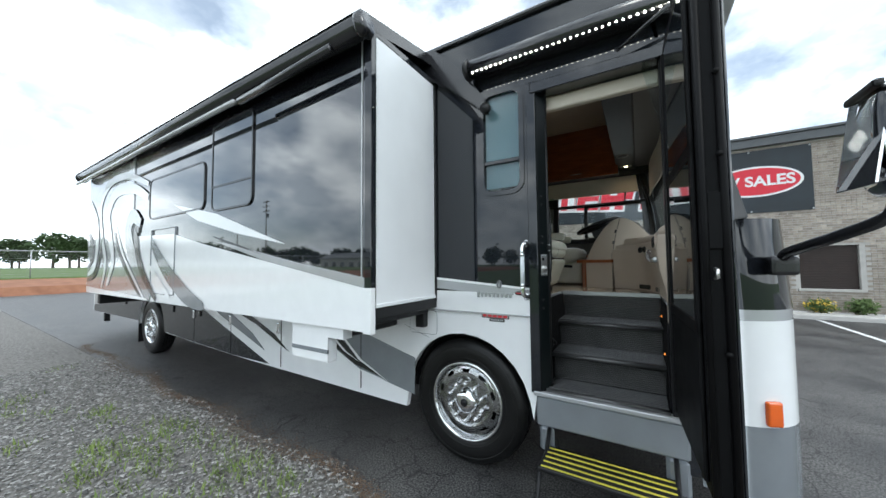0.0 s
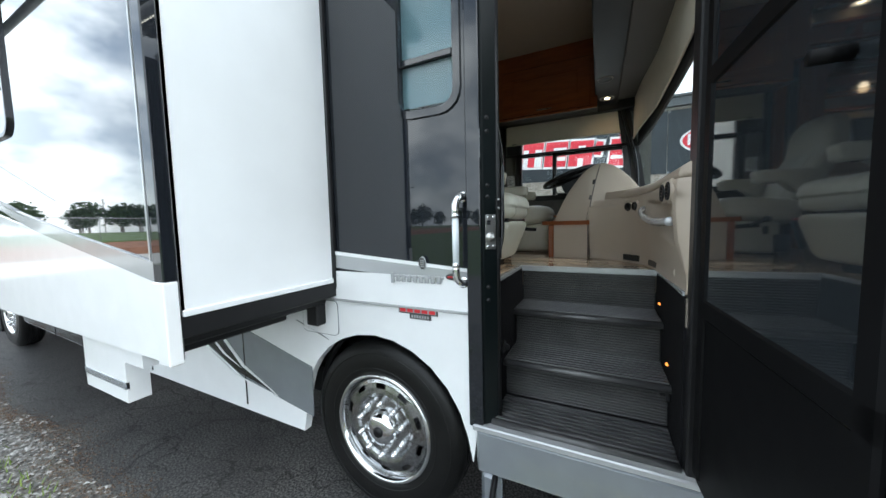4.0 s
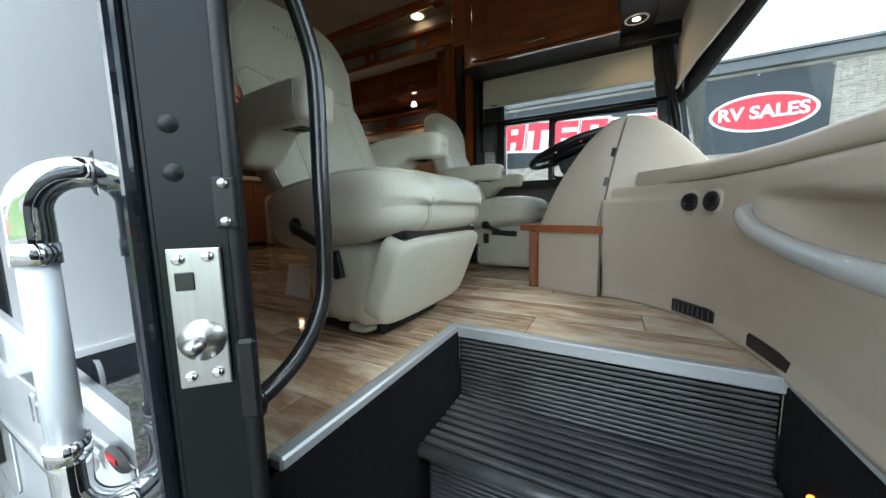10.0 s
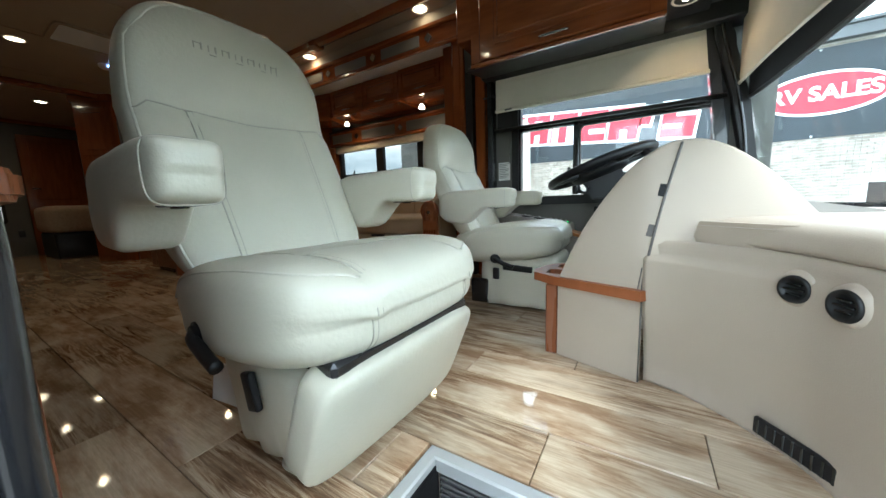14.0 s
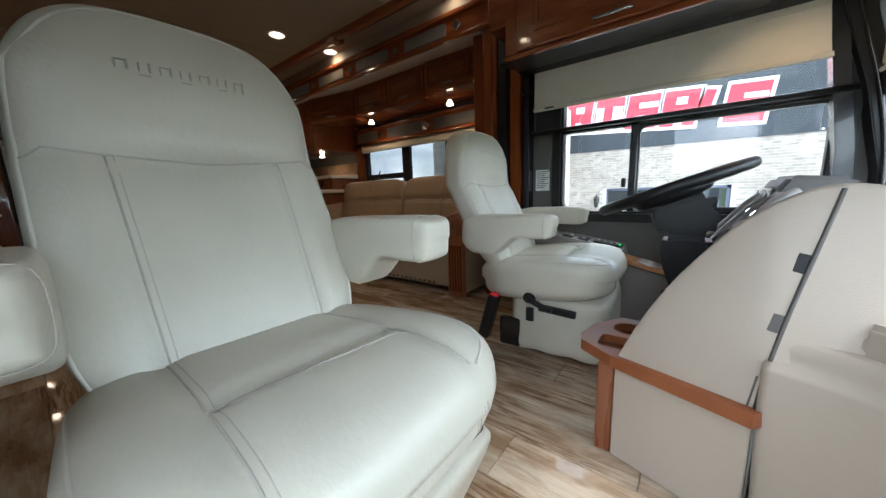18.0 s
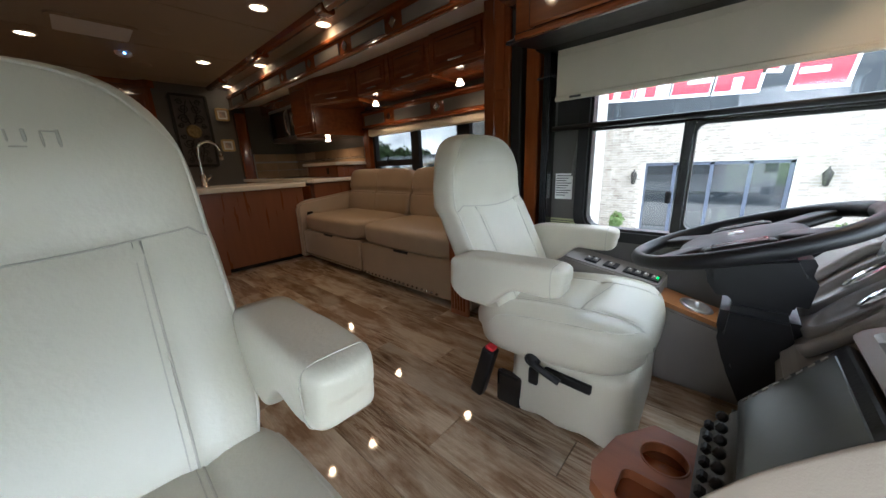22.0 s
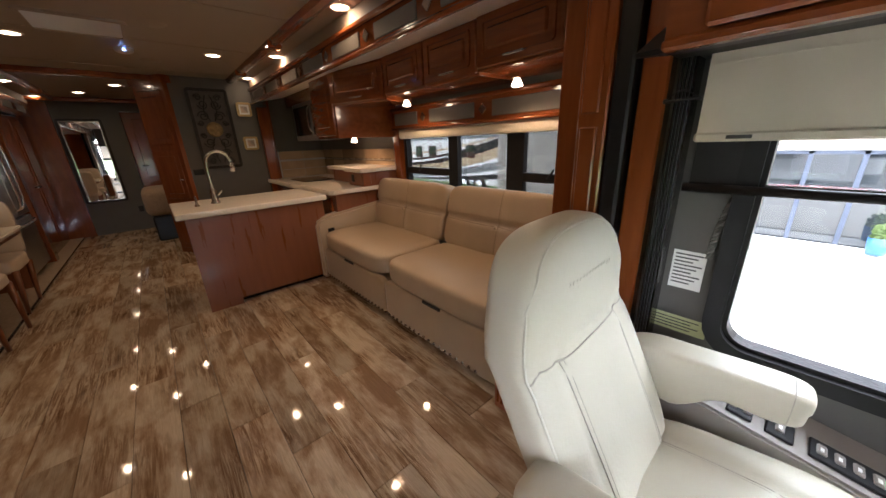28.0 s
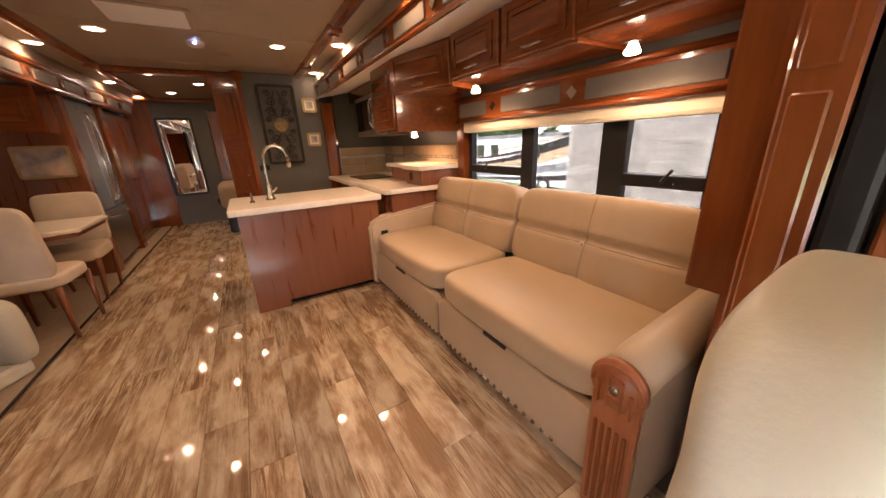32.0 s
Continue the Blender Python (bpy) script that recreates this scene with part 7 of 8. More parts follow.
wc1 = wall_cabinet(0.0, 0.563, 0.0, 2.86, 3.14, depth=0.36)
wc1.matrix_world = pose(-2.95, 4.76, 0, 0, 0, 19.7)
wall_cabinet(-2.42, -1.955, 4.95, 2.88, 3.16)
wall_cabinet(-1.95, -1.495, 4.95, 2.88, 3.16)
wall_cabinet(-1.49, -0.98, 4.93, 2.89, 3.16)

# ---- kitchen ----
isl = thing("kitchen_island", "cherry island with a pale solid worktop and toe kick", "island", pose(0, 0, F))
part("end_panel", prism([(3.62, 0.0), (3.84, 0.0), (3.84, 0.05), (4.52, 0.05), (4.52, 0.0), (4.60, 0.0), (4.60, 0.73), (3.62, 0.73)], "x", -3.06, -3.03), "oak", isl, "plain cherry end panel")
part("island_body", span(-3.66, -3.06, 3.64, 4.58, 0.05, 0.73, 0.004), "oak", isl)
part("island_plinth", span(-3.62, -3.10, 3.68, 4.56, 0.0, 0.05, 0), "black", isl)
itop = solo("island_worktop", span(-3.70, -3.00, 3.57, 4.63, F + 0.73, F + 0.775, 0.012, 3), "solid", "pale solid-surface worktop on the island", "worktop")
fc = thing("faucet", "tall brushed gooseneck faucet on the island", "faucet", pose(-3.36, 3.86, F + 0.775))
part("faucet_base", lathe([(0.035, 0), (0.035, 0.012), (0.026, 0.02), (0.024, 0.10), (0.016, 0.12)], 20), "nickel", fc)
part("gooseneck", tube(curve([(0, 0, 0.10), (0, 0, 0.30), (0.01, 0.02, 0.37), (0.02, 0.08, 0.40), (0.02, 0.14, 0.375), (0.02, 0.165, 0.32)], 7), 0.012, 12), "nickel", fc)
part("spray_head", cyl(0.018, 0.08, (0.02, 0.168, 0.275), (-5, 0, 0), 16, 0.014, 0.004), "nickel", fc)
part("lever", tube([(0.02, 0.01, 0.05), (0.06, 0.05, 0.10)], 0.008, 8), "nickel", fc)
sd = thing("soap_dispenser", "brushed soap dispenser beside the faucet", "dispenser", pose(-3.30, 3.73, F + 0.775))
part("dispenser_body", lathe([(0.018, 0), (0.018, 0.01), (0.008, 0.02), (0.008, 0.07), (0.0, 0.07)], 14), "nickel", sd)
part("spout", tube([(0, 0, 0.065), (-0.04, 0.0, 0.072)], 0.006, 8), "nickel", sd)
kc = thing("kitchen_cabinet", "cherry kitchen base unit in the slide-out", "cabinet", pose(0, 0, F))
part("cabinet_body", span(-4.84, -3.02, 4.72, SW, 0.05, 0.755, 0.004), "oak", kc)
for k in range(3):
    part("drawer_front", span(-4.80 + 0.58 * k, -4.25 + 0.58 * k, 4.70, 4.72, 0.50, 0.73, 0.006), "wood", kc)
solo("kitchen_worktop", prism([(-4.86, 4.62), (-3.90, 4.62), (-3.72, 4.66), (-3.02, 4.66), (-2.98, 4.70), (-2.98, SW - 0.01), (-4.86, SW - 0.01)], "z", F + 0.76, F + 0.80, 0.008), "solid", "pale solid-surface kitchen worktop", "worktop")
solo("cooktop", span(-4.45, -3.95, 4.78, 5.14, F + 0.801, F + 0.811, 0.004), "screen", "black glass cooktop in the worktop", "cooktop")
rz = thing("raised_shelf", "raised cherry shelf unit with a pale top", "shelf", pose(0, 0, F))
part("shelf_body", span(-3.85, -3.0, 5.08, SW - 0.01, 0.80, 0.93, 0.004), "oak", rz)
part("shelf_front", span(-3.30, -2.99, 5.00, 5.08, 0.80, 0.93, 0.004), "oak", rz)
part("shelf_top", prism([(-3.90, 5.04), (-3.36, 5.04), (-3.34, 4.97), (-2.97, 4.97), (-2.97, SW - 0.01), (-3.90, SW - 0.01)], "z", 0.93, 0.965, 0.006), "solid", rz)
part("outlet", box(0.05, 0.008, 0.07, (-3.2, 4.997, 0.87), 0.003), "blackp", rz)
bs = thing("backsplash", "glazed beige tile backsplash with a mosaic band", "backsplash", kind="structure")
part("backing", span(-4.86, -2.99, SW - 0.008, SW - 0.002, F + 0.80, 2.50, 0), "mortar", bs)
part("backing", span(-4.868, -4.86, 4.80, SW - 0.01, F + 0.80, 2.50, 0), "mortar", bs)
tl = mesh("wall_tile", box(0.297, 0.006, 0.10, (0, 0, 0), 0.003), "tile")
mz = mesh("mosaic_tile", box(0.046, 0.006, 0.014, (0, 0, 0), 0.001), "mosaic")
for i in range(6):
    for z in (F + 0.85, F + 0.955, 2.45):
        o = new("wall_tile", tl)
        o.parent = bs
        o.matrix_local = pose(-4.705 + 0.30 * i, SW - 0.012, z)
for i in range(38):
    for j in range(3):
        o = new("mosaic_tile", mz)
        o.parent = bs
        o.matrix_local = pose(-4.82 + 0.049 * i + (0.02 if j == 1 else 0), SW - 0.012, 2.395 - 0.017 * j)
for i in range(2):
    for z in (F + 0.85, F + 0.955, 2.45):
        o = new("wall_tile", tl)
        o.parent = bs
        o.matrix_local = pose(-4.855, 4.965 + 0.30 * i, z, 0, 0, 90)
# upper kitchen
uc = thing("hood_cabinet", "glossy cherry kitchen cabinet over the shelf", "cabinet", pose(0, 0, 0), "wall cabinets")
part("cabinet_body", span(-3.42, -2.965, 4.80, SW - 0.01, 2.61, 3.14, 0.004), "wood", uc)
part("cabinet_door", span(-3.41, -2.98, 4.78, 4.80, 2.63, 3.12, 0.006), "wood", uc)
part("raised_panel", span(-3.34, -3.05, 4.770, 4.785, 2.70, 3.05, 0.010), "wood", uc)
part("handle", tube([(-3.37, 4.78, 2.72), (-3.37, 4.755, 2.74), (-3.37, 4.755, 2.82), (-3.37, 4.78, 2.84)], 0.006, 8), "nickel", uc)
mw = thing("microwave", "stainless microwave built in under the cabinet", "microwave", pose(0, 0, 0))
part("microwave_body", span(-4.50, -3.77, 4.96, SW - 0.02, 2.62, 3.02, 0.008), "steel", mw)
part("door_glass", span(-4.45, -3.98, 4.948, 4.962, 2.67, 2.98, 0.005), "screen", mw)
part("door_handle", tube(curve([(-3.93, 4.96, 2.69), (-3.93, 4.925, 2.74), (-3.93, 4.92, 2.82), (-3.93, 4.925, 2.92), (-3.93, 4.96, 2.97)], 5), 0.011, 10), "chrome", mw)
part("keypad", span(-3.90, -3.79, 4.95, 4.962, 2.67, 2.98, 0.003), "screen", mw)
solo("microwave_soffit", span(-4.85, -3.77, 5.0, SW - 0.02, 3.02, 3.16, 0.004), "wood", "cherry panel above the microwave", "panel")
solo("kitchen_post", span(-4.88, -4.78, 4.64, 4.76, F, 3.02, 0.008), "woodv", "turned cherry corner post by the kitchen", "post")

# ---- rear of the cabin ----
BX = -4.86
setting("wall_partition", span(BX - 0.06, BX, 3.82, 4.78, F, CEIL, 0), "wallgray", "gray partition wall with framed art", "wall")
setting("partition_wainscot", span(BX, BX + 0.03, 3.86, 4.72, F, 1.99, 0.004), "oak", "cherry wainscot below the gray wall", "panel")
setting("wainscot_rail", span(BX, BX + 0.045, 3.86, 4.74, 1.96, 2.0, 0.008), "wood", "cherry chair rail", "trim")
tc = thing("tall_cabinet", "tall cherry cabinet doors at the corridor corner", "cabinet", pose(BX + 0.02, 3.72, F, 0, 0, 0))
part("cabinet_body", prism([(-0.005, 0.10), (-0.36, -0.14), (-0.44, -0.04), (-0.06, 0.24)], "z", 0, CEIL - F - 0.08), "woodv", tc)
part("cabinet_crown", prism([(0.02, 0.09), (-0.37, -0.17), (-0.46, -0.04), (-0.06, 0.26)], "z", CEIL - F - 0.08, CEIL - F, 0.006), "wood", tc)
for z0, z1 in ((0.06, 0.60), (0.66, 1.20), (1.26, 1.80)):
    part("door_panel", box(0.34, 0.012, z1 - z0, (-0.180, -0.026, (z0 + z1) / 2), 0.005, 1, (0, 0, 34)), "woodv", tc)
    part("raised_panel", box(0.23, 0.014, z1 - z0 - 0.12, (-0.175, -0.034, (z0 + z1) / 2), 0.010, 1, (0, 0, 34)), "woodv", tc)
part("latch", box(0.06, 0.02, 0.012, (-0.06, 0.045, 0.88), 0.003, 1, (0, 0, 34)), "nickel", tc)
# scrollwork panel
ar = thing("iron_wall_panel", "wrought-iron scroll panel with a gold medallion", "wall art", pose(BX + 0.012, 4.18, 2.775))
part("backing", span(0, 0.006, -0.17, 0.17, -0.40, 0.40, 0), "artpale", ar)
part("frame", frame_ring(-0.165, 0.165, -0.395, 0.395, 0.03, 0.004, "x", 0.0, 0.022), "iron", ar)
part("medallion", lathe([(0.0, 0.014), (0.03, 0.016), (0.055, 0.008), (0.06, 0.014), (0.075, 0.01), (0.08, 0)], 28, (0.006, 0, 0), (0, 90, 0)), "oldgold", ar)
for sy in (-1, 1):
    for sz in (-1, 1):
        for cy, cz, r0, turn in ((0.075, 0.14, 0.055, 1), (0.06, 0.26, 0.05, -1), (0.09, 0.335, 0.035, 1), (0.115, 0.07, 0.03, -1)):
            pts = [(0.012, sy * (cy + (r0 * (1 - 0.75 * k / 22)) * math.cos(turn * 0.45 * k)), sz * (cz + (r0 * (1 - 0.75 * k / 22)) * math.sin(turn * 0.45 * k))) for k in range(23)]
            part("scroll", tube(pts, 0.006, 6), "iron", ar)
    part("stem", tube(curve([(0.012, sy * 0.02, -0.36), (0.012, sy * 0.06, -0.2), (0.012, sy * 0.02, -0.09)], 5), 0.006, 6), "iron", ar)
    part("stem", tube(curve([(0.012, sy * 0.02, 0.36), (0.012, sy * 0.06, 0.2), (0.012, sy * 0.02, 0.09)], 5), 0.006, 6), "iron", ar)
for z in (2.995, 2.615):
    fp = thing("picture_frame", "small gilt-framed floral picture on the gray wall", "picture", pose(BX + 0.004, 4.52, z), "small pictures")
    part("frame", frame_ring(-0.055, 0.055, -0.055, 0.055, 0.022, 0.003, "x", 0.0, 0.02), "gold", fp)
    part("mat_board", span(0, 0.008, -0.056, 0.056, -0.056, 0.056, 0), "paper", fp)
    part("print", span(0.008, 0.011, -0.035, 0.035, -0.035, 0.035, 0), "picture", fp)
solo("wall_switches", box(0.012, 0.10, 0.06, (BX + 0.006, 3.93, 2.32), 0.004), "blackp", "black switch plate on the gray wall", "switch")
# far wall with the tall mirror
MX = -7.3
setting("wall_far", holed(2.35, 4.78, F, CEIL, [(3.36, 3.99, F, 3.15)], "x", MX - 0.06, MX), "wallgray", "gray wall with a tall mirror", "wall")
fm = thing("wall_mirror", "tall mirror in a dark and silver frame", "mirror", pose(MX + 0.004, 2.912, 2.45))
part("frame", frame_ring(-0.20, 0.20, -0.56, 0.56, 0.035, 0.003, "x", 0.0, 0.025), "iron", fm)
part("inner_frame", frame_ring(-0.19, 0.19, -0.55, 0.55, 0.012, 0.003, "x", 0.0, 0.028), "nickel", fm)
part("mirror_glass", span(0.004, 0.010, -0.20, 0.20, -0.56, 0.56, 0), "mirror", fm)
setting("far_panel", span(MX, MX + 0.02, 2.36, 2.665, F, CEIL - 0.05, 0.004), "woodv", "dark cherry panel beside the mirror", "panel")
rd = thing("door_2", "panelled cherry bedroom door with a lever", "door", kind="structure")
part("door_leaf", span(MX - 0.03, MX + 0.0, 3.37, 3.98, F + 0.01, 3.14, 0.004), "woodv", rd)
for z0, z1 in ((1.45, 2.1), (2.2, 3.05)):
    part("raised_panel", span(MX - 0.002, MX + 0.012, 3.46, 3.89, z0, z1, 0.01), "woodv", rd)
part("lever", tube([(MX + 0.0, 3.43, 2.36), (MX + 0.04, 3.43, 2.36), (MX + 0.04, 3.51, 2.36)], 0.009, 8), "nickel", rd)
solo("outlet_plate", box(0.01, 0.06, 0.09, (MX + 0.006, 3.25, 1.70), 0.003), "blackp", "black outlet on the far wall", "outlet")
bd_ = thing("bed_corner", "corner of a beige quilted bed in the rear room", "bed", pose(-6.25, 3.33, F) @ Matrix.Diagonal((0.8, 1, 1.25, 1)))
part("mattress", pad(1.2, 0.60, 0.30, (-0.3, 0.30, 0.42), 6, 8), "carpet", bd_)
part("bed_base", span(-0.9, 0.25, 0.05, 0.6, 0.0, 0.28, 0.02), "blackp", bd_)
# ---- door-side slide-out: dinette, fridge ----
DW = 1.58
setting("slide_wall_2", span(-7.40, -0.86, DW - 0.02, DW, F - 0.02, 3.2, 0), "wood", "cherry wall behind the dinette", "wall")
setting("slide_ceiling_2", span(-7.40, -0.86, DW, W + 0.08, 3.10, 3.14, 0), "vinyl", "pale ceiling of the door-side slide-out", "ceiling")
setting("slide_carpet", span(-7.40, -0.86, DW, 2.52, F - 0.02, F + 0.012, 0.003), "carpet", "tan carpet in the slide-out", "carpet")
setting("carpet_edge", tube([(-7.3, 2.525, F + 0.01), (-0.92, 2.525, F + 0.01)], 0.008, 8), "black", "dark edge strip beside the carpet", "trim")
setting("slide_side_2", span(-0.90, -0.86, DW, W + 0.1, F, 3.2, 0), "woodv", "wood end wall of the slide-out", "wall")
h2 = thing("slide_fascia", "cherry fascia beam with diamond studs over the slide-out", "beam", kind="structure")
part("beam", span(-7.2, -0.90, 2.40, 2.50, 3.06, 3.20, 0.006), "wood", h2)
part("moulding", span(-7.2, -0.90, 2.49, 2.52, 3.05, 3.075, 0.008), "wood", h2)
part("moulding", span(-7.2, -0.90, 2.49, 2.52, 3.19, 3.225, 0.008), "wood", h2)
part("soffit", span(-7.2, -0.90, 2.36, 2.52, 3.225, CEIL, 0.004), "vinyl", h2)
for k in range(11):
    x = -1.3 - 0.55 * k
    part("inset", span(x - 0.19, x + 0.19, 2.498, 2.508, 3.09, 3.17, 0.004), "wallpaper", h2)
    part("stud", box(0.05, 0.012, 0.05, (x + 0.275, 2.508, 3.13), 0.003, 1, (0, 45, 0)), "nickel", h2)
fr = thing("refrigerator", "stainless french-door refrigerator with curved handles", "refrigerator", pose(-5.45, 2.36, F))
part("fridge_body", span(-0.40, 0.40, -0.70, 0.0, 0.05, 1.68, 0.01), "steel", fr)
for sgn in (-1, 1):
    d = part("fridge_door", span(min(0.005 * sgn, 0.395 * sgn), max(0.005 * sgn, 0.395 * sgn), 0.0, 0.05, 0.62, 1.67, 0.012, 2), "steel", fr)
    part("door_handle", tube(curve([(0.05 * sgn, 0.05, 0.68), (0.06 * sgn, 0.10, 0.75), (0.09 * sgn, 0.11, 1.1), (0.06 * sgn, 0.10, 1.5), (0.05 * sgn, 0.05, 1.58)], 8), 0.013, 10), "chrome", d)
part("freezer_drawer", span(-0.395, 0.395, 0.0, 0.05, 0.06, 0.60, 0.012, 2), "steel", fr)
part("door_handle", tube(curve([(-0.30, 0.05, 0.55), (-0.25, 0.10, 0.55), (0.25, 0.10, 0.55), (0.30, 0.05, 0.55)], 6), 0.013, 10), "chrome", fr)
fs_ = thing("fridge_surround", "tall cherry surround built round the refrigerator", "cabinet", pose(0, 0, 0))
part("end_panel", span(-5.0, -4.88, DW, 2.44, F, 3.05, 0.004), "oak", fs_, "cherry end panel facing the dinette")
part("end_panel", span(-6.02, -5.88, DW, 2.44, F, 3.05, 0.004), "woodv", fs_)
part("top_box", span(-5.88, -5.0, DW, 2.40, F + 1.70, 3.05, 0.004), "woodv", fs_)
pt = thing("pantry", "tall dark cherry pantry wall with panelled doors", "cabinet", pose(0, 0, 0))
part("cabinet_body", span(-7.25, -6.03, DW, 2.38, F, 3.05, 0.004), "woodv", pt)
for x0, x1 in ((-7.2, -6.65), (-6.62, -6.08)):
    d = part("cabinet_door", span(x0, x1, 2.38, 2.40, F + 0.1, 3.0, 0.005), "woodv", pt)
    part("raised_panel", span(x0 + 0.08, x1 - 0.08, 2.395, 2.41, F + 0.2, 2.15, 0.008), "woodv", d)
    part("raised_panel", span(x0 + 0.08, x1 - 0.08, 2.395, 2.41, 2.25, 2.92, 0.008), "woodv", d)
    part("knob", cyl(0.012, 0.03, (x0 + 0.05 if x0 > -6.8 else x1 - 0.05, 2.41, 2.2), (90, 0, 0), 12), "nickel", d)
pic = thing("landscape_picture", "landscape painting in a pale wooden frame", "picture", pose(-4.875, 2.22, 2.485, 0, 0, -90))
part("frame", frame_ring(-0.16, 0.16, -0.115, 0.115, 0.024, 0.004, "y", 0.0, 0.025), "gold", pic)
part("canvas", span(-0.16, 0.16, 0.0, 0.01, -0.115, 0.115, 0), "picture", pic)
wc2 = wall_cabinet(-0.40, 0.40, 0.0, 2.72, 3.08, depth=0.3)
wc2.matrix_world = pose(-4.60, 2.0, 0, 0, 0, 90)
tb = thing("dinette_table", "pale-topped dinette table with dark edge", "table", pose(-4.02, 2.26, F) @ Matrix.Diagonal((0.52, 1.15, 0.90, 1)))
part("tabletop", prism([(-0.62, -0.36), (0.45, -0.36), (0.62, -0.20), (0.62, 0.20), (0.50, 0.33), (-0.62, 0.33)], "z", 0.71, 0.745, 0.008), "solid", tb)
part("table_edge", prism([(-0.60, -0.34), (0.44, -0.34), (0.60, -0.19), (0.60, 0.19), (0.49, 0.31), (-0.60, 0.31)], "z", 0.675, 0.712, 0.004), "oak", tb)
part("pedestal", span(-0.30, 0.30, -0.25, -0.18, 0.01, 0.68, 0.01), "oak", tb)


def dining_chair(m):
    c = thing("dining_chair", "cream upholstered dining chair with tapered wooden legs", "chair", m, "dinette chairs")
    part("seat", pad(0.46, 0.46, 0.11, (0, 0, 0.44), 5, 8), "linen", c)
    part("backrest", pad(0.075, 0.45, 0.52, (-0.215, 0, 0.72), 6, 8, (0, -9, 0)), "linen", c)
    for x in (-0.18, 0.18):
        for y in (-0.18, 0.18):
            part("leg", cyl(0.014, 0.40, (x * 1.12, y * 1.08, 0.20), (0, 0, 0), 10, 0.024), "oak", c)
    return c


dining_chair(pose(-3.56, 2.41, F + 0.012, 0, 0, 176) @ Matrix.Scale(0.90, 4))
bench = thing("dinette_chair", "straight-backed cream upholstered dinette chair on wooden legs", "chair", pose(-4.27, 2.33, F + 0.012) @ Matrix.Scale(0.90, 4))
part("bench_seat", pad(0.48, 0.46, 0.13, (0, 0.05, 0.43), 6, 10), "linen", bench)
part("bench_back", pad(0.085, 0.46, 0.50, (-0.235, 0.05, 0.70), 7, 10, (0, -7, 0)), "linen", bench)
for x in (-0.21, 0.20):
    for y in (-0.14, 0.24):
        part("leg", cyl(0.014, 0.40, (x, y, 0.19), (-5 if y > 0 else 5, 0, 0), 10, 0.025), "oak", bench)
rc = thing("recliner", "cream leather recliner with nail-head trim by the dinette", "armchair", pose(-2.85, 2.14, F + 0.012, 0, 0, 62) @ Matrix.Scale(0.84, 4))
part("seat", pad(0.62, 0.60, 0.24, (0.05, 0, 0.34), 5, 10), "leather", rc)
part("backrest", pad(0.22, 0.60, 0.60, (-0.26, 0, 0.62), 5, 10, (0, -12, 0)), "leather", rc)
for sgn in (-1, 1):
    part("arm", pad(0.66, 0.14, 0.46, (0.02, sgn * 0.36, 0.30), 5, 8), "leather", rc)
part("chair_base", span(-0.30, 0.30, -0.38, 0.38, 0.0, 0.10, 0.02), "leather", rc)

# ---- ceiling fittings ----
lamp_spots = [(-3.755, 3.06), (-3.755, 4.145), (-2.25, 4.135), (-2.26, 3.05), (-4.265, 2.605), (-2.80, 2.60), (-5.235, 3.06), (-5.765, 3.44), (-5.875, 2.615), (-6.57, 3.065), (-0.85, 4.12), (-0.85, 3.04)]
side_spots = [(-2.21, 4.57), (-3.53, 4.58), (-4.67, 4.59), (-0.95, 4.56), (-7.12, 2.61)]


def downlight(x, y, z, watt):
    d = thing("ceiling_downlight", "round lit downlight in a white trim ring", "light", pose(x, y, z), "ceiling downlights")
    part("trim_ring", lathe([(0.050, 0.0), (0.052, -0.006), (0.062, -0.007), (0.068, 0.0)], 24), "solid", d)
    part("lens", lathe([(0.024, -0.0045), (0.05, -0.004)], 24), "lampdim", d, "glowing reflector ring")
    part("bulb", lathe([(0.0, -0.009), (0.014, -0.008), (0.024, -0.004)], 20), "lamp", d, "bright bulb in the middle")
    if watt:
        lp = new("downlight_lamp", bpy.data.lights.new("downlight_lamp", "SPOT"))
        lp.data.energy, lp.data.color, lp.data.spot_size, lp.data.spot_blend, lp.data.shadow_soft_size = watt * 0.17, (1.0, 0.66, 0.36), radians(150), 0.6, 0.025
        lp.matrix_world = pose(x, y, z - 0.02)
    return d


for x, y in lamp_spots:
    downlight(x, y, CEIL, 0.9 if x > -1 else 4.6 if y > 4 else 1.9 if x < -3.5 else 1.3)
for x, y in side_spots:
    downlight(x, y, CEIL, 4 if -4 < x < -2 else 0)
for x, y, z in ((0.60, 4.42, 2.74), ):
    downlight(x, y, z + 0.06, 3)
for x, y in ((-1.343, 5.10), (-2.353, 5.10), (-3.36, 5.14)):
    d = thing("cabinet_light", "small lit puck light under a wall cabinet", "light", pose(x, y, 2.86 if x > -3 else 2.62), "cabinet lights")
    part("mount", lathe([(0.0, 0.0), (0.034, 0.0), (0.034, -0.007), (0.0, -0.007)], 20), "nickel", d)
    part("shade", lathe([(0.013, -0.007), (0.020, -0.018), (0.030, -0.038), (0.026, -0.045), (0.0, -0.050)], 18), "puck", d)
    lp = new("cabinet_lamp", bpy.data.lights.new("cabinet_lamp", "SPOT"))
    lp.data.energy, lp.data.color, lp.data.shadow_soft_size = 0.55, (1.0, 0.68, 0.38), 0.03
    lp.data.spot_size, lp.data.spot_blend = radians(165), 0.5
    lp.matrix_world = pose(x, y, (2.86 if x > -3 else 2.62) - 0.07)
sk = thing("roof_hatch", "recessed white roof vent with a blind", "skylight", pose(-3.35, 3.40, CEIL))
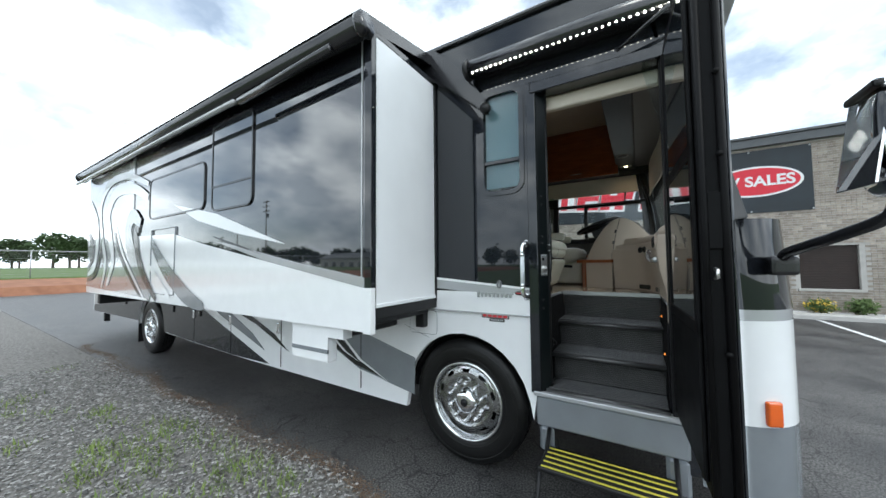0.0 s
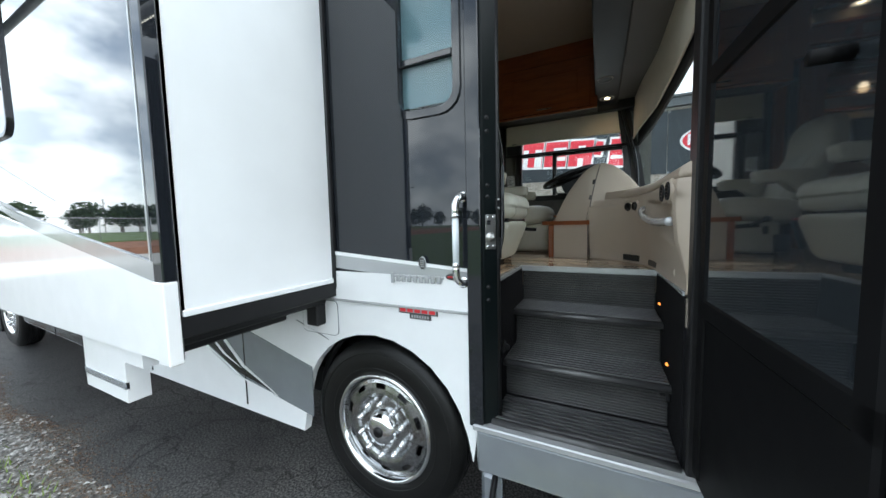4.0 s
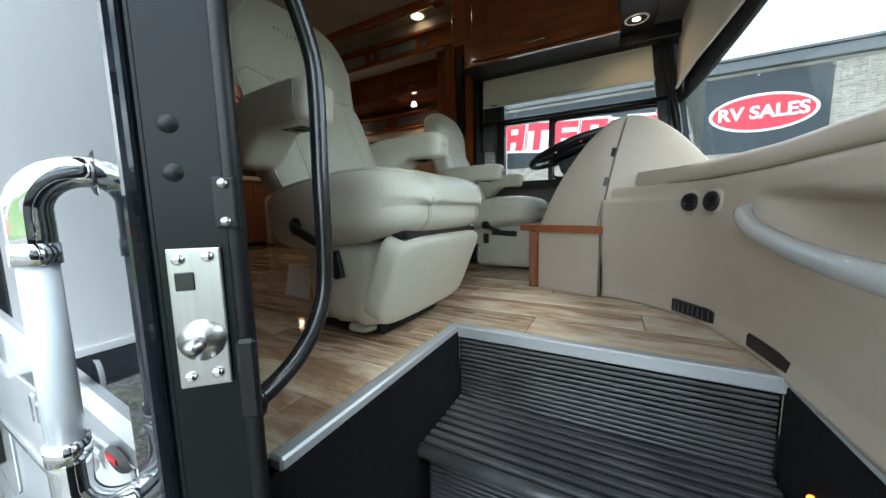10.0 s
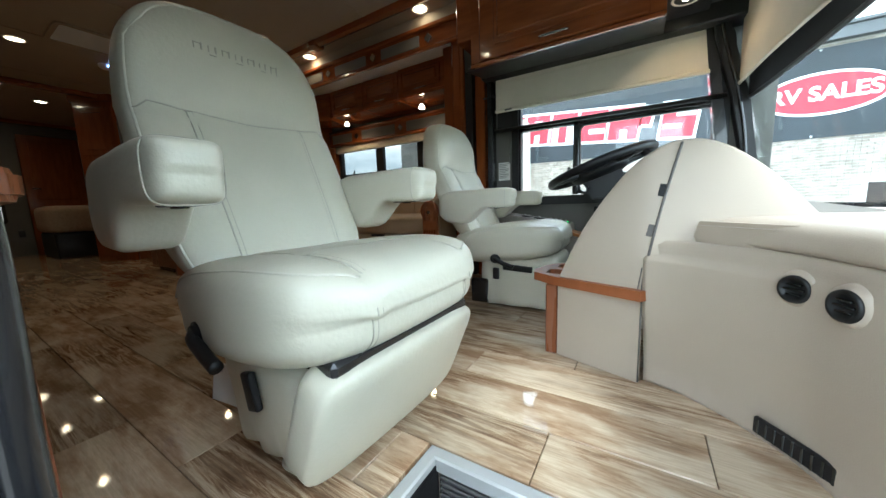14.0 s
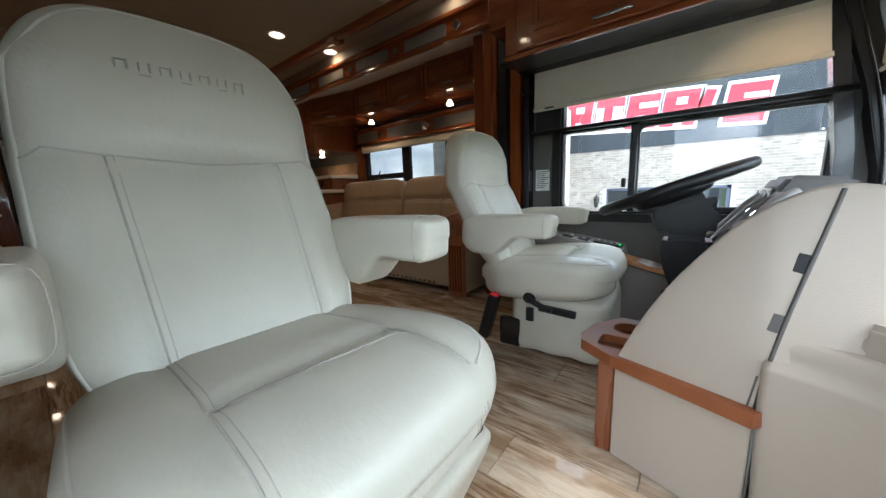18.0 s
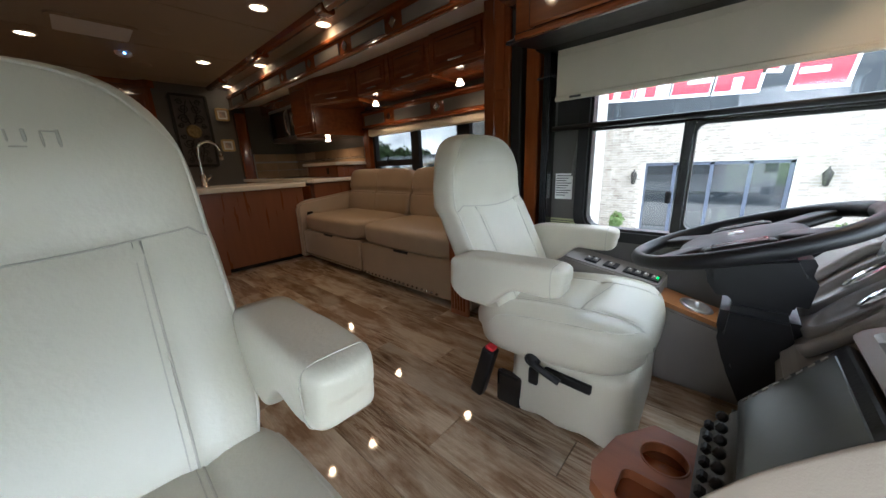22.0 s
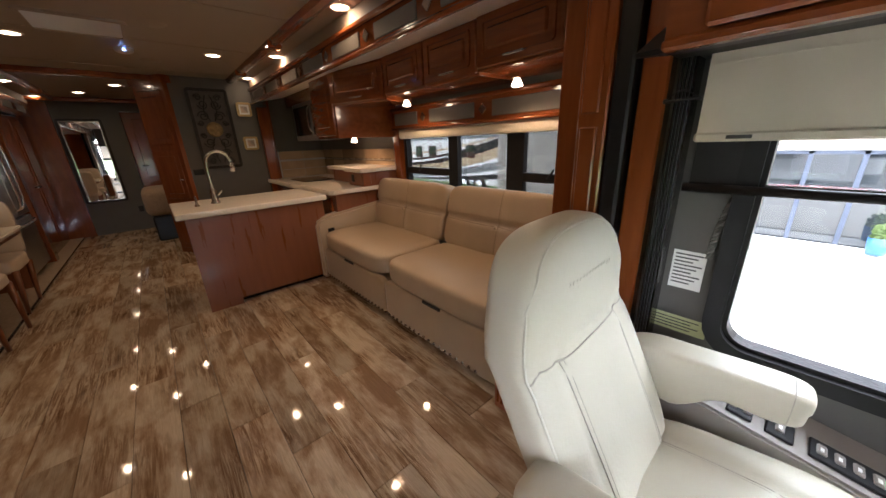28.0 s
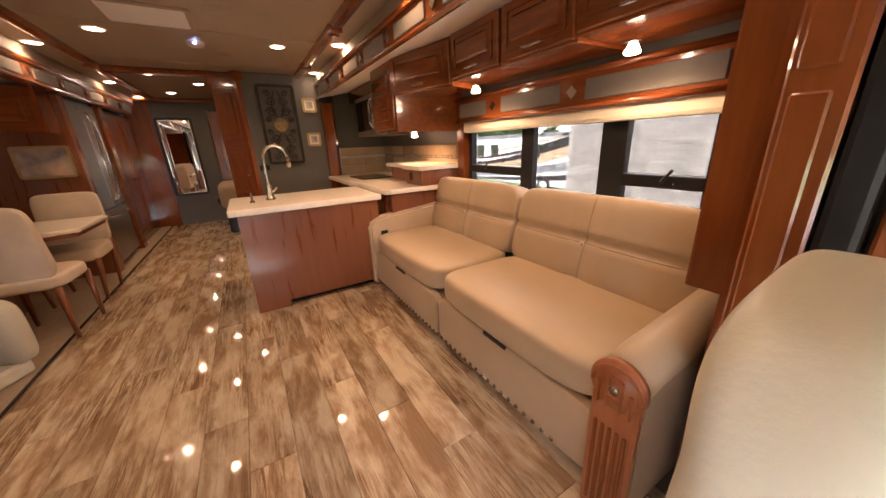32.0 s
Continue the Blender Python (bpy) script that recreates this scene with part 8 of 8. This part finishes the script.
part("hatch_frame", frame_ring(-0.18, 0.18, -0.20, 0.20, 0.03, 0.02, "z", -0.012, 0.0), "vinyl", sk)
part("hatch_blind", span(-0.18, 0.18, -0.20, 0.20, -0.006, -0.001, 0), "panel", sk)
sm = thing("smoke_detector", "round white detector with a blue light", "detector", pose(-3.853, 3.59, CEIL))
part("detector_body", lathe([(0.0, -0.035), (0.04, -0.033), (0.055, -0.02), (0.058, 0.0)], 24), "panel", sm)
part("indicator", box(0.02, 0.012, 0.01, (0.05, 0.0, -0.02), 0.003), "bluel", sm)
for x, y in ((-3.1, 3.75), (-4.2, 3.75)):
    vs_ = solo("ceiling_speaker", lathe([(0.0, -0.012), (0.06, -0.010), (0.075, 0.0)], 24), "vinyl", "round beige ceiling vent", "vent", "ceiling vents", m=pose(x, y, CEIL))

# ---- banners on the building ----
bn = thing("sales_banner", "black cloth sales banner with red block shapes", "banner", pose(0, FY - 0.03, 0))
part("banner_cloth", prism([(-6.3, 3.28), (-6.3, 5.25), (2.55, 5.25), (2.55, 3.20), (-1.9, 3.24)], "y", -0.01, 0.01), "banner", bn)
NOTCH = [((0.30, 0.0, 0.52, 0.30), (0.34, 0.55, 0.56, 0.74)), ((0.30, 0.26, 0.54, 0.66),), ((0.36, 0.0, 0.54, 0.28), (0.34, 0.56, 0.58, 0.74)), ((0.08, 0.0, 0.28, 0.66), (0.54, 0.0, 0.80, 0.66)), ((0.34, 0.22, 0.80, 0.36), (0.34, 0.56, 0.80, 0.70)), ((0.36, 0.0, 0.54, 0.28), (0.34, 0.56, 0.58, 0.74)), (), ((0.08, 0.24, 0.52, 0.36), (0.36, 0.56, 0.80, 0.68))]
for k in range(8):
    x, w_ = -5.0 + 0.88 * k - (0.40 if k == 7 else 0), 0.82 if k != 6 else 0.26
    zb = 3.72 - 0.072 * (x + 0.4) + (0.42 if k == 6 else 0)
    h = 0.92 if k != 6 else 0.46
    part("white_outline", prism([(x - 0.04, zb - 0.08), (x + w_ + 0.06, zb - 0.14), (x + w_ + 0.20, zb + h + 0.02), (x + 0.10, zb + h + 0.08)], "y", -0.016, -0.010), "bwhite", bn)
    part("red_block", prism([(x + 0.03, zb), (x + w_, zb - 0.06), (x + w_ + 0.12, zb + h - 0.05), (x + 0.15, zb + h)], "y", -0.022, -0.016), "blood", bn)
    for a, lo, b, hi in NOTCH[k]:
        part("block_notch", prism([(x + a + 0.11 * lo, zb + lo - 0.06 * a), (x + b + 0.11 * lo, zb + lo - 0.06 * b), (x + b + 0.11 * hi, zb + hi - 0.06 * b), (x + a + 0.11 * hi, zb + hi - 0.06 * a)], "y", -0.026, -0.02), "bwhite", bn)
ob = thing("oval_banner", "black banner with a red oval reading RV SALES", "banner", pose(0, FY - 0.03, 0))
part("banner_cloth", prism([(2.57, 3.20), (2.57, 5.25), (5.33, 5.25), (5.33, 3.20)], "y", -0.01, 0.01), "banner", ob)


def oval(rx, rz):
    return [(4.02 + rx * math.cos(2 * math.pi * k / 48), 4.22 + rz * math.sin(2 * math.pi * k / 48)) for k in range(48)]


part("oval_rim", prism(oval(1.12, 0.50), "y", -0.016, -0.01), "bwhite", ob)
part("oval_field", prism(oval(1.05, 0.44), "y", -0.021, -0.016), "blood", ob)
tx = bpy.data.curves.new("words", "FONT")
tx.body, tx.size, tx.align_x, tx.align_y, tx.extrude, tx.offset = "RV SALES", 0.46, "CENTER", "CENTER", 0.003, 0.012
tx.materials.append(M["bwhite"])
to = new("words", tx)
to.parent = ob
to.matrix_local = pose(4.02, -0.026, 4.22, 90, 0, 0)
for x in (2.6, 3.9, 5.3):
    part("grommet", cyl(0.03, 0.02, (x, -0.012, 5.21), (90, 0, 0), 10), "silver", ob)
    part("grommet", cyl(0.03, 0.02, (x, -0.012, 3.24), (90, 0, 0), 10), "silver", ob)
# building openings
gd = thing("glass_doors", "glazed entrance doors in blue-gray metal frames", "door", kind="structure")
for x in (-1.85, -1.15, -0.35, 0.40, 1.10):
    part("mullion", span(x - 0.04, x + 0.04, FY + 0.05, FY + 0.15, 0.0, 2.06, 0.004), "blueframe", gd)
part("head", span(-1.85, 1.15, FY + 0.05, FY + 0.15, 1.98, 2.06, 0.004), "blueframe", gd)
part("sill", span(-1.85, 1.15, FY + 0.05, FY + 0.15, 0.0, 0.08, 0.004), "blueframe", gd)
part("pane", span(-1.85, 1.15, FY + 0.09, FY + 0.10, 0.0, 2.0, 0), "windowdk", gd)
bw = thing("window_3", "brown-shuttered window in the brick wall", "window", kind="structure")
part("blind_backing", span(4.94, 6.17, FY + 0.12, FY + 0.14, 0.78, 2.09, 0), "blind", bw)
for k in range(26):
    part("slat", span(4.96, 6.15, FY + 0.08, FY + 0.11, 0.80 + 0.05 * k, 0.83 + 0.05 * k, 0.003), "blind", bw)
part("sill", span(4.88, 6.23, FY - 0.05, FY + 0.1, 0.70, 0.78, 0.01), "mortar", bw)
for x in (-2.1, 1.65):
    wl_ = thing("wall_lantern", "black lantern on the brick wall", "lantern", pose(x, FY, 1.65), "wall lanterns")
    part("lantern_cage", lathe([(0.0, -0.2), (0.05, -0.16), (0.09, 0.1), (0.02, 0.2), (0, 0.24)], 8, (0, -0.14, 0)), "iron", wl_)
    part("bracket", tube([(0, 0, 0.1), (0, -0.14, 0.24)], 0.015), "iron", wl_)
solo("blue_bucket", lathe([(0.0, 0.01), (0.13, 0.01), (0.16, 0.33), (0.15, 0.33), (0.12, 0.02)], 20), "blue", "blue plastic bucket by the entrance", "bucket", m=pose(0.9, FY - 0.5, 0.13))


def leaves(count, rx, ry, rz, size, seed):
    rng = random.Random(seed)
    vs, fs = [], []
    for k in range(count):
        while True:
            p = Vector((rng.uniform(-1, 1), rng.uniform(-1, 1), rng.uniform(-1, 1)))
            if 0.35 < p.length < 1:
                break
        p *= 0.75 + 0.45 * noise.noise(p * 2.3 + Vector((seed, 0, 0)))
        p = Vector((p.x * rx, p.y * ry, p.z * rz))
        u = Vector((rng.uniform(-1, 1), rng.uniform(-1, 1), rng.uniform(-1, 1))).normalized()
        v = u.orthogonal().normalized()
        s = size * rng.uniform(0.6, 1.3)
        i = len(vs)
        vs += [p - u * s, p + v * s * 0.5, p + u * s, p - v * s * 0.5]
        fs.append((i, i + 1, i + 2, i + 3))
    me = bpy.data.meshes.new("leaves")
    me.from_pydata([tuple(v) for v in vs], [], fs)
    return me


def shrub(name, label, x, y, z, r, h, material, seed, bloom=False):
    s = thing(name, label, "shrub", pose(x, y, z), "wall shrubs")
    part("stem", cyl(0.02, h, (0, 0, h / 2), seg=8, r2=0.008), "bark", s)
    me = leaves(700, r, r, h * 0.55, 0.05, seed)
    me.materials.append(M[material])
    o = new("crown", me)
    o.parent = s
    o.matrix_local = pose(0, 0, h * 0.5)
    if bloom:
        me = leaves(350, r * 1.05, r * 1.05, h * 0.6, 0.03, seed + 9)
        me.materials.append(M["bloom"])
        o = new("blossom", me)
        o.parent = s
        o.matrix_local = pose(0, 0, h * 0.53)


for i, (x, h, bl) in enumerate(((-2.39, 0.62, False), (2.03, 0.66, False), (5.2, 0.45, True), (6.0, 0.5, False), (4.2, 0.8, False), (7.0, 0.5, True), (8.2, 0.5, False))):
    shrub("shrub", "yellow-flowering low shrub by the wall" if bl else "green shrub in the stone bed", x, FY - 0.40, 0.08, 0.38 if h < 0.6 else 0.22, h, "leaflt", i, bl)

shrub("potted_plant", "leafy green plant in the blue bucket", 0.9, FY - 0.5, 0.15, 0.17, 0.62, "leaflt", 31)

# far tree line and fence
def tree(x, y, z, h, seed):
    t = thing("tree", "distant broad green tree at the field's edge", "tree", pose(x, y, z), "far trees")
    part("trunk", cyl(0.03 * h, h * 0.5, (0, 0, h * 0.25), seg=8, r2=0.015 * h), "bark", t)
    me = leaves(520, h * 0.46, h * 0.46, h * 0.42, h * 0.065, seed)
    me.materials.append(M["leaf"])
    o = new("crown", me)
    o.parent = t
    o.matrix_local = pose(0, 0, h * 0.58)


rt = random.Random(5)
for k in range(84):
    tree(-118 - rt.uniform(0, 14), -120 + 2.9 * k + rt.uniform(-2, 2), 1.0, rt.uniform(6.5, 10.5), k)
for k in range(46):
    tree(-150 + 4.1 * k + rt.uniform(-2, 2), -92 - rt.uniform(0, 16), -0.1, rt.uniform(6.0, 10.0), 100 + k)


for x, y, h in ((-57, 46, 7.0), (-53.5, 44, 7.6), (-50.5, 47, 6.4), (-47, 45, 5.6), (-61, 49, 6.2), (-43, 52, 5.4)):
    tree(x, y, -0.1, h, int(200 - x))


def utility_pole(x, y, h, arms):
    u = thing("utility_pole", "weathered wooden utility pole with crossarms", "pole", pose(x, y, -0.1), "utility poles")
    part("shaft", cyl(0.16, h, (0, 0, h / 2), seg=10, r2=0.10), "bark", u)
    for q in range(arms):
        z = h - 0.4 - 1.1 * q
        part("crossarm", box(2.6, 0.12, 0.14, (0, 0, z), 0.01), "bark", u)
        for a in (-1.15, -0.5, 0.5, 1.15):
            part("insulator", cyl(0.05, 0.22, (a, 0, z + 0.18), seg=8), "gray", u)
    if arms > 1:
        part("transformer", cyl(0.28, 0.9, (0.35, -0.1, h - 3.6), seg=14), "coping", u)
    return u


for x, y, h, arms in ((-73, -39, 17.0, 3), (-96, -44, 12.5, 1), (-118, -50, 11.5, 1), (-150, -46, 13.0, 2), (-40, -62, 11.0, 1)):
    utility_pole(x, y, h, arms)
lw = thing("low_building", "distant low pale building beyond the road", "building", pose(-66, -62, -0.1))
part("wall", span(-11, 11, -5, 5, 0, 3.6, 0.05), "concrete", lw)
part("roof", prism([(-5.5, 3.6), (5.5, 3.6), (0, 5.2)], "x", -11.5, 11.5), "coping", lw)
for q in range(6):
    part("window", span(-9.4 + 3.4 * q, -7.8 + 3.4 * q, 5.0, 5.04, 1.1, 2.5, 0.02), "windowdk", lw)
fe = thing("chain_link_fence", "distant chain-link fence along the field", "fence", pose(-34.5, 0, 0.9))
for k in range(30):
    part("post", cyl(0.035, 1.9, (0, -60 + 3.2 * k, 0.95), seg=8), "silver", fe)
part("top_rail", tube([(0, -60, 1.88), (0, 33, 1.88)], 0.03, 6), "silver", fe)
fw = bmesh.new()
for z in [0.15 * k for k in range(13)]:
    fw2 = tube([(0, -60, z), (0, 33, z)], 0.006, 4)
    me = bpy.data.meshes.new("t")
    fw2.to_mesh(me)
    fw2.free()
    fw.from_mesh(me)
    bpy.data.meshes.remove(me)
part("wire", fw, "silver", fe)

# parked motorhome beyond the sofa window
pk = thing("parked_motorhome", "tan and white swirl-painted motorhome parked alongside", "motorhome", pose(-13.4, 15.5, 0) @ Matrix.Diagonal((0.81, 0.81, 0.81, 1.0)))
part("body", span(-4.5, 4.5, 0, 2.4, 0.5, 3.4, 0.08, 2), "white", pk)
SWEEP = [((-4.4, 1.0, 4.4, 2.2, 0.45, 0.9), "tan"), ((-4.4, 1.5, 4.4, 2.75, 0.16, 0.40), "black"), ((-4.4, 0.75, 4.4, 1.5, 0.20, 0.45), "gray"), ((-4.4, 1.9, 4.4, 3.0, 0.10, 0.22), "black"), ((-4.4, 2.3, 4.4, 3.25, 0.14, 0.12), "tan"), ((-4.4, 0.55, 4.4, 0.95, 0.10, 0.30), "black")]
for q, ((x0, z0, x1, z1, t0, t1), m_) in enumerate(SWEEP):
    up = [(x0 + (x1 - x0) * k / 10, z0 + (z1 - z0) * (k / 10) ** 1.8 + (t0 + (t1 - t0) * k / 10)) for k in range(11)]
    dn = [(x0 + (x1 - x0) * k / 10, z0 + (z1 - z0) * (k / 10) ** 1.8) for k in range(11)]
    part("swirl", prism(dn + up[::-1], "y", -0.008 - 0.003 * q, 0.0), m_, pk)
for x in (-3.4, -1.9, 1.7):
    part("window", prism(rrect(x, x + 0.75, 2.1, 2.85, 0.10), "y", -0.035, 0), "windowdk", pk)
part("roof_edge", span(-4.5, 4.5, -0.02, 0.03, 3.22, 3.42, 0.01), "gray", pk)
for x in (1.5, 2.8):
    part("wheel", cyl(0.5, 0.3, (x, 0.1, 0.5), (90, 0, 0), 24, None, 0.03), "rubber", pk)
    part("rim", cyl(0.3, 0.02, (x, -0.06, 0.5), (90, 0, 0), 24), "chrome", pk)
wing = setting("side_building", span(-6.3, -3.0, 11.0, FY, 0, 4.6, 0), "mortar", "pale brick wing of the sales building", "building")
vs, fs = [], []
rw = random.Random(8)
for r_ in range(62):
    for c_ in range(16):
        x, z, d = -6.2 + 0.205 * c_ + (0.1 if r_ % 2 else 0), 0.05 + 0.072 * r_, 10.984 - rw.uniform(0, 0.008)
        i = len(vs)
        for yy in (11.003, d):
            vs += [(x - 0.094, yy, z - 0.029), (x + 0.094, yy, z - 0.029), (x + 0.094, yy, z + 0.029), (x - 0.094, yy, z + 0.029)]
        fs += [(i + 4, i + 5, i + 6, i + 7), (i, i + 1, i + 5, i + 4), (i + 1, i + 2, i + 6, i + 5), (i + 2, i + 3, i + 7, i + 6), (i + 3, i, i + 4, i + 7)]
me = bpy.data.meshes.new("brickwork")
me.from_pydata(vs, [], fs)
me.materials.append(M["palebrick"])
o = new("brickwork", me)
o.parent = wing
tagged(o, kind="stuff")

# ---- pieces: floor tiles ----
rng = random.Random(3)
fl = setting("floor", span(-10.8, 0.98, 4.70, 4.72, F - 0.02, F - 0.013, 0), "grout", "wood-look plank tile floor", "floor")
TL, TW = 0.98, 0.165
tiles = {}


def tile_mesh(l, w):
    key = (round(l, 3), round(w, 3))
    if key not in tiles:
        tiles[key] = mesh("floor_tile", box(l - 0.002, w - 0.002, 0.012, (0, 0, 0), 0.0015), "floor")
    return tiles[key]


row = 0
y = 2.37
while y < 4.72:
    off = (0.0, 0.31, 0.62)[row % 3]
    x = 0.97 + off
    while x > -8.8:
        x0, x1 = max(x - TL, -8.8), min(x, 0.97)
        pieces = [(x0, x1)]
        if y < 3.0:
            pieces = [(a, b) for a, b in ((x0, min(x1, 0.07)), (max(x0, 0.885), x1)) if b - a > 0.05]
        for a, b in pieces:
            w_ = min(TW, 4.725 - y)
            if b - a > 0.02 and w_ > 0.02:
                o = new("floor_tile", tile_mesh(b - a, w_))
                o.parent = fl
                o.matrix_local = pose((a + b) / 2, y + w_ / 2, F - 0.006)
        x -= TL
    y += TW
    row += 1

# ---- bricks near the windows' view ----
bwall = bpy.data.objects["building_wall"]
bk_me = [mesh("brick", box(0.19, 0.02, 0.058, (0, 0, 0), 0.004), "brick") for _ in range(1)]
count = 0
cell = []
for j in range(74):
    z = 0.02 + 0.072 * j
    for i in range(-22, 62):
        x = -1.0 + 0.205 * i + (0.1 if j % 2 else 0)
        if (-1.98 < x < 1.28 and z < 2.1) or (4.82 < x < 6.29 and 0.68 < z < 2.12):
            continue
        cell.append((x, z))
near = [c for c in cell if 4.9 < c[0] < 8.2 and 2.1 < c[1] < 3.4][:300]
chosen = set(near)
for x, z in near:
    o = new("brick", bk_me[0])
    o.parent = bwall
    o.matrix_local = pose(x, FY - 0.008, z)
vs, fs = [], []
for x, z in cell:
    if (x, z) in chosen:
        continue
    i = len(vs)
    d = rng.uniform(0, 0.006)
    for yy in (FY + 0.004, FY - 0.014 - d):
        vs += [(x - 0.095, yy, z - 0.029), (x + 0.095, yy, z - 0.029), (x + 0.095, yy, z + 0.029), (x - 0.095, yy, z + 0.029)]
    fs += [(i + 4, i + 5, i + 6, i + 7), (i, i + 1, i + 5, i + 4), (i + 1, i + 2, i + 6, i + 5), (i + 2, i + 3, i + 7, i + 6), (i + 3, i, i + 4, i + 7)]
me = bpy.data.meshes.new("brickwork")
me.from_pydata(vs, [], fs)
me.materials.append(M["brick"])
o = new("brickwork", me)
o.parent = bwall
tagged(o, kind="stuff")

# ---- gravel stones and grass tufts ----
vs, fs = [], []
ico = [(0, 0, 1), (0.9, 0, 0), (-0.3, 0.85, 0), (-0.5, -0.8, 0.1), (0.2, 0.1, -0.7)]
icf = [(0, 1, 2), (0, 2, 3), (0, 3, 1), (4, 2, 1), (4, 3, 2), (4, 1, 3)]
for k in range(44000):
    x, y = 0.9 - 8.5 * rng.random() ** 1.5, 1.95 - 3.2 * rng.random() ** 1.15
    if y > 1.60 - 0.02 * x + 0.06 * math.sin(x * 3.1) + 0.05 * math.sin(x * 7.7) + 0.16 * rng.random() ** 2:
        continue
    s = rng.uniform(0.008, 0.020) if k % 6 else rng.uniform(0.018, 0.034)
    a = rng.uniform(0, 6.28)
    ca, sa = math.cos(a), math.sin(a)
    sq = rng.uniform(0.6, 1.2)
    i = len(vs)
    vs += [(x + s * (px * ca - py * sa) * sq, y + s * (px * sa + py * ca), s * 0.35 * pz) for px, py, pz in ico]
    fs += [tuple(i + q for q in f) for f in icf]
me = bpy.data.meshes.new("gravel")
me.from_pydata(vs, [], fs)
me.materials.append(M["pebble"])
tagged(new("gravel", me), "loose gray gravel beside the asphalt", "gravel", kind="stuff")
vs, fs = [], []
for c in range(100):
    cx, cy = (rng.uniform(-8, 0.1), rng.uniform(-1.2, 1.4)) if c % 3 else (rng.uniform(-3.6, -0.8), rng.uniform(0.6, 1.5))
    for k in range(30 + 5 * (c % 7)):
        x, y = cx + rng.gauss(0, 0.10), cy + rng.gauss(0, 0.08)
        a, h = rng.uniform(0, 6.28), rng.uniform(0.02, 0.07)
        dx, dy = math.cos(a), math.sin(a)
        i = len(vs)
        vs += [(x - 0.005 * dy, y + 0.005 * dx, 0), (x + 0.005 * dy, y - 0.005 * dx, 0), (x + dx * h * 0.7, y + dy * h * 0.7, h)]
        fs.append((i, i + 1, i + 2))
lv, lf = [], []
for k in range(9000):
    x = 1.2 - 10.5 * rng.random() ** 1.3
    y = 1.66 - 0.02 * x + 0.06 * math.sin(x * 3.1) + rng.gauss(0, 0.05 + 0.05 * (math.sin(x * 1.7) > 0.2))
    s, a = rng.uniform(0.004, 0.012), rng.uniform(0, 6.28)
    ca, sa = math.cos(a), math.sin(a)
    i = len(lv)
    lv += [(x + s * (px * ca - py * sa) * 1.5, y + s * (px * sa + py * ca), 0.002 + s * 0.35 * pz) for px, py, pz in ico]
    lf += [tuple(i + q for q in f) for f in icf]
lm = bpy.data.meshes.new("litter")
lm.from_pydata(lv, [], lf)
lm.materials.append(M["litter"])
tagged(new("litter", lm), "brown dirt and leaf litter along the asphalt edge", "litter", kind="stuff")
me = bpy.data.meshes.new("weeds")
me.from_pydata(vs, [], fs)
me.materials.append(M["blade"])
tagged(new("weeds", me), "thin green weeds growing in the gravel", "weeds", kind="stuff")
